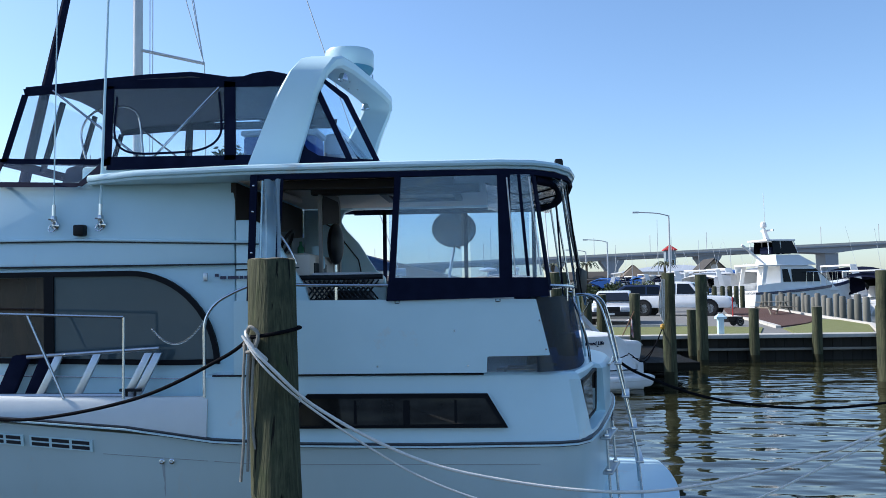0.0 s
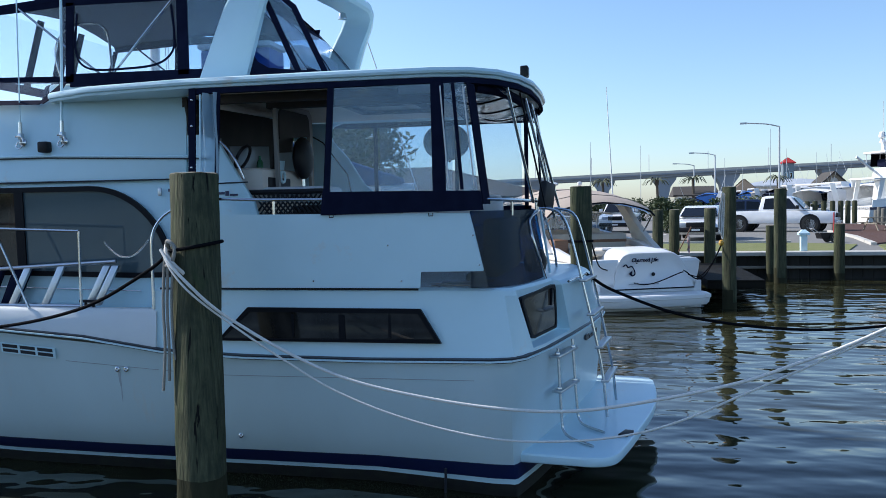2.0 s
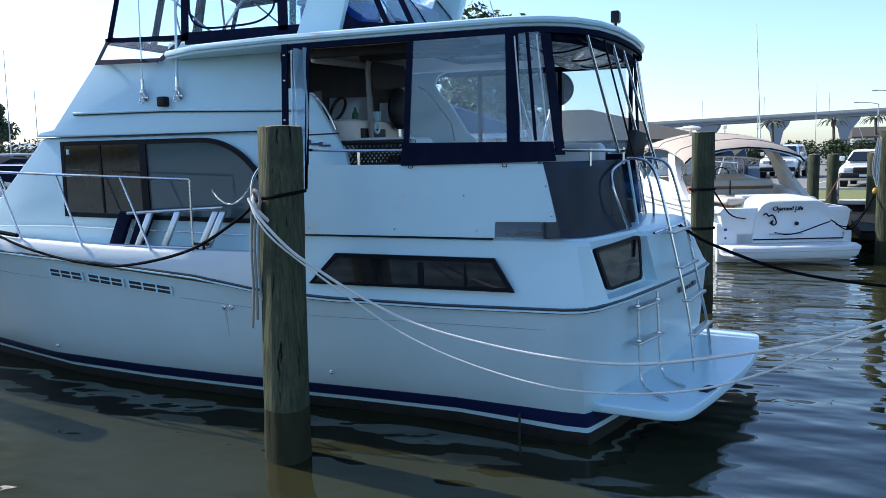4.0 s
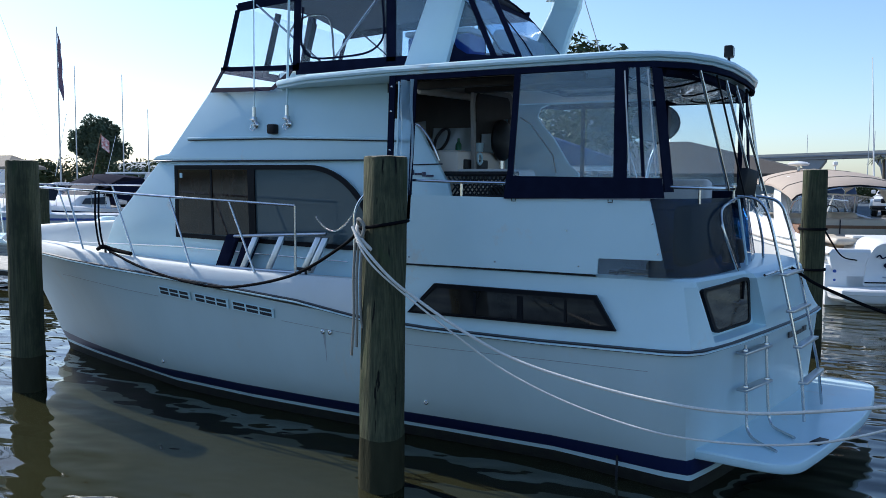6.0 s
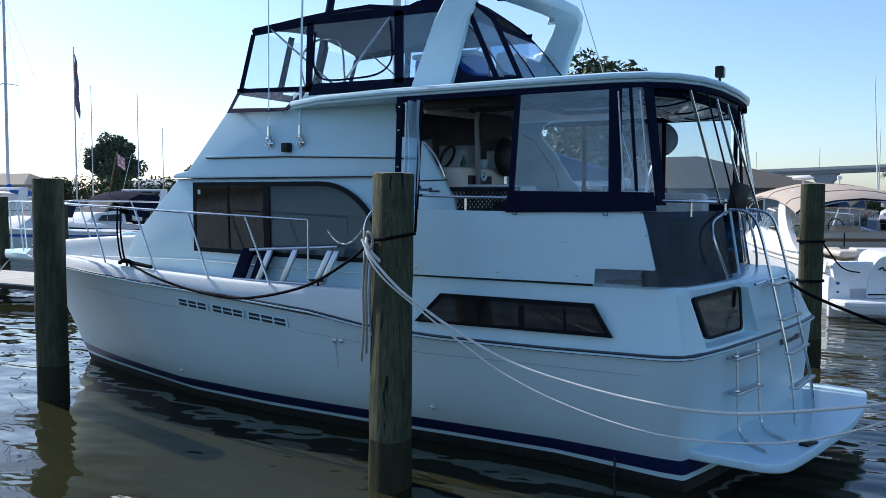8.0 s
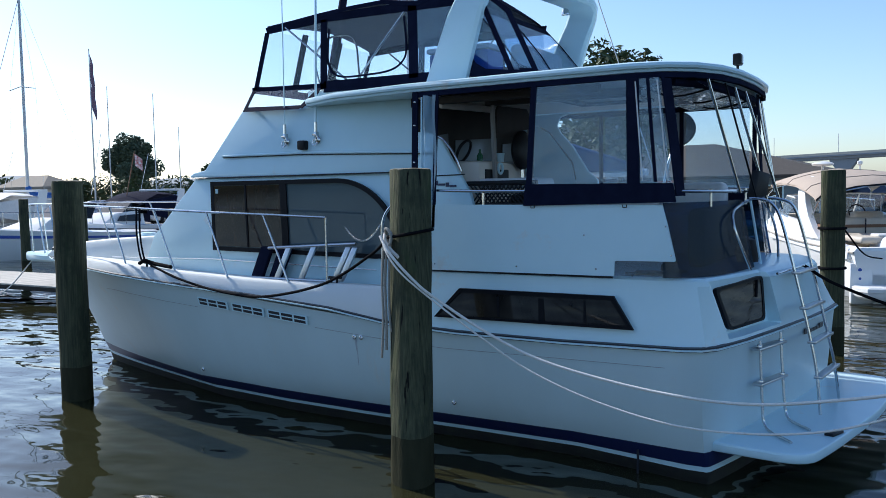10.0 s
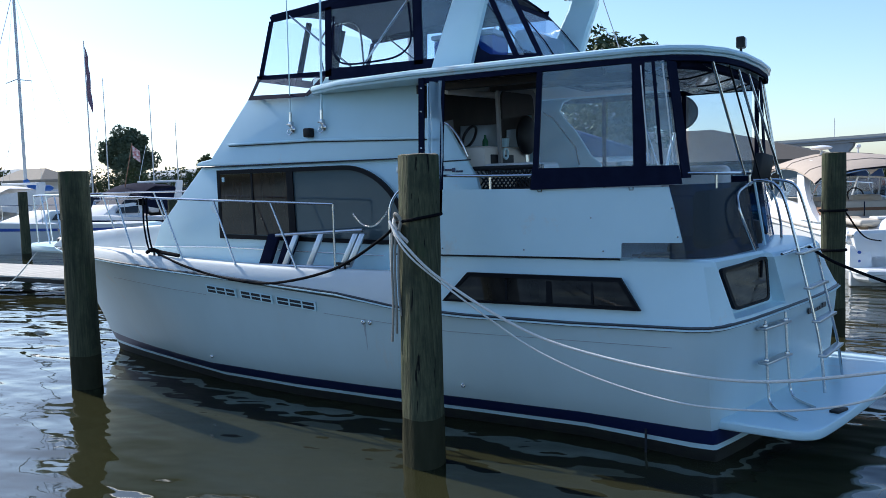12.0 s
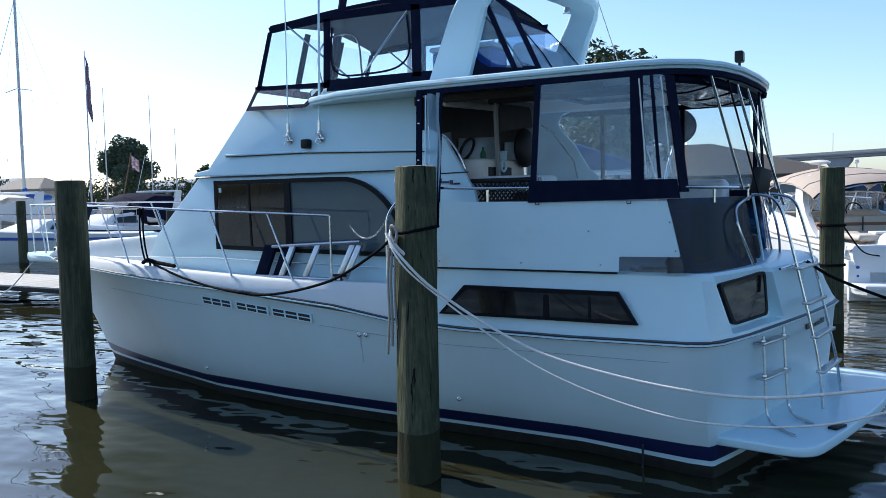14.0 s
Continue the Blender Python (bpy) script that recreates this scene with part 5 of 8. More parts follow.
pr = lambda k, z: [(x, YC - v * k, z) for x, v in pul] + [(x, YC + v * k, z) for x, v in pul[:-1]][::-1]
part("pulpit", loft([pr(0.9, 1.40), pr(1, 1.43), pr(1, 1.49), pr(0.92, 1.52)], True, True), GELCOAT, yacht, "white anchor pulpit")
windlass = part("windlass", lathe([(0.10, 1.5), (0.10, 1.60), (0.06, 1.62), (0.06, 1.70), (0.09, 1.72), (0.08, 1.74)], 16, (-9.75, YC - 0.1, 0)), BLACK_PLASTIC, yacht, "dark anchor windlass")
part("deck_hatch", lathe([(0.13, 1.80), (0.13, 1.83), (0.10, 1.86), (0.02, 1.87)], 20, (-7.3, YC - 0.55, 0)), GELCOAT, yacht, "round white deck ventilator")

# hull details
vents = []
for g, (x0, x1, z0, z1) in enumerate(((-5.40, -4.96, 1.195, 1.16), (-4.90, -4.45, 1.158, 1.120), (-4.40, -3.88, 1.118, 1.075))):
    ym = lambda x, z: hull_at(x, z) - 0.004
    tilt = (z1 - z0) / (x1 - x0)
    corner = lambda x, dz: (x, ym(x, z0 + tilt * (x - x0) + dz), z0 + tilt * (x - x0) + dz)
    vent = part("hull_vent", plate([corner(x0, -0.045), corner(x1, -0.045), corner(x1, 0.045), corner(x0, 0.045)], (0, -0.012, 0)), GELCOAT, yacht, "slotted engine-room vent")
    for c in range(3):
        for r in (0.006, -0.034):
            xa = x0 + 0.02 + (x1 - x0 - 0.02) * c / 3
            xb = xa + (x1 - x0) / 3 - 0.03
            p = [corner(xa, r), corner(xb, r), corner(xb, r + 0.028), corner(xa, r + 0.028)]
            part("slot", plate([(x, y - 0.0135, z) for x, y, z in p], (0, 0.004, 0)), TRIM_DARK, vent)
for x, z, r in ((-3.32, 0.952, 0.022), (-3.24, 0.954, 0.022), (-2.30, 0.41, 0.02), (-5.70, 0.36, 0.02)):
    y = hull_at(x, z)
    o = part("through_hull", lathe([(r, 0.0), (r, -0.012), (r * 0.6, -0.016), (r * 0.55, -0.006)], 14, (x, y, z), None, "y"), STEEL, yacht, "small through-hull fitting")
b = plate([(x, hull_at(x, z) - 0.003, z) for x, z in ((-3.325, 0.93), (-3.30, 0.93), (-3.305, 0.72), (-3.315, 0.66))], (0, 0.001, 0))
part("stain", b, surface("hull_stain", (0.40, 0.45, 0.48), 0.5, scale=20), yacht, "grey drip stain under the outlets")
part("drain_pipe", tube([(-0.62, hull_at(-0.62, 0.2) - 0.01, 0.20), (-0.62, hull_at(-0.62, 0.15) - 0.035, 0.14), (-0.63, hull_at(-0.62, 0.12) - 0.03, -0.05)], 0.011, 6), TRIM_DARK, yacht, "small dark drain hose")
GREY_LINE = surface("grey_line", (0.30, 0.31, 0.33), 0.4)
for x0, x1 in ((-7.2, -5.45), (-3.8, -2.95), (-2.9, -0.12)):
    n = 10
    pts = []
    for i in range(n + 1):
        x = x0 + (x1 - x0) * i / n
        z = 0.925 + (0.30 * min(1, max(0, (-x - 2.5) / 4.5)))
        pts.append((x, hull_at(x, z) - 0.002, z))
    part("pin_line", tube(pts, 0.0025, 4), GREY_LINE, yacht, "fine grey line along the hull")
for x, y, z in ((-3.62, -1.93, 1.455), (-6.25, -1.93, 1.53), (-0.30, -1.92, 1.625)):
    cl = part("cleat", tube([(x - 0.09, y, z + 0.045), (x + 0.09, y, z + 0.045)], 0.013, 8), STEEL if x > -1 else BLACK_PLASTIC, yacht, "deck cleat")
    for d in (-0.035, 0.035):
        part("foot", tube([(x + d, y, z - 0.005), (x + d, y, z + 0.045)], 0.012, 8), STEEL if x > -1 else BLACK_PLASTIC, cl)
part("folded_rail", tube([(-0.68, SIDE + 0.06, 1.645), (-0.3, SIDE + 0.06, 1.645)], 0.012, 8), STEEL, yacht, "short stainless rail on the cabin edge")
part("folded_rail", tube([(-0.62, SIDE + 0.03, 1.63), (-0.58, SIDE + 0.03, 1.67), (-0.36, SIDE + 0.03, 1.67), (-0.32, SIDE + 0.03, 1.63)], 0.009, 8), STEEL, yacht, "short stainless rail on the cabin edge")
part("sundeck_bag", box(-0.44, -0.36, -1.85, -1.72, 1.622, 1.72, 0.02), BLACK_PLASTIC, yacht, "dark bag on the deck")

# swim ladder and boarding ladder
lad = part("swim_ladder", tube(smooth_path([(0.225, -1.36, 1.07), (0.235, -1.36, 0.8), (0.25, -1.36, 0.5), (0.265, -1.37, 0.40), (0.33, -1.46, 0.362), (0.51, -1.66, 0.358)], 4), 0.0115, 8), STEEL, yacht, "stainless swim ladder hooked on the transom")
part("rail", tube(smooth_path([(0.325, -0.99, 1.09), (0.34, -0.99, 0.8), (0.36, -0.99, 0.5), (0.375, -0.99, 0.41), (0.42, -1.05, 0.365), (0.59, -1.24, 0.358)], 4), 0.0115, 8), STEEL, lad)
for z, o in ((1.00, 0.0), (0.715, 0.012)):
    part("rung", plate([(0.165 + o, -1.42, z), (0.295 + o, -0.93, z), (0.375 + o, -0.96, z), (0.245 + o, -1.45, z)], (0, 0, 0.022), None, 0.004), ALU, lad, "flat grey step")
    for x, y in ((0.225, -1.36), (0.33, -0.99)):
        part("clamp", box(x + o - 0.02, x + o + 0.02, y - 0.02, y + 0.02, z - 0.012, z + 0.04, 0.006), STEEL, lad)
board_l = part("boarding_ladder", tube(smooth_path([(0.04, -0.84, 2.21), (0.12, -0.82, 2.205), (0.22, -0.80, 2.16), (0.30, -0.79, 2.0), (0.42, -0.77, 1.5), (0.53, -0.75, 1.0), (0.58, -0.735, 0.7), (0.61, -0.725, 0.36)], 5), 0.013, 8), STEEL, yacht, "tall stainless boarding ladder to the sundeck")
part("rail", tube(smooth_path([(0.06, -0.50, 2.21), (0.20, -0.46, 2.20), (0.32, -0.42, 2.15), (0.39, -0.38, 1.98), (0.50, -0.30, 1.5), (0.60, -0.20, 1.0), (0.655, -0.12, 0.7), (0.69, -0.04, 0.36)], 5), 0.013, 8), STEEL, board_l)
for z, x, y0, y1 in ((1.56, 0.41, -0.79, -0.30), (1.26, 0.475, -0.78, -0.245), (0.97, 0.54, -0.77, -0.185), (0.67, 0.59, -0.755, -0.10)):
    part("rung", plate([(x - 0.035, y0, z), (x + 0.035, y0, z), (x + 0.115, y1, z), (x + 0.045, y1, z)], (0, 0, 0.025), None, 0.005), ALU, board_l, "flat grey step")
part("brace", tube([(0.30, -1.02, 1.585), (0.36, -0.80, 1.60), (0.43, -0.30, 1.60)], 0.011, 8), STEEL, board_l)
# transom script as plain bars, far window strip
b = bmesh.new()
tn = lambda t: Vector((transom_x(-0.20 + 0.55 * t) + 0.012, -0.20 + 0.55 * t, 1.0))
for t0, t1, z0, z1 in ((0.0, 0.22, 0.955, 1.005), (0.26, 0.42, 0.955, 0.985), (0.46, 0.56, 0.955, 0.985), (0.60, 0.76, 0.955, 0.985), (0.80, 1.0, 0.955, 1.0)):
    p0, p1 = tn(t0), tn(t1)
    part("transom_mark", plate([(p0.x, p0.y, z0), (p1.x, p1.y, z0), (p1.x, p1.y, z1), (p0.x, p0.y, z1)], (-0.01, 0, 0)), TRIM_DARK, yacht, "dark script on the transom as a plain bar")

# folded ladder and chairs lashed against the rail on the side deck
gear = thing("folding_ladder", (-4.0, -1.85, 1.44), "white folding aluminium ladder lying on the side deck", "ladder")
part("stile", tube([(-4.75, -1.86, 1.455), (-3.62, -1.86, 1.45)], 0.017, 8), ALU, gear)
part("stile", tube([(-4.55, -1.82, 1.765), (-3.43, -1.82, 1.825)], 0.017, 8), ALU, gear)
for xa, xb in ((-4.42, -4.27), (-4.10, -3.95), (-3.68, -3.52), (-3.60, -3.44)):
    part("step", plate([(xa - 0.03, -1.87, 1.455), (xa + 0.035, -1.87, 1.455), (xb + 0.035, -1.83, 1.79), (xb - 0.03, -1.83, 1.79)], (0, 0.03, 0), None, 0.004), ALU, gear, "flat pale step")
pad = thing("fender_board", (-4.66, -1.8, 1.44), "dark padded board leaning on the side deck", "board")
part("cushion", plate([(-4.84, -1.80, 1.45), (-4.68, -1.80, 1.45), (-4.56, -1.76, 1.775), (-4.72, -1.76, 1.775)], (0, 0.06, 0), None, 0.02), CANVAS, pad)
pad = thing("fender_board", (-4.45, -1.8, 1.44), "dark padded board leaning on the side deck", "board")
part("cushion", plate([(-4.60, -1.79, 1.45), (-4.44, -1.79, 1.45), (-4.30, -1.75, 1.775), (-4.48, -1.75, 1.775)], (0, 0.06, 0), None, 0.02), CANVAS, pad)


# ---- mooring lines ----
def line(name, points, r, mat, label, steps=8, group="mooring lines"):
    return solo(name, tube(smooth_path(points, steps), r, 8), mat, label, "rope", group, smooth=60)


line("mooring_line", [(-2.41, -2.87, 1.97), (-2.30, -2.93, 1.86), (-2.16, -2.95, 1.73), (-2.02, -2.90, 1.58), (-1.88, -2.82, 1.455), (-1.57, -2.77, 1.265), (-1.15, -2.75, 1.08), (-0.68, -2.72, 0.965), (-0.12, -2.69, 0.885), (0.40, -2.66, 0.872), (0.93, -2.64, 0.955), (1.45, -2.61, 1.075), (1.80, -2.59, 1.20), (2.32, -2.56, 1.42), (3.6, -2.5, 2.1)], 0.0118, ROPE_WHITE, "white mooring line sagging from the pile past the stern")
line("mooring_line", [(-2.40, -2.87, 1.95), (-2.29, -2.94, 1.82), (-2.15, -2.96, 1.68), (-1.96, -2.86, 1.49), (-1.57, -2.77, 1.20), (-1.17, -2.75, 0.97), (-0.68, -2.72, 0.79), (-0.12, -2.69, 0.675), (0.39, -2.66, 0.672), (0.80, -2.64, 0.73), (1.11, -2.63, 0.83), (1.45, -2.61, 0.985), (1.95, -2.58, 1.22), (2.32, -2.56, 1.40), (3.6, -2.5, 2.06)], 0.0080, ROPE_WHITE, "second white mooring line hanging lower past the stern")
line("mooring_line", [(-2.36, -2.82, 1.96), (-2.62, -2.72, 1.80), (-3.3, -2.50, 1.51), (-4.2, -2.30, 1.33), (-4.9, -2.18, 1.335), (-5.6, -2.06, 1.42), (-6.1, -1.97, 1.53), (-6.25, -1.94, 1.58)], 0.013, ROPE_DARK, "dark spring line from the pile to the foredeck cleat")
coil = thing("rope_coil", (-2.3, -2.8, 1.9), "grey mooring rope wound and hung on the pile", "rope", "mooring lines")
for k, (z, r) in enumerate(((1.985, 0.013),)):
    pts = [(-2.243 + 0.186 * math.cos(a), -2.688 + 0.186 * math.sin(a), z + 0.03 * math.sin(a + 1.2)) for a in [2 * math.pi * j / 28 for j in range(28)]]
    part("loop", tube(pts, r, 8, None, True), ROPE_DARK if k == 0 else ROPE_GREY, coil)
part("loop", tube(smooth_path([(-2.40, -2.80, 1.98), (-2.36, -2.86, 2.03), (-2.30, -2.875, 1.98), (-2.33, -2.87, 1.88), (-2.40, -2.83, 1.86), (-2.42, -2.79, 1.93)], 5), 0.014, 8), ROPE_GREY, coil)
part("loop", tube(smooth_path([(-2.41, -2.79, 2.0), (-2.38, -2.85, 1.94), (-2.30, -2.88, 1.86), (-2.24, -2.86, 1.80)], 5), 0.014, 8), ROPE_WHITE, coil)
for dx, z1 in ((0.0, 1.05), (-0.03, 0.98), (0.035, 1.20)):
    part("tail", tube(smooth_path([(-2.37 + dx, -2.83, 1.97), (-2.385 + dx, -2.85, 1.6), (-2.375 + dx, -2.86, 1.3), (-2.38 + dx * 1.6, -2.86, z1)], 5), 0.0105, 8), ROPE_GREY, coil)
hang = thing("dark_line", (-6.35, -2.0, 1.55), "black line looped over the bow rail", "rope", "mooring lines")
for dx in (0.0, 0.055):
    part("strand", tube(smooth_path([(-6.36 + dx, -1.98, 2.19), (-6.36 + dx, -1.99, 1.9), (-6.33 + dx, -1.97, 1.62), (-6.27 + dx, -1.95, 1.585)], 4), 0.010, 6), ROPE_DARK, hang)
b = bmesh.new()
tube(smooth_path([(-6.38, -1.95, 1.565), (-6.27, -1.97, 1.60), (-6.18, -1.93, 1.57), (-6.02, -1.95, 1.555), (-5.85, -1.97, 1.54)], 5), 0.022, 8, b)
part("heap", b, ROPE_DARK, hang)
line("mooring_line", [(-10.3, -0.62, 1.45), (-10.4, -1.2, 0.9), (-10.8, -2.2, 0.45), (-11.5, -3.6, 0.25)], 0.009, ROPE_WHITE, "white bow line leading down to the dock")
line("mooring_line", [(0.42, -0.35, 1.6), (0.71, -0.29, 1.42), (1.4, -0.14, 1.17), (2.38, 0.07, 1.04), (3.35, 0.27, 1.08), (4.53, 0.52, 1.26), (6.29, 0.9, 1.72), (7.76, 1.21, 2.2)], 0.014, ROPE_DARK, "dark stern line sagging over the water")

# ---- land: quay, lawn, parking ground ----
LAND = 0.74
ASPHALT = surface("asphalt", (0.20, 0.193, 0.178), 0.9, second=(0.15, 0.145, 0.133), scale=14, bump=0.3, bump_scale=60, stain=(0.185, 0.175, 0.16), stain_scale=0.15, stain_at=0.55)
GRASS = surface("grass", (0.15, 0.165, 0.045), 0.95, second=(0.21, 0.20, 0.08), scale=3, bump=0.9, bump_scale=70, stain=(0.19, 0.17, 0.07), stain_scale=0.7)
CONCRETE = surface("concrete", (0.54, 0.51, 0.45), 0.85, second=(0.44, 0.42, 0.37), scale=8, bump=0.2, stain=(0.25, 0.24, 0.21), stain_scale=0.8)
MULCH = surface("bark_mulch", (0.085, 0.038, 0.024), 0.95, second=(0.05, 0.022, 0.015), scale=14, bump=1.0, bump_scale=40)
TIMBER = surface("bulkhead_timber", (0.032, 0.028, 0.021), 0.85, second=(0.017, 0.015, 0.012), scale=5, stretch=(6, 6, 0.5), bump=0.6, bump_scale=22, vary=0.2, stain=(0.018, 0.020, 0.012), stain_scale=0.8)
TIMBER_PALE = surface("walkway_timber", (0.26, 0.23, 0.18), 0.85, second=(0.18, 0.16, 0.125), scale=6, stretch=(0.6, 6, 6), bump=0.4, vary=0.15)
CAR_WHITE = surface("white_car_paint", (0.80, 0.80, 0.80), 0.2, coat=0.6, scale=3)
CAR_DARK = surface("dark_blue_car_paint", (0.02, 0.03, 0.07), 0.2, coat=0.6, scale=3)
CAR_RED = surface("red_car_paint", (0.22, 0.02, 0.02), 0.2, coat=0.6, scale=3)
CAR_SILVER = surface("silver_car_paint", (0.42, 0.43, 0.45), 0.25, 0.5, coat=0.6, scale=3)
RUBBER = surface("tyre_rubber", (0.02, 0.02, 0.02), 0.8, scale=20)
LAMP_GLASS = surface("lamp_lens", (0.6, 0.6, 0.62), 0.1, scale=5)
ROOF_GREY = surface("grey_shingles", (0.062, 0.054, 0.046), 0.9, second=(0.043, 0.038, 0.033), scale=8, bump=0.4, bump_scale=30, stretch=(1, 1, 4))
WALL_BLUE = surface("blue_grey_siding", (0.20, 0.25, 0.28), 0.8, second=(0.17, 0.21, 0.24), scale=4, stretch=(0.5, 0.5, 14))
WALL_PALE = surface("pale_stucco", (0.62, 0.60, 0.55), 0.85, second=(0.55, 0.53, 0.48), scale=4)
LEAF = surface("tree_leaf", (0.052, 0.075, 0.022), 0.7, second=(0.035, 0.055, 0.016), scale=3, amount=1.0)
# leaf green paled and greyed to put sunny haze into the crown
LEAF_HAZE = surface("hazed_leaf", (0.115, 0.145, 0.095), 0.8, second=(0.075, 0.10, 0.06), scale=3, amount=1.0, specular=0.2)
LEAF_PALE = surface("pale_leaf", (0.085, 0.10, 0.035), 0.7, second=(0.05, 0.07, 0.02), scale=3, amount=1.0)
BARK = surface("bark", (0.09, 0.075, 0.055), 0.9, second=(0.05, 0.042, 0.032), scale=10, stretch=(4, 4, 0.6), bump=0.8)
STEEL_GREY = surface("galvanised_pole", (0.55, 0.56, 0.57), 0.45, 0.3, scale=6)
BEIGE_CANVAS = surface("beige_canvas", (0.46, 0.375, 0.30), 0.85, second=(0.40, 0.325, 0.26), scale=5, bump=0.2, bump_scale=200)
BEIGE_SEAT = surface("beige_upholstery", (0.56, 0.50, 0.41), 0.6, scale=6)
BLUE_TARP = surface("blue_tarp", (0.02, 0.10, 0.36), 0.6, scale=6, bump=0.4, bump_scale=12)
RED_CLOTH = surface("red_cloth", (0.42, 0.03, 0.03), 0.8, scale=5)

b = plate([(-900, 18, -3), (-47, 18, -3), (-47, 21, -3), (-25, 29.5, -3), (-14, 27.5, -3), (-14, 18, -3), (10.9, 18, -3), (13.1, 23.5, -3), (15.8, 40, -3), (17.5, 50, -3), (15.6, 56, -3), (15.6, 76, -3), (1200, 76, -3), (1200, 1400, -3), (-900, 1400, -3)], (0, 0, 3 + LAND))
tagged(solo("ground", b, ASPHALT, "grey asphalt parking ground behind the quay", "ground"), kind="structure")
b = box(-900, -47, 14, 18.0, -3, LAND)
tagged(solo("ground", b, GRASS, "low bank beyond the far boats", "ground"), kind="structure")
b = box(-900, -46, -200, 14.0, -3, LAND)
tagged(solo("ground", b, GRASS, "low bank beyond the far boats", "ground"), kind="structure")
b = plate([(-14, 18.3, LAND), (7.4, 18.3, LAND), (8.8, 22.6, LAND), (7.2, 24.1, LAND), (-14, 24.6, LAND)], (0, 0, 0.03))
tagged(solo("lawn", b, GRASS, "strip of dry green lawn along the quay", "lawn"), kind="structure")
b = plate([(14.5, 50.0, LAND), (11.1, 35.7, LAND), (10.4, 28.6, LAND), (9.45, 22.8, LAND), (11.2, 25.2, LAND), (13.4, 29.5, LAND), (15.4, 40.0, LAND), (16.9, 49.5, LAND)], (0, 0, 0.05))
tagged(solo("mulch_bed", b, MULCH, "bed of reddish brown bark mulch", "flower bed"), kind="structure")
b = plate([(9.25, 21.8, LAND), (8.5, 18.3, LAND), (10.85, 18.3, LAND), (12.9, 23.5, LAND), (13.7, 28.5, LAND), (13.3, 29.2, LAND), (11.25, 25.0, LAND)], (0, 0, 0.04))
tagged(solo("lawn", b, GRASS, "strip of dry green lawn along the quay", "lawn"), kind="structure")
for p, q in (((9.25, 22.3), (10.3, 28.6)), ((10.3, 28.6), (11.0, 35.8)), ((-14.0, 24.8), (7.0, 24.3)), ((11.0, 18.2), (13.0, 23.5)), ((13.0, 23.5), (15.7, 40.0)), ((15.7, 40.0), (17.4, 50.0))):
    d = Vector((q[0] - p[0], q[1] - p[1], 0)).normalized()
    n = Vector((-d.y, d.x, 0)) * 0.09
    b = plate([Vector((*p, LAND)) - n, Vector((*q, LAND)) - n, Vector((*q, LAND)) + n, Vector((*p, LAND)) + n], (0, 0, 0.10))
    tagged(solo("kerb", b, CONCRETE, "pale concrete kerb", "kerb"), kind="structure")
# painted bay lines
for k in range(5):
    b = plate([(2.0 + 2.8 * k, 29.5, LAND + 0.004), (2.12 + 2.8 * k, 29.5, LAND + 0.004), (3.3 + 2.8 * k, 35.0, LAND + 0.004), (3.18 + 2.8 * k, 35.0, LAND + 0.004)], (0, 0, 0.003))
    tagged(solo("bay_line", b, WALL_PALE, "worn white parking line", "road marking"), kind="structure")

wall = thing("quay_wall", (0, 17.9, 0), "dark timber quay wall with a pale concrete cap", "quay", kind="structure")
part("cap", box(-14, 11.0, 17.55, 18.3, LAND - 0.06, LAND + 0.05, 0.01), CONCRETE, wall, "pale concrete cap")
part("waler", box(-14, 10.9, 17.60, 17.80, 0.31, 0.38, 0.01), TIMBER_PALE, wall, "long horizontal timber waler")
part("backing", box(-14, 10.9, 17.86, 17.98, -2.0, LAND - 0.05), TIMBER, wall)
mesh = finish("plank", box(-0.14, 0.14, -0.03, 0.03, -1.2, LAND - 0.065, 0.008), TIMBER, 35)
for k in range(56):
    ob = new("plank", mesh)
    ob.parent = wall
    ob.location = (-5.0 + 0.285 * k, -0.055 + 0.008 * math.sin(k * 2.3), 0.004 * math.sin(k * 5.1))

for x, y, top, r in ((5.13, 17.45, 1.56, 0.14), (6.98, 17.45, 1.58, 0.14), (8.83, 17.45, 1.60, 0.14), (10.68, 17.45, 1.60, 0.14), (3.45, 17.45, 2.08, 0.16), (2.45, 17.45, 2.06, 0.15), (1.95, 17.0, 2.06, 0.15), (-1.6, 17.45, 2.0, 0.15), (-3.6, 17.45, 1.9, 0.15), (-6.0, 17.45, 1.9, 0.15)):
    pile((x, y, 0), (x, y, top), r, "quay piles", "short weathered pile in front of the quay", 14, 0.3, 6)
pile((7.75, 10.55, 0), (7.80, 10.60, 2.55), 0.17, "piles across the slip", "weathered mooring pile standing in open water", 20)
# finger dock beside the cruiser
DOCK_WET = surface("wet_dock_timber", (0.013, 0.012, 0.009), 0.8, second=(0.007, 0.007, 0.006), scale=6, bump=0.4, vary=0.2, specular=0.15)
dock = thing("finger_dock", (3.4, 14.4, 0), "low dark timber finger dock beside the cruiser", "dock", kind="structure")
part("frame", box(2.75, 4.0, 11.6, 17.5, 0.30, 0.46, 0.01), DOCK_WET, dock)
mesh = finish("plank", box(-0.62, 0.62, -0.065, 0.065, -0.018, 0.018, 0.004), DOCK_WET, 35)
for k in range(41):
    ob = new("plank", mesh)
    ob.parent = dock
    ob.location = (-0.025, -2.75 + 0.143 * k, 0.48)
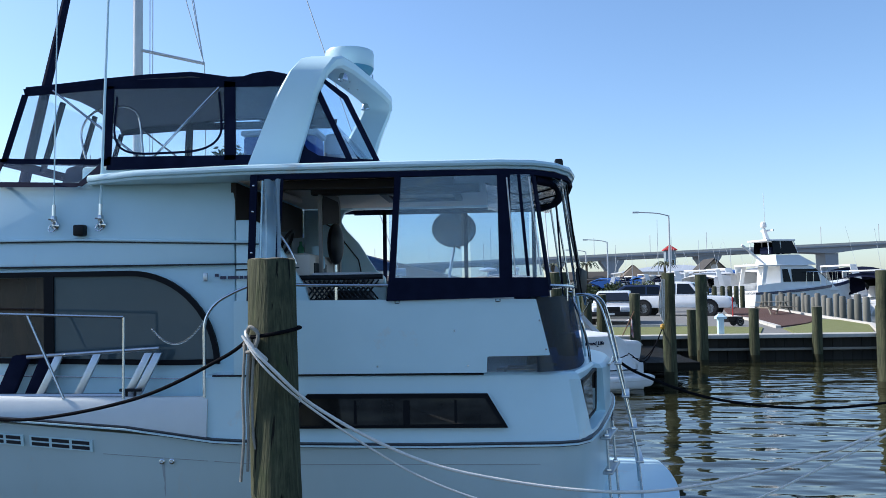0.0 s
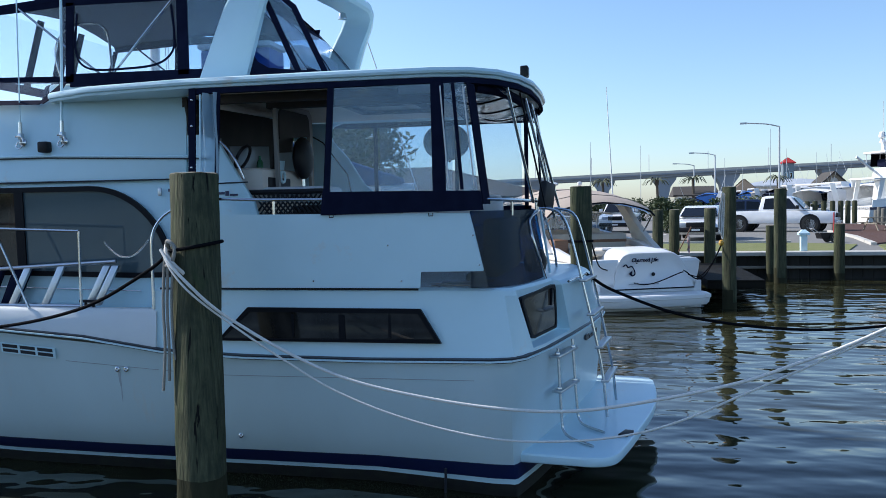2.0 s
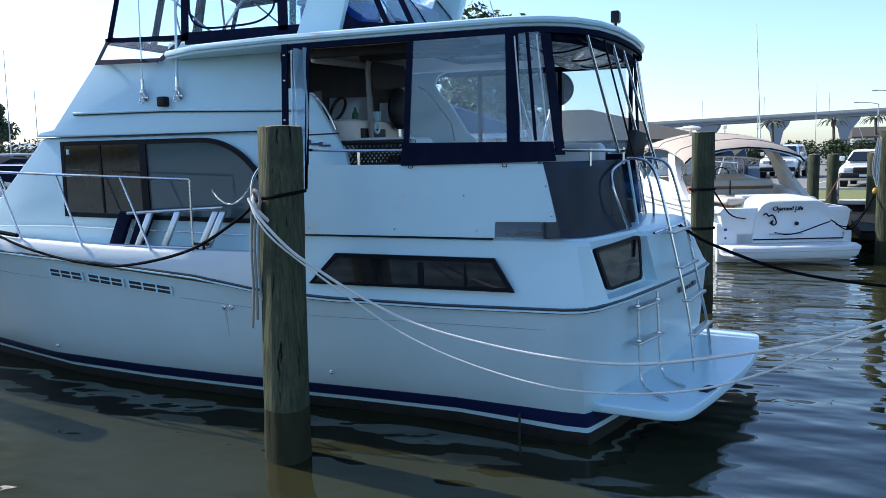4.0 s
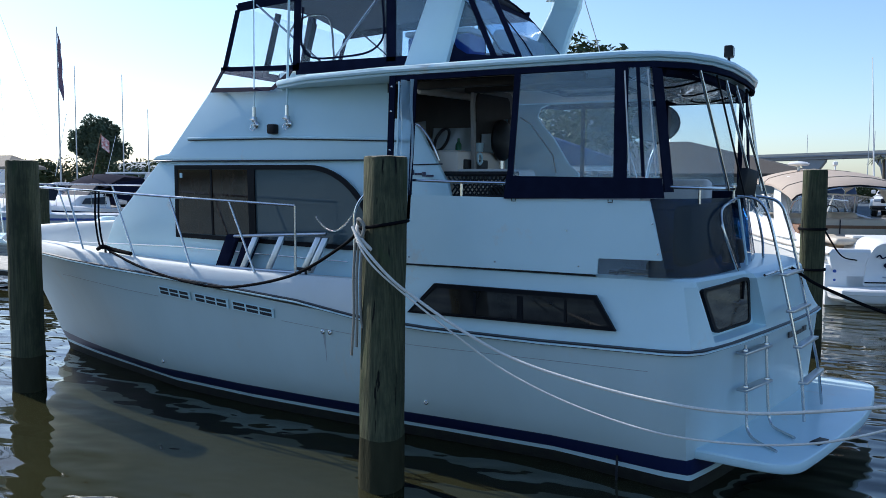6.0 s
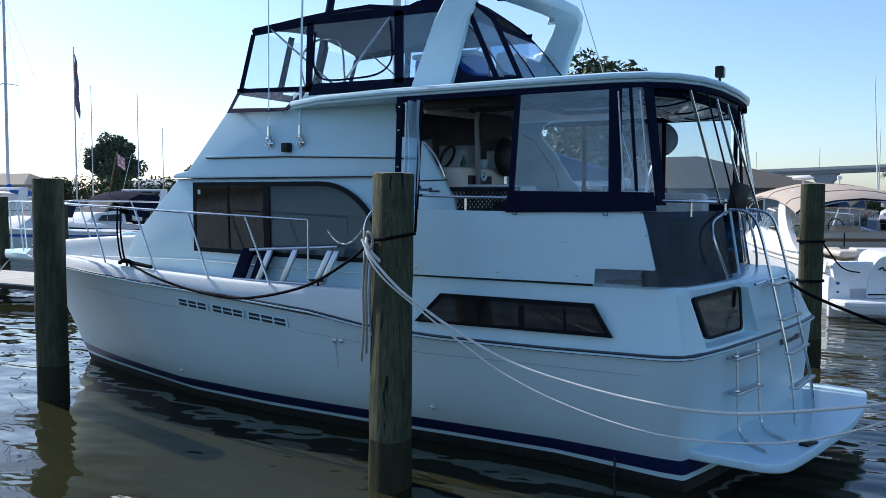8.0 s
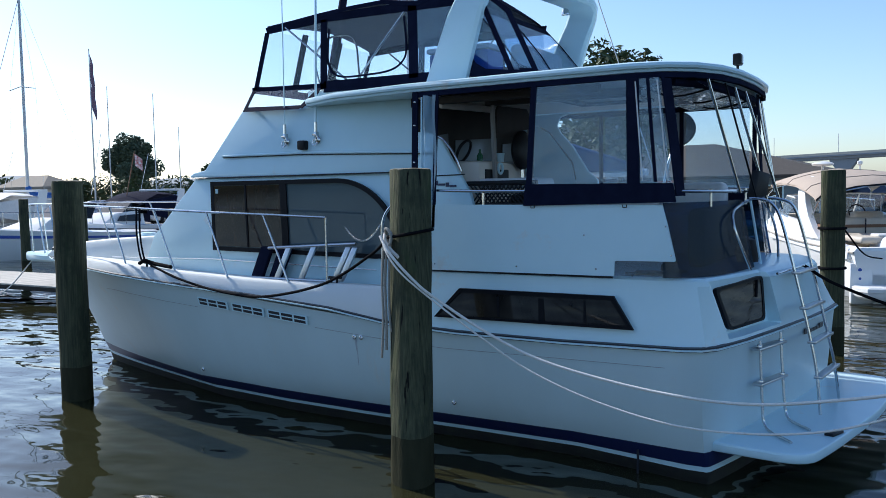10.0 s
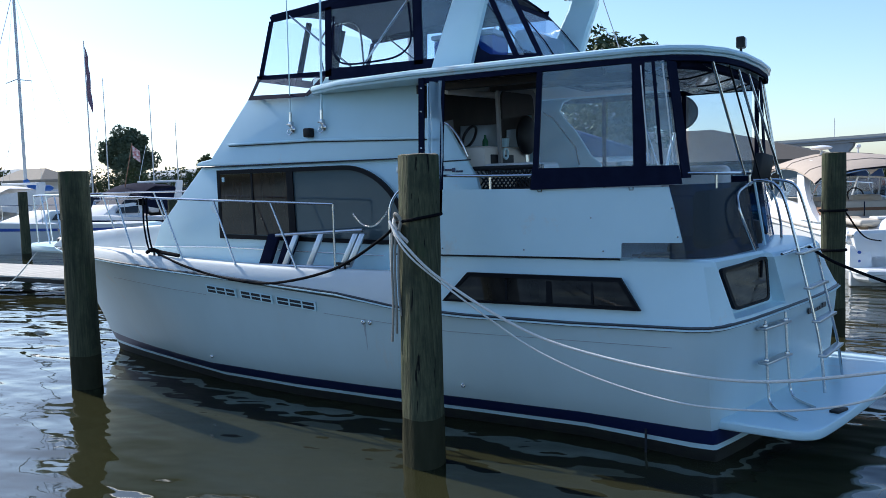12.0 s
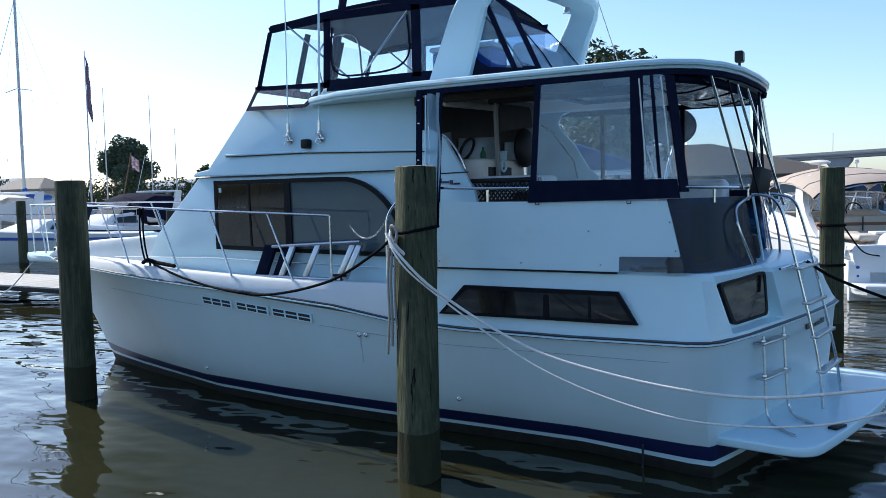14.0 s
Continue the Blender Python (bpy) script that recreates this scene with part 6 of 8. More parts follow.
# hung line on the pile
coil = thing("hung_rope", (3.08, 10.38, 2.3), "pale rope and yellow float hung on the pile", "rope", "mooring lines")
for k in range(4):
    part("loop", tube(smooth_path([(2.94 - 0.01 * k, 10.24, 2.45), (2.90 - 0.022 * k, 10.2, 2.0), (2.89 - 0.02 * k, 10.2, 1.6 + 0.05 * k), (2.92 - 0.015 * k, 10.2, 1.5 + 0.06 * k), (2.94 - 0.01 * k, 10.2, 1.9), (2.96, 10.22, 2.44)], 4), 0.010, 6), ROPE_GREY if k % 2 else ROPE_WHITE, coil)
part("float", lathe([(0.01, 1.34), (0.04, 1.36), (0.055, 1.40), (0.04, 1.45), (0.01, 1.47)], 12, (2.88, 10.15, 0)), surface("yellow_float", (0.55, 0.30, 0.03), 0.5), coil, "yellow float")
part("tail", tube(smooth_path([(2.9, 10.2, 1.4), (2.7, 10.1, 1.0), (2.45, 10.1, 0.72), (2.2, 10.05, 0.75)], 4), 0.012, 6), ROPE_DARK, coil)
line("mooring_line", [(2.1, 9.95, 0.85), (2.5, 10.1, 0.68), (3.0, 10.4, 1.5)], 0.012, ROPE_DARK, "dark stern line from the cruiser to the pile")
line("mooring_line", [(0.55, 9.95, 0.82), (1.3, 9.9, 0.55), (2.1, 9.95, 0.82)], 0.012, ROPE_DARK, "dark line across the cruiser's stern")
line("mooring_line", [(0.36, 4.1, 1.7), (0.42, 7.0, 1.15), (0.55, 9.9, 0.85)], 0.012, ROPE_DARK, "dark line from the pile to the cruiser")
for z in (1.72, 1.18):
    solo("rope_band", tube([(0.21 + 0.168 * math.cos(a), 4.1 + 0.168 * math.sin(a), z) for a in [2 * math.pi * k / 20 for k in range(20)]], 0.02, 6, None, True), ROPE_DARK, "dark rope wound round the pile", "rope", "mooring lines", smooth=60)


# ---- boats ----
def boat_hull(L, B, free_bow, free_stern, flare=0.8, n=12):
    """Rings of a hull that lies along +y with its stern at 0; returns the outline function too."""
    def half(t):
        return B / 2 * (1 - max(0.0, (t - 0.45) / 0.55) ** 2.3) * (0.93 + 0.07 * min(1, t / 0.3))

    def row(t, k, z):
        y = L * t * (1 - 0.10 * (1 - k) * t)
        return half(t) * (flare + (1 - flare) * k), y, z
    sections = []
    for z_k, k in ((-0.25, 0.0), (0.0, 0.35), (0.35, 0.75), (0.8, 0.95), (1.0, 1.0)):
        port, star = [], []
        for i in range(n + 1):
            t = i / n
            top = free_stern + (free_bow - free_stern) * t ** 1.6
            z = top * z_k if z_k > 0 else z_k
            v, y, z = row(t, k, z)
            v = max(v * (0.75 + 0.25 * k), 0.0)
            port.append((-v, y, z))
            star.append((v, y, z))
        sections.append(port + star[:-1][::-1])
    return sections, half


def rail_set(ob, L, B, z0, z1, t0, t1, n, half, r=0.014):
    for s in (-1, 1):
        top = [(s * half(t0 + (t1 - t0) * i / n) * 0.94, L * (t0 + (t1 - t0) * i / n), z1 + 0.1 * i / n) for i in range(n + 1)]
        rail = lpart("bow_rail", tube(smooth_path(top, 3), r, 6), STEEL, ob)
        for x, y, z in top:
            lpart("stanchion", tube([(x, y, z0), (x, y, z)], r * 0.8, 6), STEEL, rail)


# the express cruiser moored bow to the quay
ang = 25
m = pose(1.28, 10.0, 0, 0, 0, ang)
cru = placed("express_cruiser", m, "white express cruiser with a beige canvas top, moored stern out", "boat")
L, B = 9.4, 2.86
secs, half = boat_hull(L, B, 1.40, 1.02)
lpart("hull", loft(secs, True, False), BOAT_WHITE, cru, "white fibreglass hull", 45)
lpart("rub_rail", tube([(x * 1.01, y, z * 0.97) for x, y, z in secs[-1]], 0.022, 6), surface("taupe_rubrail", (0.40, 0.36, 0.31), 0.5), cru, "taupe rub rail under the deck edge")
lpart("hull_line", tube([(x * 1.006, y, z * 1.0) for x, y, z in secs[2][:12]], 0.010, 5), MESH_GREY, cru, "thin dark line along the hull")
lpart("deck", loft([secs[-1], [(x * 0.95, y * 0.98 + 0.03, z + 0.06) for x, y, z in secs[-1]], [(x * 0.86, y * 0.96 + 0.1, z + 0.07) for x, y, z in secs[-1]]], True, False), BOAT_WHITE, cru, "white deck", 40)
lpart("foredeck", loft([[(x * 1.02, y + 1.0, z + 0.1) for x, y, z in ((-1.25, 4.2, 1.05), (-1.05, 5.4, 1.15), (-0.65, 6.8, 1.22), (0, 8.0, 1.28), (0.65, 6.8, 1.22), (1.05, 5.4, 1.15), (1.25, 4.2, 1.05))],
                        [(x * 0.9, y + 1.0, z + 0.1) for x, y, z in ((-1.2, 4.2, 1.5), (-0.9, 5.4, 1.45), (-0.5, 6.6, 1.38), (0, 7.4, 1.36), (0.5, 6.6, 1.38), (0.9, 5.4, 1.45), (1.2, 4.2, 1.5))]], True, True), BOAT_WHITE, cru, "raised white foredeck", 40)
lpart("cockpit_sole", box(-1.2, 1.2, 0.3, 5.2, 0.55, 0.62), BEIGE_SEAT, cru)
for s in (-1, 1):
    aft = 0.0 if s < 0 else 1.0
    lpart("coaming", plate([(s * 1.42, 0.15, 0.85 - 0.15 * aft), (s * 1.46, 5.2, 1.0), (s * 1.30, 5.3, 1.62), (s * 1.26, 3.9, 1.50), (s * 1.28, 2.4, 1.34), (s * 1.32, 1.2 + 0.2 * aft, 1.16 - 0.12 * aft), (s * 1.36, 0.25, 1.06 - 0.33 * aft)], (-s * 0.16, 0, 0), None, 0.03), BOAT_WHITE, cru, "white cockpit side")
    if s > 0:
        continue
    lpart("quarter", loft([[(s * 0.98, 0.0, 0.3), (s * 1.40, 0.0, 0.3), (s * 1.40, 0.5, 0.3), (s * 0.98, 0.5, 0.3)], [(s * 1.0, -0.02, 0.62), (s * 1.40, -0.02, 0.62), (s * 1.40, 0.5, 0.62), (s * 1.0, 0.5, 0.62)], [(s * 1.06, 0.04, 0.78), (s * 1.37, 0.06, 0.78), (s * 1.37, 0.5, 0.82), (s * 1.06, 0.5, 0.82)]], True, True), BOAT_WHITE, cru, "white stern quarter beside the transom box", 30)
    for z in (0.50, 0.66):
        lpart("fitting", lathe([(0.035, -0.01), (0.035, -0.03), (0.015, -0.035)], 10, (s * 1.22, 0.02, z), None, "y"), BLUE_PLASTIC, cru)
# engine hatch with its rounded top, swim platform
prof = rounded([(-0.70, 0.38, 0), (1.24, 0.38, 0), (1.10, 0.80, 0), (0.80, 1.24, 0), (-0.48, 1.24, 0), (-0.66, 0.86, 0)], [0.05, 0.05, 0.25, 0.25, 0.25, 0.18], 5)
hatch = lpart("transom_box", loft([[(p.x * k, y, 0.42 + (p.y - 0.42) * h) for p in prof] for y, k, h in ((-0.01, 0.95, 0.93), (-0.02, 0.975, 0.96), (0.01, 0.99, 0.985), (0.07, 1.0, 1.0), (0.35, 1.0, 1.04), (1.1, 0.98, 1.07), (1.3, 0.92, 1.04))], True, True), BOAT_WHITE, cru, "white rounded engine hatch at the stern", 40)
for x, z, r in ((-0.30, 0.78, 0.03), (0.22, 0.76, 0.04), (-0.16, 1.0, 0.015), (0.18, 1.0, 0.015)):
    lpart("fitting", lathe([(r, -0.03), (r, -0.045), (r * 0.4, -0.05)], 10, (x, 0, z), None, "y"), BLACK_PLASTIC, hatch)
lpart("trim_line", tube([(-0.66, -0.025, 0.45), (1.18, -0.025, 0.45)], 0.014, 6), BLACK_FRAME, hatch, "dark line under the hatch")
lpart("emblem", tube(smooth_path([(x + 0.19, -0.045, z + 0.03) for x, z in ((-0.66, 0.91), (-0.60, 0.945), (-0.55, 0.89), (-0.47, 0.91), (-0.41, 0.82), (-0.40, 0.74), (-0.46, 0.71), (-0.50, 0.76), (-0.46, 0.80))], 4), 0.014, 6), CANVAS, hatch, "dark curled emblem")
cur = bpy.data.curves.new("name_text", "FONT")
cur.body = "Charmed Life"
cur.size, cur.extrude, cur.align_x, cur.offset, cur.shear = 0.112, 0.004, "CENTER", 0.003, 0.2
tmp = bpy.data.objects.new("tmp", cur)
scene.collection.objects.link(tmp)
bpy.context.view_layer.update()
mesh = bpy.data.meshes.new_from_object(tmp.evaluated_get(bpy.context.evaluated_depsgraph_get()))
bpy.data.objects.remove(tmp)
mesh.materials.clear()
mesh.materials.append(CANVAS)
ob = new("lettering", mesh)
ob.parent = hatch
ob.matrix_local = pose(0.02, -0.05, 1.03, 85, 0, 0)
ob["label"] = "dark boat name lettering"
for x0, x1 in ((-0.34, -0.12), (-0.08, 0.18), (0.22, 0.34)):
    lpart("home_port", box(x0, x1, -0.045, -0.03, 0.545, 0.57), surface("pale_grey_lettering", (0.45, 0.46, 0.48), 0.6), hatch, "small unreadable grey lettering as a bar")
plat = [(-1.36, 0.1), (-1.40, -0.25), (-1.28, -0.54), (-0.9, -0.66), (0, -0.70), (0.9, -0.66), (1.28, -0.54), (1.38, -0.25), (1.34, 0.1)]
lpart("swim_platform", loft([[(x * k, y * k, z) for x, y in plat] for k, z in ((0.93, 0.13), (0.97, 0.18), (0.985, 0.27), (1.0, 0.28), (1.0, 0.345), (0.97, 0.37))], True, True), BOAT_WHITE, cru, "white swim platform with a double edge", 30)
lpart("transom", box(-1.38, 1.38, 0.0, 0.12, 0.0, 0.60, 0.03), BOAT_WHITE, cru)
for k in range(2):
    lpart("step", box(-1.05, -0.80, 0.1 + 0.45 * k, 0.6 + 0.45 * k, 0.37, 0.52 + 0.16 * k, 0.02), BEIGE_SEAT, cru, "beige walk-through step")
lpart("sun_pad", box(-0.9, 1.05, 0.8, 2.3, 1.10, 1.24, 0.06, None, 3), BEIGE_SEAT, cru, "beige sun pad")
lpart("cushion", box(-0.55, 0.05, 0.85, 1.25, 1.24, 1.29, 0.02), VINYL_SEAT, cru, "white folded towel on the sun pad")
bench = lpart("bench", box(-1.1, 0.95, 2.7, 3.05, 0.95, 1.56, 0.07, None, 3), BEIGE_SEAT, cru, "beige cockpit bench with a brown stripe")
lpart("bench_stripe", box(-1.08, 0.93, 2.685, 2.70, 1.34, 1.41), TEAK, bench, "brown stripe")
lpart("bench_seam", box(-0.09, -0.07, 2.68, 2.70, 1.0, 1.54), MESH_GREY, bench)
lpart("helm_seat", box(0.2, 0.85, 4.0, 4.4, 0.62, 1.65, 0.07, None, 3), BEIGE_SEAT, cru, "beige helm seat")
lpart("locker", box(-1.25, -0.9, 1.9, 2.6, 0.62, 1.45, 0.03), TEAK, cru, "brown cockpit locker")
lpart("dash", box(-1.15, 1.15, 4.9, 5.35, 0.9, 1.6, 0.05), BEIGE_SEAT, cru)
SCREEN = [[(-1.28, 4.3, 1.50), (-1.25, 5.2, 1.58), (-0.9, 6.0, 1.6), (0, 6.3, 1.6), (0.9, 6.0, 1.6), (1.25, 5.2, 1.58), (1.28, 4.3, 1.50)],
          [(-1.18, 4.0, 2.0), (-1.12, 4.8, 2.05), (-0.78, 5.3, 2.07), (0, 5.5, 2.07), (0.78, 5.3, 2.07), (1.12, 4.8, 2.05), (1.18, 4.0, 2.0)]]
ob = lpart("windscreen", loft(SCREEN, False, False), VINYL_BLUE, cru, "curved windscreen", 40)
ob.visible_shadow = False
lpart("windscreen_frame", tube(SCREEN[1], 0.022, 6), BOAT_WHITE, cru)
for i in (1, 2, 4, 5):
    lpart("windscreen_post", tube([SCREEN[0][i], SCREEN[1][i]], 0.02, 6), STEEL_GREY, cru)
lpart("steering_wheel", tube([(0.5 + 0.19 * math.cos(a), 4.72 + 0.05 * math.sin(a), 1.62 + 0.18 * math.sin(a)) for a in [2 * math.pi * k / 20 for k in range(20)]], 0.016, 6, None, True), BLACK_PLASTIC, cru, "dark steering wheel")
# swept arch with broad moulded legs
for s in (-1, 1):
    rows = []
    for y0, y1, z, v in ((1.75, 3.0, 1.16, 1.40), (2.15, 3.05, 1.36, 1.39), (2.55, 3.20, 1.62, 1.36), (2.90, 3.42, 1.92, 1.31), (3.15, 3.62, 2.18, 1.24), (3.32, 3.80, 2.36, 1.12), (3.40, 3.88, 2.44, 0.95)):
        rows.append([(s * v, y0, z), (s * (v + 0.02), (y0 + y1) / 2, z), (s * v, y1, z), (s * (v - 0.13), y1 - 0.03, z), (s * (v - 0.15), (y0 + y1) / 2, z), (s * (v - 0.13), y0 + 0.03, z)])
    # starboard leg: shade on its inner face put in as a cream colour
    leg = lpart("arch_leg", loft(rows, True, True), BOAT_WHITE if s < 0 else surface("shaded_arch_cream", (0.66, 0.62, 0.54), 0.4, scale=4), cru, "broad swept radar arch leg", 40)
    lpart("speaker", lathe([(0.07, -0.02), (0.075, 0.0), (0.03, 0.01)], 14, (s * 1.20, 3.25, 1.98), None, "x"), MESH_GREY, leg, "small round speaker grille")
lpart("arch_top", box(-1.0, 1.0, 3.40, 3.90, 2.40, 2.50, 0.03), BOAT_WHITE, cru, "white radar arch top")
rows = []
for y, z in ((1.95, 2.30), (2.1, 2.38), (2.6, 2.50), (3.3, 2.62), (3.9, 2.66), (4.6, 2.68), (5.3, 2.62), (5.9, 2.46)):
    rows.append([(x * 1.36, y + 0.12 * abs(x), z - 0.26 * x * x * (1.0 if abs(x) < 0.95 else 1.25) - 0.012 * math.sin(5 * y) * (1 - abs(x))) for x in (-1, -0.92, -0.7, -0.4, 0, 0.4, 0.7, 0.92, 1)])
top_c = lpart("canvas_top", loft(rows + [[(x, y, z - 0.03) for x, y, z in r] for r in rows[::-1]], False, False), BEIGE_CANVAS, cru, "beige canvas top on bent bows", 50)
for r in (rows[2], rows[4], rows[6]):
    lpart("seam", tube([(x, y, z + 0.004) for x, y, z in r], 0.012, 5), surface("canvas_seam", (0.33, 0.27, 0.21), 0.9, scale=20), top_c, "sewn seam")
lpart("edge", tube([(x, y - 0.01, z - 0.01) for x, y, z in rows[0]], 0.022, 6), BLACK_FRAME, top_c, "dark edge of the canvas")
for y, z, dy in ((1.97, 2.28, 0.9), (5.7, 2.46, -0.5)):
    lpart("canvas_bow", tube(smooth_path([(-1.28, y + dy, 1.25), (-1.30, y + 0.25, 1.85), (-1.24, y + 0.10, z - 0.30), (-0.9, y + 0.02, z - 0.14), (0, y, z), (0.9, y + 0.02, z - 0.14), (1.24, y + 0.10, z - 0.30), (1.30, y + 0.25, 1.85), (1.28, y + dy, 1.25)], 4), 0.018, 6), STEEL, cru, "bent stainless canvas bow")
dome = lpart("radar", lathe([(0.03, 2.62), (0.03, 2.74), (0.22, 2.76), (0.25, 2.80), (0.18, 2.84), (0.02, 2.86)], 18, (-0.5, 4.2, 0)), BOAT_WHITE, cru, "small white radar on a stalk")
lpart("antenna", tube([(1.0, 3.6, 2.40), (0.8, 3.5, 5.2)], [0.02, 0.008], 6), BOAT_WHITE, cru, "tall white whip antenna")
lpart("horn", lathe([(0.02, 2.6), (0.02, 2.74), (0.06, 2.78), (0.06, 2.84), (0.02, 2.86)], 10, (0.35, 4.2, 0)), BOAT_WHITE, cru)
rail_set(cru, L, B, 1.25, 1.9, 0.60, 0.97, 5, half)
flag = thing("stern_flag", (2.0, 10.4, 1.2), "small striped flag furled on a slanted staff", "flag")
part("staff", tube([(2.02, 10.2, 1.22), (2.28, 10.15, 1.75)], 0.012, 6), TEAK, flag)
rows = [[(2.20 + 0.016 * k + 0.012 * math.sin(3 * j), 10.15 + 0.02 * math.cos(2 * k + j), 1.62 - 0.09 * j - 0.03 * k) for k in range(4)] for j in range(5)]
part("cloth", loft(rows, False, False), surface("furled_flag", (0.30, 0.09, 0.10), 0.8, second=(0.5, 0.47, 0.45), scale=14, amount=1.0), flag, "red and pale cloth")


def motor_boat(at, turn, L, B, label, canvas, group, seed, cabin=True, top=True, sunk=0.0):
    """A moored pleasure boat: hull, deck, cabin with windows, windscreen, canvas top, bow rail."""
    rnd = random.Random(seed)
    ob = placed("pleasure_boat", pose(*at, 0, 0, turn), label, "boat", group)
    secs, half = boat_hull(L, B, 1.35 * L / 9, 0.85 * L / 9)
    k = L / 9
    lpart("hull", loft(secs, True, False), BOAT_WHITE, ob, "white hull", 45)
    lpart("deck", loft([secs[-1], [(x * 0.9, y * 0.98 + 0.04, z + 0.05) for x, y, z in secs[-1]]], True, True), BOAT_WHITE, ob, "white deck", 40)
    stripe = [[(x * 1.006, y * 1.001, z * s) for x, y, z in secs[3]] for s in (0.92, 1.04)]
    lpart("stripe", loft(stripe, True, False), canvas, ob, "coloured hull stripe", 45)
    if cabin:
        lpart("cabin", loft([[(x * B * 0.36, y * L, z * k) for x, y, z in ((-1, 0.42, 0.95), (1, 0.42, 0.95), (0.85, 0.72, 1.05), (0.3, 0.84, 1.1), (-0.3, 0.84, 1.1), (-0.85, 0.72, 1.05))],
                             [(x * B * 0.31, y * L, z * k) for x, y, z in ((-1, 0.42, 1.75), (1, 0.42, 1.75), (0.8, 0.60, 1.6), (0.3, 0.66, 1.55), (-0.3, 0.66, 1.55), (-0.8, 0.60, 1.6))]], True, True), BOAT_WHITE, ob, "white cabin", 35)
        for s in (-1, 1):
            lpart("cabin_window", plate([(s * (B * 0.36 + 0.005), 0.45 * L, 1.2 * k), (s * (B * 0.34 + 0.012), 0.62 * L, 1.25 * k), (s * (B * 0.325 + 0.012), 0.59 * L, 1.5 * k), (s * (B * 0.325 + 0.012), 0.45 * L, 1.55 * k)], (-s * 0.02, 0, 0)), SMOKED, ob, "dark cabin window")
    ob2 = lpart("windscreen", loft([[(-B * 0.36, 0.40 * L, 1.55 * k), (-B * 0.25, 0.55 * L, 1.62 * k), (B * 0.25, 0.55 * L, 1.62 * k), (B * 0.36, 0.40 * L, 1.55 * k)],
                                   [(-B * 0.33, 0.36 * L, 2.15 * k), (-B * 0.24, 0.46 * L, 2.2 * k), (B * 0.24, 0.46 * L, 2.2 * k), (B * 0.33, 0.36 * L, 2.15 * k)]], False, False), SMOKED, ob, "dark windscreen", 40)
    if top:
        rows = [[(x * B * 0.42, y * L, (z - 0.16 * x * x) * k) for x in (-1, -0.6, 0, 0.6, 1)] for y, z in ((0.08, 2.35), (0.2, 2.62), (0.34, 2.66), (0.44, 2.35), (0.47, 2.15))]
        lpart("canvas_top", loft(rows, False, False), canvas, ob, "canvas cockpit cover", 60)
        for s in (-1, 1):
            lpart("side_curtain", plate([(s * B * 0.43, 0.08 * L, 1.0 * k), (s * B * 0.41, 0.42 * L, 1.5 * k), (s * B * 0.41, 0.44 * L, 2.15 * k), (s * B * 0.42, 0.2 * L, 2.42 * k), (s * B * 0.42, 0.08 * L, 2.15 * k)], (s * 0.01, 0, 0)), canvas, ob)
        for s in (-1, 1):
            lpart("arch_leg", plate([(s * B * 0.45, 0.16 * L, 0.95 * k), (s * B * 0.45, 0.24 * L, 0.95 * k), (s * B * 0.42, 0.16 * L, 2.7 * k), (s * B * 0.42, 0.11 * L, 2.7 * k)], (-s * 0.08, 0, 0)), BOAT_WHITE, ob, "white arch leg")
        lpart("arch_top", box(-B * 0.42, B * 0.42, 0.11 * L, 0.165 * L, 2.65 * k, 2.76 * k, 0.03), BOAT_WHITE, ob)
    rail_set(ob, L, B, 1.0 * k, 1.85 * k, 0.5, 0.97, 5, half, 0.016)
    lpart("antenna", tube([(B * 0.3, 0.2 * L, 2.6 * k), (B * 0.3, 0.12 * L, (4.5 + rnd.random()) * k)], 0.012, 5), BOAT_WHITE, ob, "whip antenna")
    return ob


G = "boats moored across the basin"
motor_boat((-32.9, 22.6, 0), 188, 8.8, 3.0, "white express boat with a navy canvas cover and arch", CANVAS, G, 1)
motor_boat((-29.9, 17.4, 0), 185, 8.5, 2.8, "white open motor boat with blue trim", BLUE_PLASTIC, G, 2, True, False)
motor_boat((-37.2, 18.0, 0), 187, 9.0, 2.9, "white motor boat with a pale canvas top", VINYL_SEAT, G, 3)
motor_boat((-22.5, 24.3, 0), 188, 8.0, 2.7, "white motor boat with a blue canvas top", BLUE_TARP, G, 4)
motor_boat((-41.0, 17.6, 0), 185, 8.5, 2.8, "white motor boat with a dark canvas top", CANVAS, G, 5)
motor_boat((-18.5, 24.0, 0), 184, 7.0, 2.5, "small white cuddy boat moored at the dock", CANVAS, G, 6, True, False)
motor_boat((-28.6, 26.2, 0), 184, 7.5, 2.6, "white open motor boat with dark trim", CANVAS, G, 7, True, False)


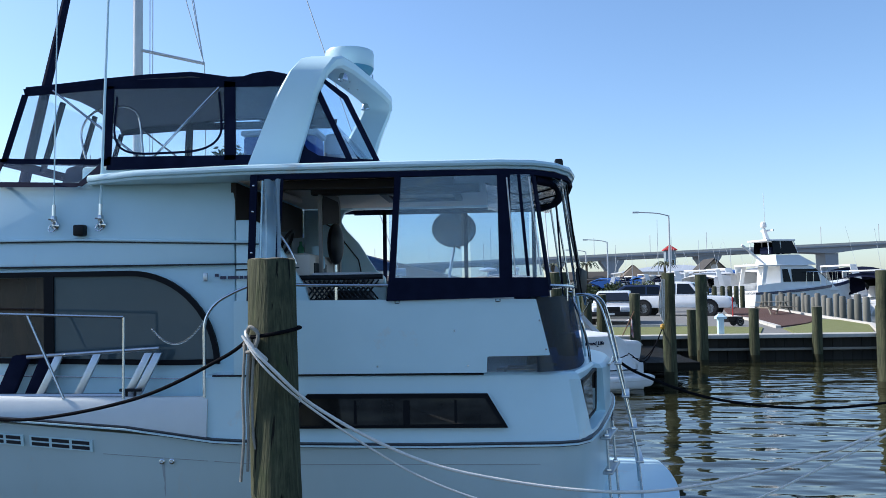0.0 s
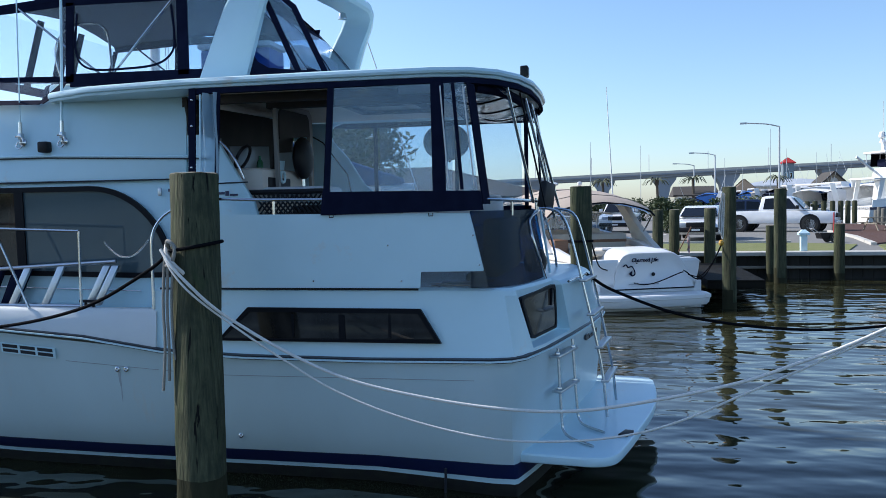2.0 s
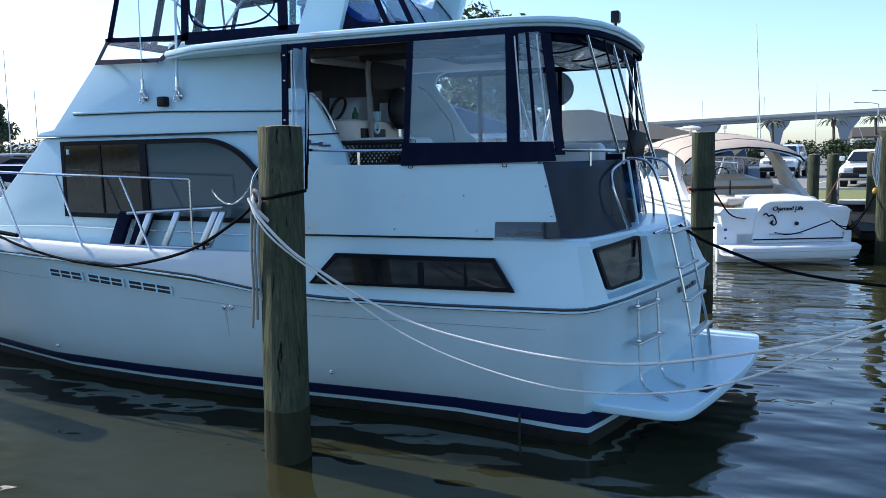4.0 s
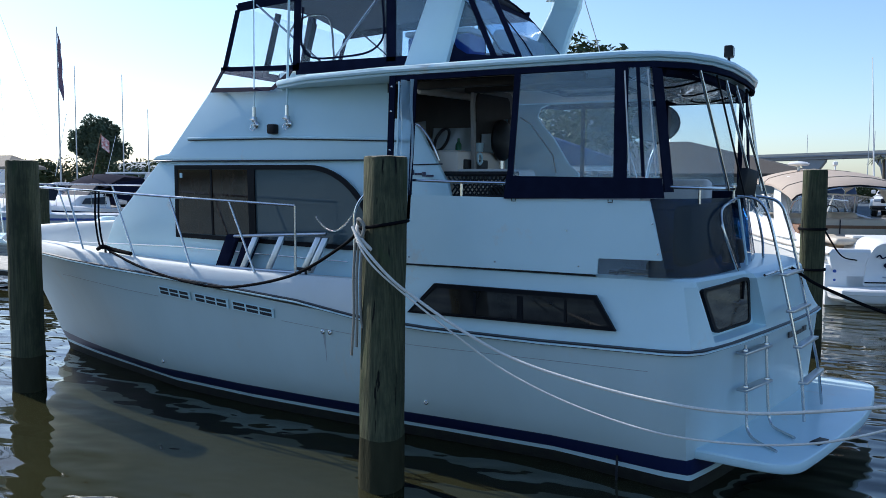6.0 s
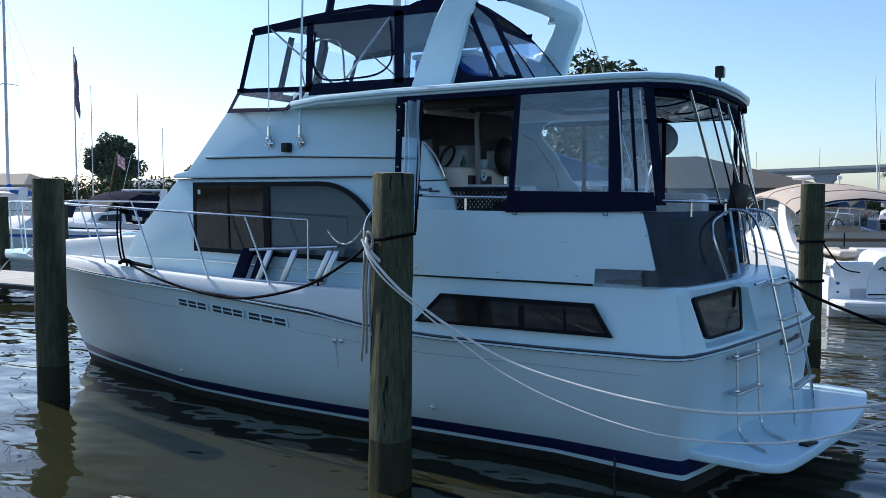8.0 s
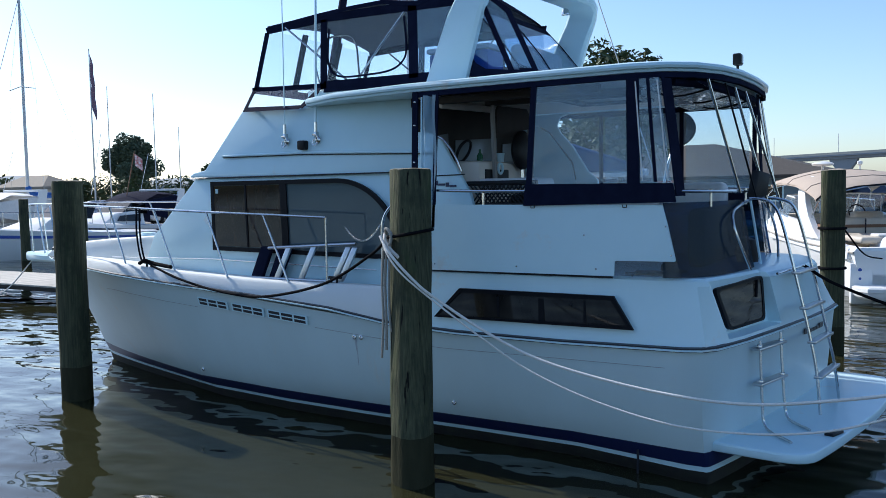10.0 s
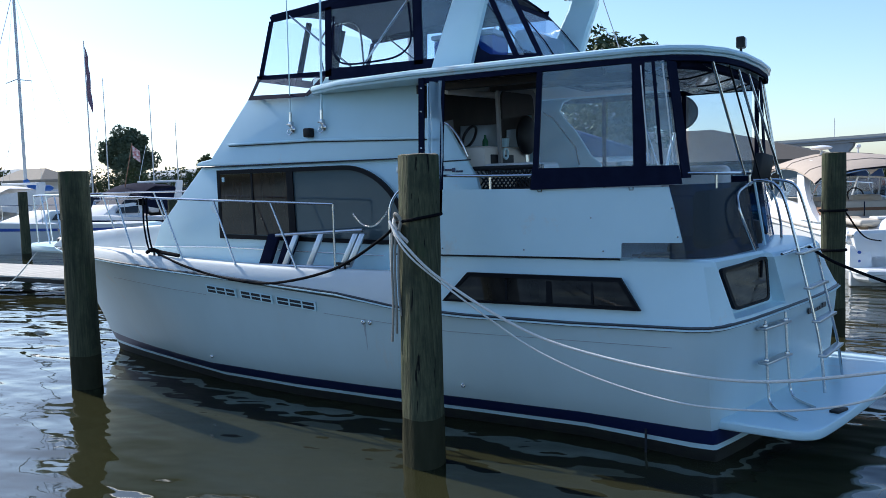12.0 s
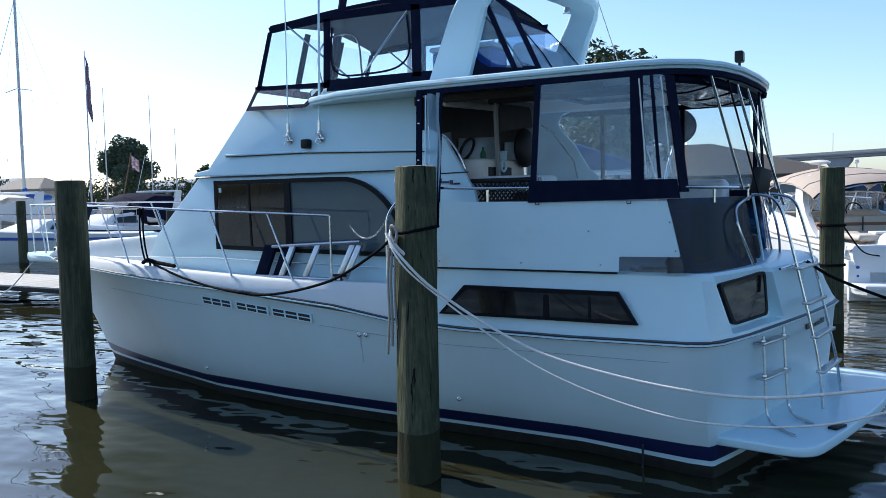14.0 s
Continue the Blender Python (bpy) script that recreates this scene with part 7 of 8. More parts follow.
def sail_boat(at, turn, label, mast_h, seed, cover):
    ob = placed("sailing_boat", pose(*at, 0, 0, turn), label, "boat", G)
    L, B = 9.0, 2.8
    secs, half = boat_hull(L, B, 1.2, 0.95)
    lpart("hull", loft(secs, True, False), BOAT_WHITE, ob, "white hull", 45)
    lpart("deck", loft([secs[-1], [(x * 0.9, y * 0.98 + 0.04, z + 0.05) for x, y, z in secs[-1]]], True, True), BOAT_WHITE, ob, "white deck", 40)
    lpart("coachroof", box(-0.75, 0.75, 2.8, 6.2, 0.95, 1.5, 0.12, None, 3), BOAT_WHITE, ob, "white coachroof")
    mast = lpart("mast", tube([(0, 5.2, 1.4), (0, 5.15, mast_h)], [0.085, 0.06], 10), STEEL_GREY, ob, "pale aluminium mast")
    lpart("boom", tube([(0, 5.1, 2.3), (0, 2.6, 2.35)], 0.06, 8), STEEL_GREY, mast)
    lpart("sail_cover", tube(smooth_path([(0, 5.2, 2.95), (0, 5.0, 2.6), (0, 4.3, 2.5), (0, 3.6, 2.48)], 4), [0.10] + [0.15] * 11 + [0.08], 10), cover, mast, "blue sail cover")
    lpart("spreader", tube([(-0.9, 5.2, mast_h * 0.62), (0, 5.3, mast_h * 0.63), (0.9, 5.2, mast_h * 0.62)], 0.025, 6), STEEL_GREY, mast)
    for s in (-1, 1):
        lpart("shroud", tube([(s * 1.25, 5.2, 1.1), (s * 0.9, 5.2, mast_h * 0.62), (0, 5.15, mast_h * 0.97)], 0.006, 4), STEEL, mast)
    lpart("stay", tube([(0, 8.9, 1.2), (0, 5.15, mast_h * 0.98)], 0.012, 5), ROPE_DARK, mast)
    lpart("stay", tube([(0, 0.1, 1.0), (0, 5.15, mast_h * 0.98)], 0.006, 4), STEEL, mast)
    rail_set(ob, L, B, 1.0, 1.6, 0.05, 0.97, 8, half, 0.010)
    return ob


sail_boat((-38.4, 22.6, 0), 186, "white sailing boat with a blue sail cover and tall mast", 12.5, 1, BLUE_TARP)
# sailing boat in the next slip, hidden but for its rig
sb = thing("sailing_boat", (-5.6, 2.65, 0), "white sailing boat with a furled dark jib in the next slip", "boat")
secs, half = boat_hull(7.4, 2.2, 1.15, 0.95)
part("hull", loft([[(-0.9 - y, 2.65 + x, z) for x, y, z in ring] for ring in secs], True, True), BOAT_WHITE, sb, "white hull", 45)
part("coachroof", box(-6.3, -3.2, 2.1, 3.2, 1.0, 1.55, 0.12, None, 3), BOAT_WHITE, sb, "white coachroof")
mast = part("mast", tube([(-5.6, 2.65, 1.4), (-5.58, 2.65, 11.2)], [0.068, 0.06], 12), STEEL_GREY, sb, "grey aluminium mast")
part("mast_track", box(-5.655, -5.53, 2.63, 2.67, 2.0, 11.0), ALU, mast)
part("strut", tube([(-5.55, 2.65, 5.66), (-4.65, 2.65, 5.44)], 0.022, 8), STEEL_GREY, mast, "slim spreader")
for x, z in ((-5.55, 11.0), (-5.25, 8.6), (-5.52, 8.5)):
    part("wire", tube([(-4.66, 2.65, 5.45), (x, 2.65, z)], 0.007, 5), STEEL_GREY, mast)
part("wire", tube([(-4.65, 2.65, 5.44), (-4.62, 2.72, 1.1)], 0.007, 5), STEEL_GREY, mast)
for x in (-5.40, -5.36):
    part("wire", tube([(x, 2.6, 1.6), (x, 2.6, 10.6)], 0.006, 5), STEEL_GREY, mast)
part("backstay", tube([(-1.61, 3.62, 1.0), (-2.32, 3.65, 3.21), (-4.22, 3.65, 9.0)], 0.008, 5), STEEL_GREY, sb, "thin wire backstay")
part("furled_jib", tube([(-7.82, 2.65, 1.25), (-7.2, 2.65, 3.9), (-6.75, 2.65, 5.85), (-5.7, 2.65, 10.6)], [0.06, 0.075, 0.06, 0.02], 8), CANVAS, sb, "navy furled jib on the forestay")
part("sail_cover", plate([(-5.4, 2.57, 2.55), (-5.4, 2.57, 3.8), (-4.6, 2.57, 3.52), (-2.9, 2.57, 2.92), (-2.05, 2.57, 2.63), (-2.05, 2.57, 2.54)], (0, 0.18, 0), None, 0.04), surface("dark_blue_cover", (0.02, 0.055, 0.15), 0.7, second=(0.014, 0.04, 0.11), scale=5, bump=0.3, bump_scale=14), sb, "dark blue sail cover along the boom")
part("boom", tube([(-5.5, 2.65, 2.52), (-1.9, 2.65, 2.52)], 0.05, 8), STEEL_GREY, sb)
# low dock off the bow and the piles of the far slips
dock = thing("side_dock", (-18, 3.5, 0), "low weathered timber dock off the yacht's bow", "dock", kind="structure")
part("frame", box(-26, -13.4, 2.9, 4.9, 0.29, 0.38, 0.02), TIMBER, dock)
mesh = finish("plank", box(-0.07, 0.07, -1.0, 1.0, -0.018, 0.018, 0.004), surface("bleached_planks", (0.50, 0.47, 0.41), 0.85, second=(0.38, 0.355, 0.31), scale=6, stretch=(6, 0.6, 6), bump=0.4, vary=0.15), 35)
for k in range(82):
    ob = new("plank", mesh)
    ob.parent = dock
    ob.location = (-7.95 + 0.154 * k, 0.4, 0.40)
for x, y, top in ((-25.6, 9.2, 2.3), (-20.2, 10.9, 1.9), (-18.9, 6.5, 2.1), (-16.0, 9.5, 1.9), (-24.5, 4.2, 2.1), (-13.3, 14.0, 2.0), (-30.0, 8.0, 2.2)):
    pile((x, y, 0), (x, y, top), 0.15, "far slip piles", "weathered pile between the moored boats", 12, 0.3, 5)

# large white yacht ashore of the lawn, far right
DARK_GLASS = surface("dark_boat_glass", (0.006, 0.006, 0.008), 0.2, scale=3, specular=0.12)
big = placed("large_yacht", pose(17.2, 55.0, 0.1, 0, 0, -70), "large white motor yacht with a navy stripe and flybridge", "boat")
big.scale = (0.95, 0.88, 1.10)
secs, half = boat_hull(11.0, 3.6, 2.35, 1.55)
lpart("hull", loft(secs, True, False), BOAT_WHITE, big, "white hull", 45)
lpart("sheer_stripe", loft([[(x * 1.01, y, z * s) for x, y, z in secs[-1]] for s in (0.90, 1.0)], True, False), NAVY_STRIPE, big, "navy sheer stripe", 45)
lpart("deck", loft([secs[-1], [(x * 0.9, y * 0.98 + 0.04, z + 0.05) for x, y, z in secs[-1]]], True, True), BOAT_WHITE, big, "white deck", 40)
for name, y0, y1, z0, z1, w0, w1, rake in (("deckhouse", 2.6, 8.4, 1.6, 3.3, 1.55, 1.35, 2.6), ("flybridge", 2.4, 6.4, 3.36, 4.05, 1.35, 1.1, 1.6)):
    lpart(name, loft([[(-w0, y0, z0), (w0, y0, z0), (w0, y1, z0), (-w0, y1, z0)], [(-w1, y0 + 0.1, z1), (w1, y0 + 0.1, z1), (w1, y1 - rake, z1), (-w1, y1 - rake, z1)]], True, True), BOAT_WHITE, big, "white " + name, 30)
for s in (-1, 1):
    for y0, y1 in ((2.85, 3.6), (3.75, 6.5)):
        lpart("window", plate([(s * 1.53, y0, 2.22), (s * 1.53, y1, 2.22), (s * 1.44, y1 - 0.25, 3.08), (s * 1.44, y0, 3.08)], (-s * 0.04, 0, 0)), DARK_GLASS, big, "dark deckhouse window")
lpart("boat_deck", box(-1.5, 1.5, 0.5, 5.4, 3.28, 3.38, 0.04), BOAT_WHITE, big, "white overhanging boat deck")
for s in (-1, 1):
    lpart("post", plate([(s * 1.4, 0.7, 1.6), (s * 1.4, 1.0, 1.6), (s * 1.4, 1.5, 3.3), (s * 1.4, 1.1, 3.3)], (-s * 0.08, 0, 0)), BOAT_WHITE, big)
    lpart("bulwark", plate([(s * 1.62, 0.2, 1.5), (s * 1.66, 2.7, 1.6), (s * 1.62, 2.7, 2.2), (s * 1.58, 0.3, 2.0)], (-s * 0.06, 0, 0)), BOAT_WHITE, big, "white cockpit bulwark")
lpart("windscreen", plate([(-1.38, 7.52, 2.22), (1.38, 7.52, 2.22), (1.28, 6.24, 3.08), (-1.28, 6.24, 3.08)], (0, 0.03, 0.04)), DARK_GLASS, big, "dark windscreen")
ob = lpart("fly_screen", loft([[(-1.2, 2.2, 4.15), (-1.2, 4.6, 4.15), (0, 4.9, 4.15), (1.2, 4.6, 4.15), (1.2, 2.2, 4.15)], [(-1.1, 2.2, 4.95), (-1.1, 4.2, 4.95), (0, 4.4, 4.95), (1.1, 4.2, 4.95), (1.1, 2.2, 4.95)]], False, False), DARK_GLASS, big, "dark flybridge enclosure", 40)
for s in (-1, 1):
    for y, y2 in ((1.8, 1.8), (3.0, 3.0), (4.7, 4.3)):
        lpart("stanchion", tube([(s * 1.15, y, 4.1), (s * 1.1, y2, 5.0)], 0.035, 6), BOAT_WHITE, big)
lpart("helm_chairs", box(-0.7, 0.7, 2.4, 3.2, 4.1, 4.6, 0.1), CANVAS, big, "dark seats on the flybridge")
lpart("fly_top", box(-1.25, 1.25, 1.6, 4.4, 4.95, 5.08, 0.04), BOAT_WHITE, big, "white flybridge top")
mast = lpart("mast", loft([[(-0.18, 2.4, 5.05), (0.18, 2.4, 5.05), (0.18, 2.8, 5.05), (-0.18, 2.8, 5.05)], [(-0.08, 2.2, 5.9), (0.08, 2.2, 5.9), (0.08, 2.4, 5.9), (-0.08, 2.4, 5.9)]], True, True), BOAT_WHITE, big)
lpart("dome", lathe([(0.05, 5.85), (0.24, 5.95), (0.26, 6.1), (0.18, 6.3), (0.02, 6.35)], 16, (0, 2.3, 0)), BOAT_WHITE, mast, "white satellite dome")
lpart("radar_bar", box(-0.75, 0.75, 2.6, 2.75, 5.65, 5.78, 0.03), BOAT_WHITE, mast)
lpart("antenna", tube([(0.6, 2.0, 5.05), (0.6, 1.9, 8.2)], 0.02, 5), BOAT_WHITE, mast)
lpart("crane", tube([(0.9, 1.6, 3.4), (0.9, -0.6, 4.7)], 0.09, 8), BOAT_WHITE, big, "white davit arm")
lpart("stay", tube([(-0.9, 4.2, 5.0), (-1.3, 8.6, 2.5)], 0.03, 6), BOAT_WHITE, big)
rail_set(big, 11.0, 3.6, 2.0, 2.85, 0.45, 0.98, 8, half, 0.02)
for x, y, turn, L, label, cover in ((27.0, 66.0, -70, 13.0, "white cabin cruiser with a dark canvas top among the far boats", CANVAS), (31.0, 62.5, -78, 13.0, "white cabin cruiser among the far boats", VINYL_SEAT),
                                    (26.0, 57.0, -50, 11.0, "white sport boat at the far dock", CANVAS), (38.0, 66.0, -80, 13.0, "white cabin cruiser among the far boats", VINYL_SEAT),
                                    (16.6, 69.0, -48, 12.5, "white cabin cruiser seen past the lawn", VINYL_SEAT), (19.6, 65.0, -62, 13.5, "white flybridge boat seen past the lawn", VINYL_SEAT), (18.4, 72.5, -76, 13.0, "white boat with a blue cover", BLUE_TARP)):
    motor_boat((x, y, 0), turn, L, L * 0.33, label, cover, "boats beyond the lawn", int(x * 3))
for x, y, turn, L, label, cover in ((13.4, 71.0, -120, 6.5, "white boat with a blue cover standing ashore", BLUE_TARP), (10.4, 74.5, -95, 6.5, "small white boat with a dark cover standing ashore", CANVAS), (6.0, 76.0, -95, 7.0, "white boat with a dark cover standing ashore", CANVAS)):
    motor_boat((x, y, LAND), turn, L, L * 0.33, label, cover, "boats stored ashore", int(x * 3))
yard = random.Random(41)
for k in range(13):
    x, y = 13.0 + 1.25 * k, 84.0 + 3.0 * (k % 3) + yard.uniform(-1, 1)
    L = yard.uniform(7.5, 10.5)
    cover, words = ((BLUE_TARP, "a blue canvas top"), (BEIGE_SEAT, "a beige canvas top"), (CANVAS, "a dark canvas top"), (VINYL_SEAT, "a pale canvas top"))[k % 4]
    motor_boat((x, y, LAND + 0.25), yard.uniform(-110, -70) if k % 2 else yard.uniform(60, 120), L, L * 0.33, "white motor boat with " + words + " on yard blocks", cover, "boats stored ashore", 60 + k)
POST = surface("grey_fender_pile", (0.17, 0.165, 0.14), 0.85, second=(0.10, 0.097, 0.08), scale=4, stretch=(2, 2, 0.3), bump=0.5, vary=0.2)
mesh = finish("post", lathe([(0.15, -0.1), (0.16, 0.3), (0.15, 1.15), (0.12, 1.19), (0.02, 1.2)], 10), POST, 40)
row = thing("piling_row", (13.66, 25.5, LAND), "row of weathered round posts along the far dock", "posts")
for k in range(21):
    y = 1.2 * k
    ob = new("post", mesh)
    ob.parent = row
    ob.location = (0.149 * y if y < 17 else 2.53 + 0.19 * (y - 17) * (1 if y < 21 else 0.6), y + 0.1 * math.sin(3 * k), 0.0)
    ob.scale = (0.92, 0.92, 0.86 + 0.10 * math.sin(2.1 * k))
mesh2 = finish("post", lathe([(0.17, -0.1), (0.17, 1.5), (0.13, 1.55), (0.02, 1.56)], 10), PILE_WOOD, 40)
row2 = thing("piling_row", (13.2, 53.0, LAND), "row of dark posts behind the mulch bed", "posts")
for k in range(8):
    ob = new("post", mesh2)
    ob.parent = row2
    ob.location = (0.5 * k, 0.3 * math.sin(k), 0.0)


# ---- vehicles ----
def wheel(ob, x, y, r, w):
    s = 1 if y > 0 else -1
    t = lpart("wheel", lathe([(r * 0.62, -w / 2), (r * 0.97, -w / 2), (r, -w / 2 + 0.03), (r, w / 2 - 0.03), (r * 0.97, w / 2), (r * 0.62, w / 2)], 20, (x, y, r), None, "y"), RUBBER, ob, "black tyre")
    lpart("rim", lathe([(0.02, s * (w / 2 - 0.05)), (r * 0.25, s * (w / 2 - 0.02)), (r * 0.3, s * (w / 2 - 0.06)), (r * 0.55, s * (w / 2 - 0.04)), (r * 0.63, s * (w / 2))], 16, (x, y, r), None, "y"), ALU, t, "grey metal rim")


def vehicle(at, turn, kind, paint, label, group=""):
    """A car that lies along +x (its front), built from side profiles."""
    truck = kind == "truck"
    ob = placed("pickup_truck" if truck else "car", pose(*at, 0, 0, turn), label, "pickup truck" if truck else "car", group)
    W = 0.98 if truck else 0.90
    if truck:
        Lr, wb, r = 5.6, (1.0, 4.45), 0.40
        low = [(0, 0.55), (0.02, 1.05), (1.9, 1.08), (3.75, 1.08), (5.2, 1.02), (5.5, 0.92), (5.58, 0.6), (5.5, 0.42), (0.1, 0.42)]
        cab = [(1.95, 1.06), (2.1, 1.78), (2.35, 1.84), (3.3, 1.82), (3.55, 1.74), (4.15, 1.08)]
        glass = [[(2.2, 1.16), (2.28, 1.70), (2.72, 1.72), (2.72, 1.16)], [(2.80, 1.16), (2.80, 1.72), (3.42, 1.70), (3.85, 1.16)]]
    elif kind == "suv":
        Lr, wb, r = 4.6, (0.85, 3.65), 0.36
        low = [(0, 0.5), (0.0, 0.98), (0.3, 1.05), (3.3, 1.05), (4.3, 0.96), (4.55, 0.80), (4.6, 0.45), (4.4, 0.32), (0.15, 0.34)]
        cab = [(0.05, 1.02), (0.25, 1.62), (0.5, 1.70), (2.4, 1.70), (2.65, 1.62), (3.45, 1.05)]
        glass = [[(0.35, 1.12), (0.45, 1.55), (1.15, 1.60), (1.15, 1.12)], [(1.25, 1.12), (1.25, 1.60), (2.45, 1.58), (3.05, 1.12)]]
    else:
        Lr, wb, r = 4.5, (0.85, 3.55), 0.32
        low = [(0, 0.45), (0.0, 0.85), (0.4, 0.92), (3.2, 0.90), (4.2, 0.78), (4.45, 0.62), (4.48, 0.38), (4.3, 0.26), (0.15, 0.28)]
        cab = [(0.5, 0.90), (1.15, 1.36), (1.5, 1.42), (2.3, 1.40), (2.55, 1.34), (3.3, 0.90)]
        glass = [[(0.95, 0.97), (1.25, 1.30), (1.75, 1.34), (1.75, 0.97)], [(1.83, 0.97), (1.83, 1.34), (2.42, 1.30), (2.95, 0.97)]]

    def slab(pts, w_low, w_top, bev):
        z0, z1 = min(z for _, z in pts), max(z for _, z in pts)
        f = lambda z: w_low + (w_top - w_low) * (z - z0) / (z1 - z0)
        b = loft([[(x, -f(z), z) for x, z in pts], [(x, f(z), z) for x, z in pts]], True, True)
        bmesh.ops.recalc_face_normals(b, faces=b.faces)
        bmesh.ops.bevel(b, geom=b.edges[:], offset=bev, segments=2, affect="EDGES", profile=0.5)
        return b
    lpart("body", slab(low, W, W * 0.97, 0.05), paint, ob, "painted body", 40)
    lpart("cab", slab(cab, W * 0.95, W * 0.76, 0.06), paint, ob, "painted cab", 40)
    zc0, zc1 = min(z for _, z in cab), max(z for _, z in cab)
    for s in (-1, 1):
        for g in glass:
            f = lambda z: W * (0.95 + (0.76 - 0.95) * (z - zc0) / (zc1 - zc0)) + 0.012
            lpart("window", plate([(x, s * f(z), z) for x, z in g], (0, -s * 0.02, 0)), SMOKED, ob, "dark side window")
        lpart("mirror", box(cab[-1][0] - 0.35, cab[-1][0] - 0.2, s * W - 0.02 if s > 0 else -W - 0.16, s * W + 0.16 if s > 0 else -W + 0.02, cab[-1][1] + 0.08, cab[-1][1] + 0.26, 0.03), BLACK_PLASTIC if truck else paint, ob, "door mirror")
        lpart("headlight", box(Lr - 0.22, Lr - 0.02, s * W * 0.62 - 0.16, s * W * 0.62 + 0.16, low[3][1] - 0.32, low[3][1] - 0.16, 0.03), LAMP_GLASS, ob, "clear headlight")
        lpart("tail_light", box(-0.02, 0.06, s * W * 0.86 - 0.07, s * W * 0.86 + 0.07, low[1][1] - 0.35, low[1][1] - 0.08, 0.01), CAR_RED, ob, "red tail light")
        for x in wb:
            lpart("wheel_arch", lathe([(0.02, s * 0.0), (r * 1.22, 0.0), (r * 1.22, -s * 0.02), (0.02, -s * 0.02)], 20, (x, s * (W + 0.006), r * 1.02), None, "y"), BLACK_PLASTIC, ob)
            wheel(ob, x, s * (W - 0.09), r, 0.22)
    fw = [cab[-1], cab[-2]]
    lpart("windscreen", plate([(fw[0][0] - 0.03, -W * 0.82, fw[0][1] + 0.07), (fw[0][0] - 0.03, W * 0.82, fw[0][1] + 0.07), (fw[1][0] + 0.06, W * 0.68, fw[1][1] - 0.04), (fw[1][0] + 0.06, -W * 0.68, fw[1][1] - 0.04)], (0.03, 0, 0.03)), SMOKED, ob, "dark windscreen")
    lpart("grille", box(Lr - 0.06, Lr + 0.02, -W * 0.42, W * 0.42, low[3][1] - 0.36, low[3][1] - 0.14, 0.02), BLACK_PLASTIC, ob, "dark grille")
    lpart("bumper", box(Lr - 0.1, Lr + 0.08, -W * 0.95, W * 0.95, 0.36, 0.56, 0.05), CAR_SILVER if truck else BLACK_PLASTIC, ob, "front bumper")
    if truck:
        lpart("bed_opening", box(0.12, 1.85, -W * 0.82, W * 0.82, 1.07, 1.095), BLACK_PLASTIC, ob, "dark open bed")
    lpart("plate_bar", box(Lr + 0.075, Lr + 0.09, -0.16, 0.16, 0.42, 0.5), VINYL_SEAT, ob, "blank pale plate")
    return ob


vehicle((6.5, 39.0, LAND), -22, "truck", CAR_WHITE, "white extended-cab pickup truck parked on the asphalt")
vehicle((4.75, 31.0, LAND), -101, "car", CAR_WHITE, "white compact car parked facing the water")
vehicle((1.4, 42.2, LAND), -98, "suv", CAR_WHITE, "white van-like SUV parked facing the water")
vehicle((9.6, 44.5, LAND), 172, "suv", CAR_DARK, "dark SUV parked behind the pickup truck", "parked cars")
vehicle((-1.6, 40.5, LAND), 100, "suv", CAR_DARK, "dark blue SUV parked nose away", "parked cars")
for k, (x, y, kind, paint) in enumerate(((-40, 25.5, "car", CAR_SILVER), (-37.3, 26.8, "suv", CAR_DARK), (-34.6, 27.4, "car", CAR_WHITE), (-31.6, 28.8, "suv", CAR_SILVER), (-28.8, 29.9, "car", CAR_DARK), (-26, 31, "suv", CAR_WHITE))):
    vehicle((x, y, LAND), -120 + 4 * (k % 3), kind, paint, "car parked in the row behind the boats", "parked cars")


# ---- street furniture ----
def street_lamp(at, h, arm, label="tall grey street lamp with one curved arm"):
    ob = thing("street_lamp", at, label, "street lamp", "street lamps")
    x, y, z = at
    part("pole", tube([(x, y, z), (x, y, z + h * 0.96)], [0.11, 0.07], 10), STEEL_GREY, ob)
    part("base", lathe([(0.22, z), (0.22, z + 0.25), (0.12, z + 0.4)], 12, (x, y, 0)), STEEL_GREY, ob)
    part("arm", tube(smooth_path([(x, y, z + h * 0.955), (x - arm * 0.4, y, z + h * 0.985), (x - arm, y, z + h)], 4), 0.05, 8), STEEL_GREY, ob)
    part("head", loft([[(x - arm - 0.55 * u, y + 0.16 * v * (1 - 0.3 * u), z + h + w) for u, v in ((0, -1), (1, -0.8), (1, 0.8), (0, 1))] for w in (-0.08, 0.06)], True, True), STEEL_GREY, ob)
    return ob


street_lamp((14.3, 66.5, LAND), 8.2, 2.6)
street_lamp((11.6, 88.0, LAND), 7.1, 2.2)
street_lamp((11.2, 108.0, LAND), 6.9, 2.2)
ped = thing("power_pedestal", (6.15, 18.1, LAND), "small white power pedestal on the quay", "power post")
part("post", box(6.06, 6.24, 18.0, 18.2, LAND + 0.05, LAND + 0.52, 0.015), GELCOAT, ped)
part("head", loft([[(6.0, 17.95, LAND + 0.52), (6.3, 17.95, LAND + 0.52), (6.3, 18.25, LAND + 0.52), (6.0, 18.25, LAND + 0.52)], [(6.0, 17.95, LAND + 0.58), (6.3, 17.95, LAND + 0.58), (6.3, 18.25, LAND + 0.58), (6.0, 18.25, LAND + 0.58)], [(6.1, 18.05, LAND + 0.68), (6.2, 18.05, LAND + 0.68), (6.2, 18.15, LAND + 0.68), (6.1, 18.15, LAND + 0.68)]], True, True), GELCOAT, ped)
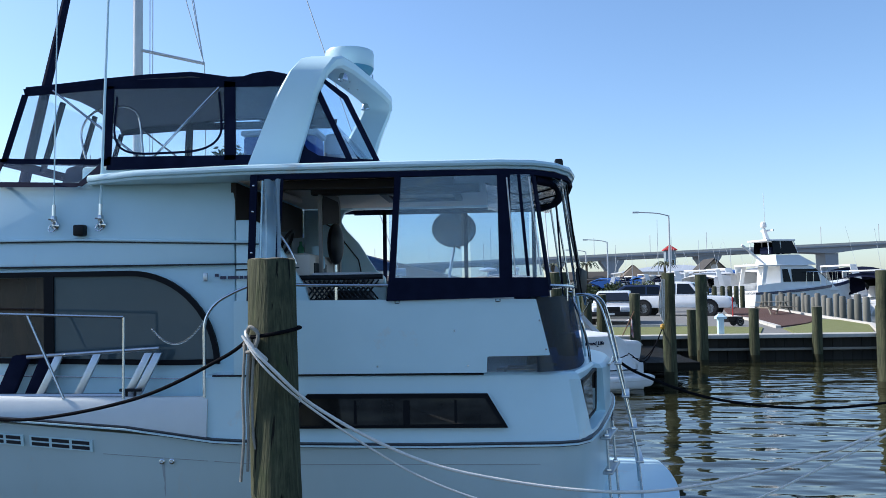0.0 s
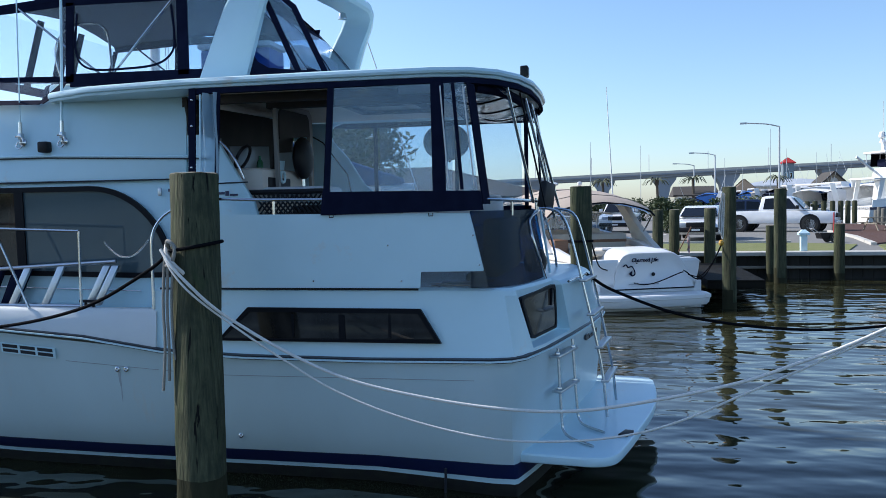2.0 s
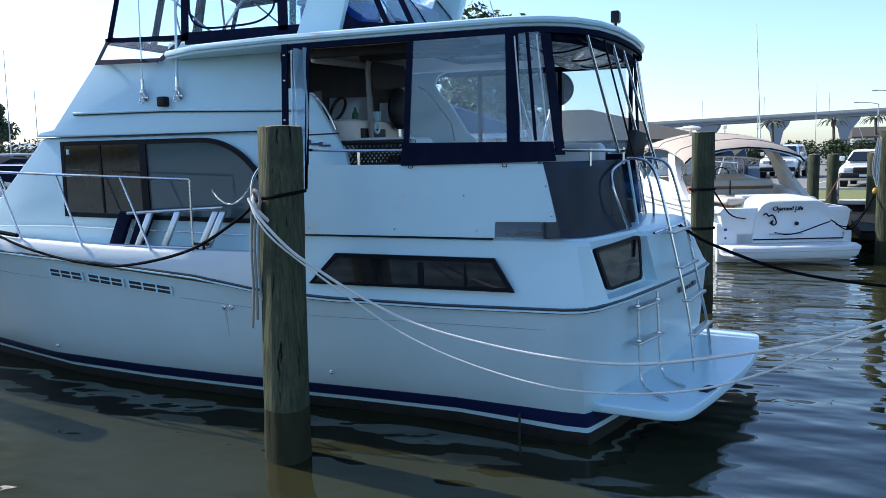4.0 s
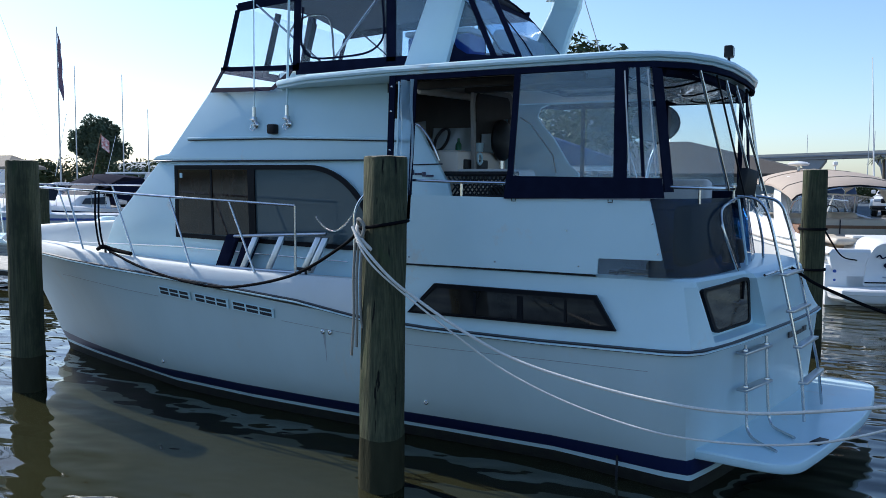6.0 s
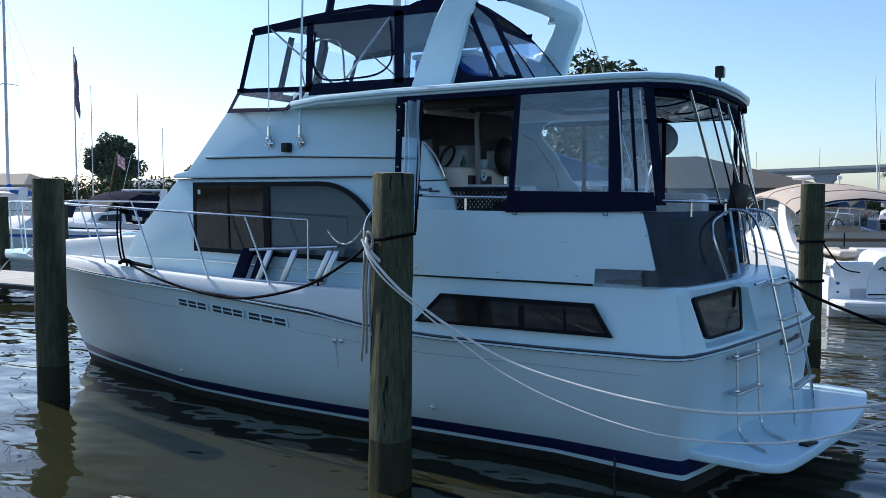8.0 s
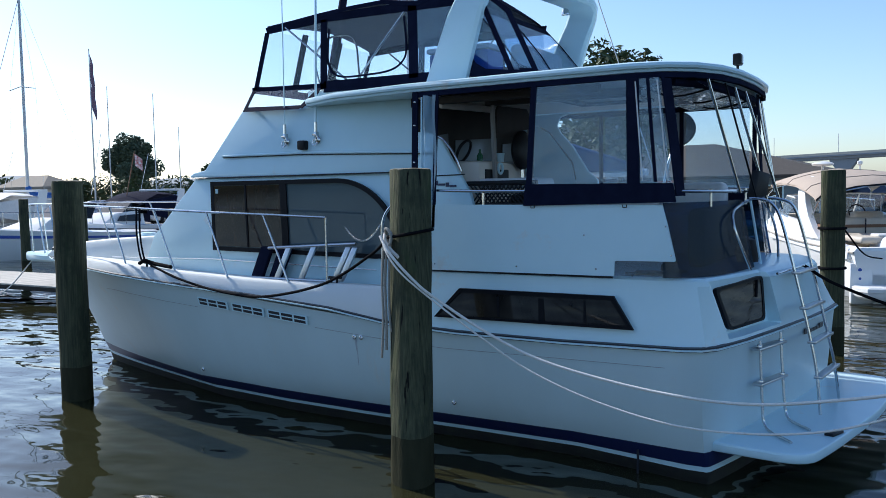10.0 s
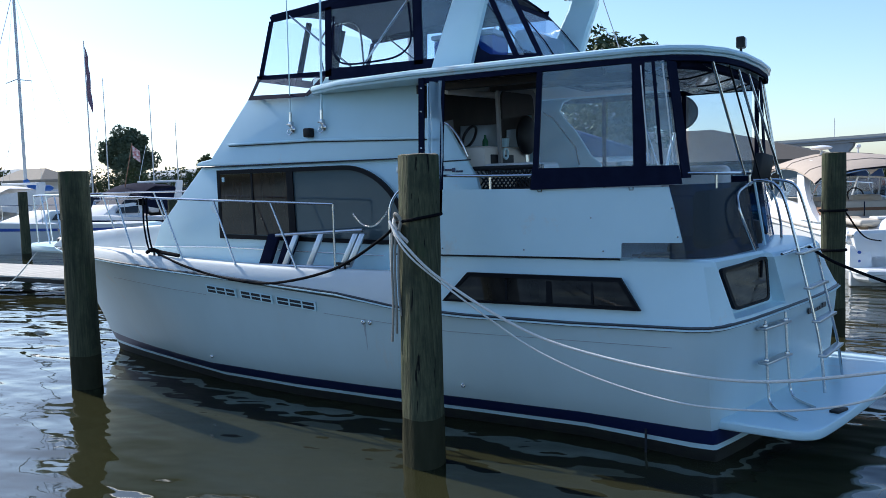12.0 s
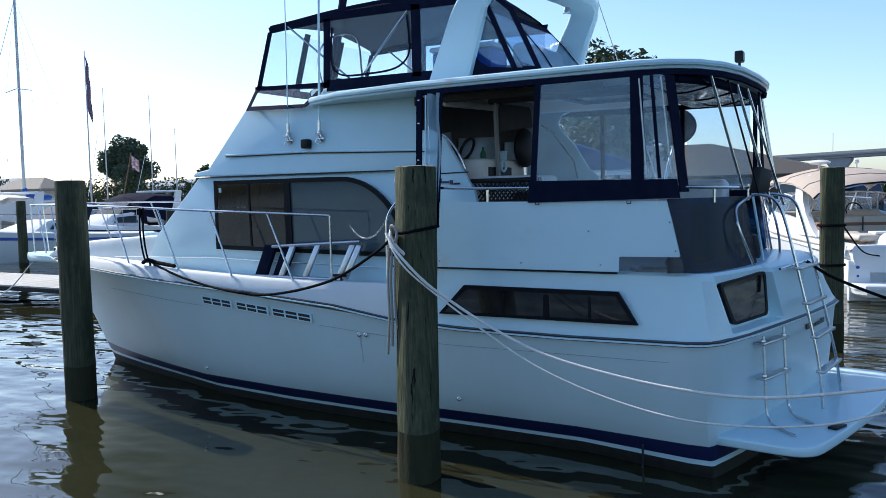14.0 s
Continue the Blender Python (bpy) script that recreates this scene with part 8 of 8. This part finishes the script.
tab = placed("picnic_table", pose(13.6, 36.6, LAND + 0.05, 0, 0, 18), "grey weathered wooden picnic table", "picnic table")
tab.scale = (0.9, 0.9, 0.85)
for k in range(5):
    lpart("plank", box(-0.95, 0.95, -0.38 + 0.155 * k, -0.235 + 0.155 * k, 0.72, 0.76, 0.006), TIMBER_PALE, tab)
for s in (-1, 1):
    lpart("bench", box(-0.95, 0.95, s * 0.72 - 0.13, s * 0.72 + 0.13, 0.42, 0.46, 0.006), TIMBER_PALE, tab)
    for x in (-0.65, 0.65):
        lpart("leg", plate([(x, s * 0.62, 0), (x, s * 0.72, 0), (x, s * 0.25, 0.72), (x, s * 0.15, 0.72)], (0.04, 0, 0)), TIMBER_PALE, tab)
for x in (-0.65, 0.65):
    lpart("crossbar", box(x - 0.02, x + 0.02, -0.8, 0.8, 0.36, 0.42), TIMBER_PALE, tab)
cart = placed("dock_cart", pose(8.3, 24.6, LAND, 0, 0, 20), "small dark dock cart with a round wheel", "cart")
cart.scale = (0.6, 0.6, 0.6)
lpart("tub", loft([[(-0.5, -0.28, 0.25), (0.4, -0.28, 0.25), (0.4, 0.28, 0.25), (-0.5, 0.28, 0.25)], [(-0.6, -0.32, 0.6), (0.5, -0.32, 0.6), (0.5, 0.32, 0.6), (-0.6, 0.32, 0.6)]], True, True), BLACK_PLASTIC, cart)
lpart("handle", tube([(-0.55, -0.2, 0.55), (-1.0, -0.2, 0.85), (-1.0, 0.2, 0.85), (-0.55, 0.2, 0.55)], 0.02, 6), STEEL_GREY, cart)
for s in (-1, 1):
    wheel(cart, 0.25, s * 0.36, 0.28, 0.08)
cone = thing("orange_post", (10.6, 36.2, LAND), "thin red and orange marker post", "marker post")
part("post", tube([(10.6, 33.2, LAND), (10.6, 33.2, LAND + 1.0)], 0.03, 8), RED_CLOTH, cone)


# ---- trees ----
def leaf_cloud(rnd, centres, per, size):
    verts, faces = [], []
    for c, r in centres:
        for _ in range(per):
            d = Vector((rnd.gauss(0, 1), rnd.gauss(0, 1), rnd.gauss(0, 1)))
            d.normalize()
            p = c + d * r * rnd.uniform(0.55, 1.05)
            u = Vector((rnd.gauss(0, 1), rnd.gauss(0, 1), rnd.gauss(0, 0.7))).normalized()
            v = u.cross(Vector((rnd.gauss(0, 1), rnd.gauss(0, 1), rnd.gauss(0, 1)))).normalized()
            s = size * rnd.uniform(0.6, 1.3)
            k = len(verts)
            verts += [p - u * s, p + v * s * 0.45, p + u * s, p - v * s * 0.45]
            faces.append((k, k + 1, k + 2, k + 3))
    mesh = bpy.data.meshes.new("crown")
    mesh.from_pydata([tuple(q) for q in verts], [], faces)
    return mesh


def tree(at, h, spread, label, mat=LEAF, seed=1, clumps=26, per=70, size=0.22, trunk=0.32, low=0.35):
    rnd = random.Random(seed)
    at = Vector(at)
    ob = thing("tree", at, label, "tree", "trees")
    b = tube([at, at + Vector((0.05 * h * rnd.uniform(-1, 1), 0, h * low)), at + Vector((0, 0.03 * h, h * 0.7))], [trunk * 0.5, trunk * 0.36, trunk * 0.12], 9)
    part("trunk", b, BARK, ob, "brown trunk")
    centres = []
    for k in range(clumps):
        a = 2.4 * k + rnd.uniform(-0.4, 0.4)
        t = rnd.uniform(0.0, 1.0)
        z = h * (low + (0.96 - low) * t)
        r = spread * (0.25 + 0.75 * math.sin(math.pi * min(0.93, 0.15 + 0.8 * t)) ** 0.8) * rnd.uniform(0.35, 0.95)
        c = at + Vector((r * math.cos(a), r * math.sin(a), z))
        centres.append((c, spread * rnd.uniform(0.22, 0.40)))
        if k % 4 == 0:
            part("limb", tube([at + Vector((0, 0, h * low * 0.9)), at.lerp(c, 0.55) + Vector((0, 0, 0.2 * h * 0.3)), c], [trunk * 0.22, trunk * 0.13, trunk * 0.05], 6), BARK, ob)
    mesh = leaf_cloud(rnd, [(c - at, r) for c, r in centres], per, size)
    mesh.materials.append(mat)
    crown = new("crown", mesh)
    crown.parent = ob
    crown["label"] = "uneven crown of small leaves"
    return ob


tree((-56.6, 39.2, LAND), 6.4, 2.05, "round dark green tree behind the parked cars", LEAF_HAZE, 3, 40, 360, 0.15, 0.36, 0.36)
tree((-63.0, 54.0, LAND), 4.6, 1.5, "small green tree in the distance", LEAF_PALE, 4, 18, 60, 0.28)
tree((-66.0, 33.0, LAND), 2.9, 2.6, "low green tree in the distance", LEAF_PALE, 5, 18, 60, 0.28)
tree((-60.0, 36.0, LAND), 2.7, 2.2, "low green tree in the distance", LEAF_PALE, 15, 16, 60, 0.28)
tree((-8.95, 22.2, LAND), 5.3, 2.3, "pale green tree beside the clubhouse", LEAF_PALE, 6, 26, 90, 0.15, 0.28, 0.48)
tree((-18.4, 48.5, LAND), 11.4, 4.2, "tall green tree behind the clubhouse", LEAF, 7, 30, 80, 0.3, 0.5)
tree((-26.0, 56.0, LAND), 9.0, 4.0, "green tree behind the clubhouse", LEAF, 8, 26, 70, 0.3, 0.5)


def bush(at, r, label, seed, mat=LEAF):
    rnd = random.Random(seed)
    ob = thing("bush", at, label, "bush", "bushes")
    cs = [(Vector((rnd.uniform(-1, 1) * r * 0.6, rnd.uniform(-1, 1) * r * 0.6, r * rnd.uniform(0.3, 0.8))), r * 0.55) for _ in range(9)]
    mesh = leaf_cloud(rnd, cs, 240, 0.09 * max(1.0, r))
    mesh.materials.append(mat)
    crown = new("foliage", mesh)
    crown.parent = ob
    part("stem", tube([at, Vector(at) + Vector((0, 0, r * 0.6))], 0.05, 6), BARK, ob)
    return ob


bush((3.9, 37.5, LAND), 1.0, "round clipped green bush", 21)
for k in range(9):
    bush((-3.0 + 2.6 * k, 72.0 + (k % 3), LAND), 1.7, "low green shrub before the bridge", 30 + k, LEAF if k % 2 else LEAF_PALE)


def hedge(a, c, h, w, label, seed):
    rnd = random.Random(seed)
    a, c = Vector(a), Vector(c)
    n = int((c - a).length / 0.8)
    cs = [(a.lerp(c, i / n) + Vector((0, 0, h * rnd.uniform(0.25, 0.8))), w * rnd.uniform(0.45, 0.7)) for i in range(n + 1) for _ in range(3)]
    mesh = leaf_cloud(rnd, cs, 130, 0.17)
    mesh.materials.append(LEAF)
    return tagged(new("hedge", mesh), label, "hedge", "", "stuff")


hedge((-50.0, 32.5, LAND), (-38.0, 42.0, LAND), 2.7, 1.6, "long dark green hedge behind the parked cars", 51)
hedge((-78.0, 28.0, LAND), (-60.0, 44.0, LAND), 3.0, 2.0, "far green shrubs along the bank", 52)


PALM_LEAF = surface("palm_leaf", (0.085, 0.095, 0.05), 0.7, second=(0.055, 0.065, 0.032), scale=4, amount=1.0)


def palm(at, h, seed):
    rnd = random.Random(seed)
    ob = thing("palm_tree", at, "small palm with a ragged grey-green head", "palm tree", "palm trees")
    at = Vector(at)
    part("trunk", tube([at, at + Vector((0.1, 0, h * 0.5)), at + Vector((0, 0, h))], [0.2, 0.15, 0.14], 8), BARK, ob)
    for k in range(14):
        a = 2 * math.pi * k / 14 + rnd.uniform(-0.2, 0.2)
        up = rnd.uniform(-0.1, 0.9)
        d = Vector((math.cos(a), math.sin(a), 0))
        side = Vector((-d.y, d.x, 0))
        top = at + Vector((0, 0, h))
        pts = [top, top + d * 0.6 + Vector((0, 0, 0.45 * up)), top + d * 1.2 + Vector((0, 0, 0.35 * up - 0.15)), top + d * 1.6 + Vector((0, 0, 0.1 * up - 0.6))]
        rows = [[p - side * w, p + Vector((0, 0, 0.05)), p + side * w] for p, w in zip(pts, (0.03, 0.13, 0.12, 0.02))]
        part("frond", loft(rows, False, False), PALM_LEAF, ob)
    return ob


for x, y, h, s in ((5.4, 88, 4.2, 1), (9.6, 92, 4.4, 2), (19.5, 96, 4.4, 3), (-0.5, 90, 4.2, 5)):
    palm((x, y, LAND), h, s)


# ---- buildings ----
def hip_house(name, x0, x1, y0, y1, z0, wall_h, roof_h, over, wall_mat, roof_mat, label, windows=(), door=None, ridge=None):
    ob = thing(name, ((x0 + x1) / 2, (y0 + y1) / 2, z0), label, "building")
    part("wall", box(x0, x1, y0, y1, z0, z0 + wall_h), wall_mat, ob)
    a, c, d, e = x0 - over, x1 + over, y0 - over, y1 + over
    zr = z0 + wall_h
    inset = (e - d) / 2 if ridge is None else ridge
    b = bmesh.new()
    v = [b.verts.new(p) for p in ((a, d, zr), (c, d, zr), (c, e, zr), (a, e, zr), (a, d, zr + 0.15), (c, d, zr + 0.15), (c, e, zr + 0.15), (a, e, zr + 0.15), (a + inset, (d + e) / 2, zr + roof_h), (c - inset, (d + e) / 2, zr + roof_h))]
    for f in ((0, 1, 2, 3), (0, 1, 5, 4), (1, 2, 6, 5), (2, 3, 7, 6), (3, 0, 4, 7), (4, 5, 9, 8), (6, 7, 8, 9), (5, 6, 9), (7, 4, 8)):
        b.faces.new([v[i] for i in f])
    part("roof", b, roof_mat, ob, "pitched roof", 20)
    for x, w, zl, zh in windows:
        win = part("window", frame_plate([(x - w / 2, y0 - 0.03, z0 + zl), (x + w / 2, y0 - 0.03, z0 + zl), (x + w / 2, y0 - 0.03, z0 + zh), (x - w / 2, y0 - 0.03, z0 + zh)], [(x - w / 2 + 0.08, y0 - 0.03, z0 + zl + 0.08), (x + w / 2 - 0.08, y0 - 0.03, z0 + zl + 0.08), (x + w / 2 - 0.08, y0 - 0.03, z0 + zh - 0.08), (x - w / 2 + 0.08, y0 - 0.03, z0 + zh - 0.08)], (0, 0.06, 0)), GELCOAT, ob, "white framed window")
        part("pane", box(x - w / 2 + 0.08, x + w / 2 - 0.08, y0 - 0.015, y0 - 0.005, z0 + zl + 0.08, z0 + zh - 0.08), SMOKED, win)
    if door is not None:
        part("door", box(door - 0.5, door + 0.5, y0 - 0.05, y0 - 0.01, z0, z0 + 2.05), RED_CLOTH, ob, "dull red door")
    return ob


hip_house("clubhouse", -24, -3.0, 33.5, 46, LAND, 1.9, 2.0, 0.9, WALL_BLUE, ROOF_GREY, "low blue-grey clubhouse with a broad grey hip roof", [(-20 + 2.1 * k, 1.1, 0.8, 1.6) for k in range(8)], -10.2)
hip_house("clubhouse_wing", -16, -3.5, 47, 60, LAND, 1.7, 2.0, 0.9, WALL_BLUE, ROOF_GREY, "second low building with a dark hip roof", [(-14 + 2.4 * k, 1.1, 0.8, 1.5) for k in range(4)])
hip_house("shed", -48.6, -44.6, 23.0, 24.6, LAND, 2.15, 0.85, 0.5, WALL_PALE, surface("tan_shed_roof", (0.27, 0.235, 0.19), 0.9, scale=6), "open shed with a tan hip roof", [(-47.8 + 1.1 * k, 0.7, 0.5, 1.5) for k in range(3)])
hip_house("white_hall", -26, -19.5, 58, 64, LAND, 6.6, 0.5, 0.2, WALL_PALE, WALL_PALE, "tall pale flat-roofed building in the distance", [(-24 + 2 * k, 1.0, 3.6, 4.8) for k in range(3)])
hip_house("boat_shed", 8.0, 12.0, 92, 98, LAND, 2.4, 1.2, 0.6, WALL_PALE, ROOF_GREY, "small pale boathouse with a grey roof", [(8.8 + 1.4 * k, 0.8, 1.1, 1.9) for k in range(2)], None, 0.2)
hip_house("long_shed", 18.0, 34.0, 118, 130, LAND, 3.8, 1.2, 0.5, WALL_PALE, STEEL_GREY, "long pale storage shed below the bridge", [(20 + 2.4 * k, 1.0, 1.4, 2.4) for k in range(5)])
hip_house("waterside_shop", 30.2, 32.0, 150, 152, LAND, 8.4, 1.1, 0.3, WALL_BLUE, RED_CLOTH, "small house with a red roof", [(30.7 + 0.8 * k, 0.5, 5.6, 6.8) for k in range(2)])
hip_house("dock_pavilion", 16.0, 18.2, 104, 106.5, LAND, 2.9, 1.7, 0.5, surface("brown_boards", (0.16, 0.12, 0.09), 0.85, scale=5, stretch=(1, 1, 6)), surface("brown_thatch", (0.17, 0.135, 0.10), 0.95, second=(0.10, 0.08, 0.06), scale=12, bump=0.8), "brown pavilion with a steep brown roof", [(16.6 + 0.9 * k, 0.5, 0.9, 1.9) for k in range(2)])
gable = thing("gable_house", (29.0, 112, LAND), "small tan house with a gable and a round vent", "building")
part("wall", plate([(27.1, 110, LAND), (30.9, 110, LAND), (30.9, 110, 4.4), (29.0, 110, 6.0), (27.1, 110, 4.4)], (0, 6, 0)), surface("tan_siding", (0.30, 0.25, 0.18), 0.85, second=(0.25, 0.21, 0.15), scale=4, stretch=(0.5, 0.5, 12)), gable)
for s in (-1, 1):
    part("roof", plate([(29.0, 109.6, 6.25), (29.0, 116.4, 6.25), (29.0 + s * 2.0, 116.4, 4.35), (29.0 + s * 2.0, 109.6, 4.35)], (0, 0, -0.18)), ROOF_GREY, gable, "dark pitched roof")
part("vent", lathe([(0.02, -0.06), (0.45, -0.06), (0.5, 0.0)], 18, (29.0, 110, 4.9), None, "y"), CONCRETE, gable, "pale round gable vent")
for x in (28.0, 30.0):
    win = part("window", frame_plate([(x - 0.5, 109.96, 2.0), (x + 0.5, 109.96, 2.0), (x + 0.5, 109.96, 3.4), (x - 0.5, 109.96, 3.4)], [(x - 0.4, 109.96, 2.1), (x + 0.4, 109.96, 2.1), (x + 0.4, 109.96, 3.3), (x - 0.4, 109.96, 3.3)], (0, 0.06, 0)), GELCOAT, gable, "white framed window")
    part("pane", box(x - 0.4, x + 0.4, 109.97, 109.99, 2.1, 3.3), SMOKED, win)
# far shore: distance haze put into the wall and roof colours
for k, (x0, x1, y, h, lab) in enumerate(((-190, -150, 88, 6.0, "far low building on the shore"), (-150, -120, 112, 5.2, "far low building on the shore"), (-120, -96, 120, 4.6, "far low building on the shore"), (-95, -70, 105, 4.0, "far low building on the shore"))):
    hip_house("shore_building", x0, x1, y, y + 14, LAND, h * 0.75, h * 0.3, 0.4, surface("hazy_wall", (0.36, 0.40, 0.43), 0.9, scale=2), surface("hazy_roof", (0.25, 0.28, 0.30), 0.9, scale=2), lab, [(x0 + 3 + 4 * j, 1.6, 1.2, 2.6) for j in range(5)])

# ---- bridge ----
bridge = thing("road_bridge", (20, 218, 0), "long grey concrete road bridge on tall piers", "bridge")
# grey concrete, blued in colour to stand for distance haze
BR = surface("hazed_bridge_concrete", (0.27, 0.30, 0.34), 0.85, second=(0.23, 0.26, 0.30), scale=0.8, stain=(0.19, 0.21, 0.24), stain_scale=0.1)
by = lambda x: 221.0
bz = lambda x: 10.1 + 0.03 * min(130, max(-90, x))
haunch = lambda x: max([0.0] + [1.0 - abs(x - p) / 16 for p in (88, 150, 212)]) ** 1.6
xs = list(range(-160, 281, 4))
sec = lambda x, dy0, dy1, z0, z1: [(x, by(x) + dy0, bz(x) + z0), (x, by(x) + dy1, bz(x) + z0), (x, by(x) + dy1, bz(x) + z1), (x, by(x) + dy0, bz(x) + z1)]
part("girder", loft([sec(x, 0.8, 9, -1.0 - 1.1 * haunch(x), -0.35) for x in xs], True, True), BR, bridge, "deep grey girder")
part("deck", loft([sec(x, 0, 10, -0.35, 0.0) for x in xs], True, True), BR, bridge, "concrete deck")
part("parapet", loft([sec(x, 0.0, 0.3, 0.0, 0.6) for x in xs], True, True), CONCRETE, bridge, "pale parapet")
for x in (-118, -98, -78, -58, -38, -19, -2, 14, 30, 56):
    part("pier", loft([[(x - w, by(x) + 1.5, z), (x + w, by(x) + 1.5, z), (x + w, by(x) + 8.5, z), (x - w, by(x) + 8.5, z)] for w, z in ((0.9, -1.0), (1.0, bz(x) - 6.5), (1.6, bz(x) - 3.6), (3.0, bz(x) - 1.7), (3.2, bz(x) - 1.0))], True, True), BR, bridge, "grey pier with a wide flared head")
for x in (88, 150, 212):
    part("pier", loft([[(x - w, by(x) + 1.5, z), (x + w, by(x) + 1.5, z), (x + w, by(x) + 8.5, z), (x - w, by(x) + 8.5, z)] for w, z in ((1.6, -1.0), (1.7, bz(x) - 2.0))], True, True), BR, bridge, "stout grey pier")
for k in range(26):
    x = -140 + 15 * k
    part("bridge_lamp", tube([(x, by(x) + 0.6, bz(x)), (x, by(x) + 0.6, bz(x) + 5.2)], 0.09, 5), STEEL_GREY, bridge, "thin lamp post on the bridge")

# flag pole with a furled flag, mast lines
pole = thing("flagpole", (-54.3, 33.8, LAND), "tall thin flagpole with a furled flag", "flagpole")
part("shaft", tube([(-54.3, 33.8, LAND), (-54.3, 33.8, 13.6)], [0.07, 0.035], 8), STEEL_GREY, pole)
rows = [[(-54.25 + 0.07 * k + 0.06 * math.sin(2 * j + k), 33.8 + 0.07 * k * (0.6 + 0.12 * j), 13.2 - 0.60 * j - 0.30 * k) for k in range(4)] for j in range(8)]
part("cloth", loft(rows, False, False), surface("faded_flag", (0.22, 0.13, 0.17), 0.8, second=(0.10, 0.10, 0.2), scale=2.5), pole, "furled red and blue cloth")
for x, y, h in ((-45.8, 28.6, 9.6), (-44.0, 30.8, 9.2), (-43.0, 32.0, 7.0), (-20, 30, 9), (4.0, 98, 9.5), (18.0, 92, 10.5), (22, 104, 9.0), (-1.5, 76, 8.5), (13.6, 96, 7.6), (20.4, 98, 7.2), (24.6, 100, 8.2), (27.2, 95, 7.0), (16.2, 100, 6.8)):
    mp = thing("thin_mast", (x, y, LAND), "thin pale mast in the distance", "mast", "distant masts")
    part("shaft", tube([(x, y, LAND), (x, y, h)], [0.05, 0.02], 6), STEEL_GREY, mp)
flag = thing("stern_flag", (-32.45, 19.0, 2.4), "small red and white flag on a slanted staff", "flag")
part("staff", tube([(-32.45, 19.0, 2.4), (-32.0, 19.2, 4.5)], 0.025, 6), TEAK, flag)
part("cloth", loft([[(-32.0 + 0.07 * k, 19.2 + 0.09 * k, 4.4 - 0.19 * j - 0.09 * k) for k in range(4)] for j in range(4)], False, False), surface("red_white_flag", (0.50, 0.12, 0.12), 0.8, second=(0.75, 0.73, 0.70), scale=9.0, amount=1.0), flag, "red and white cloth")
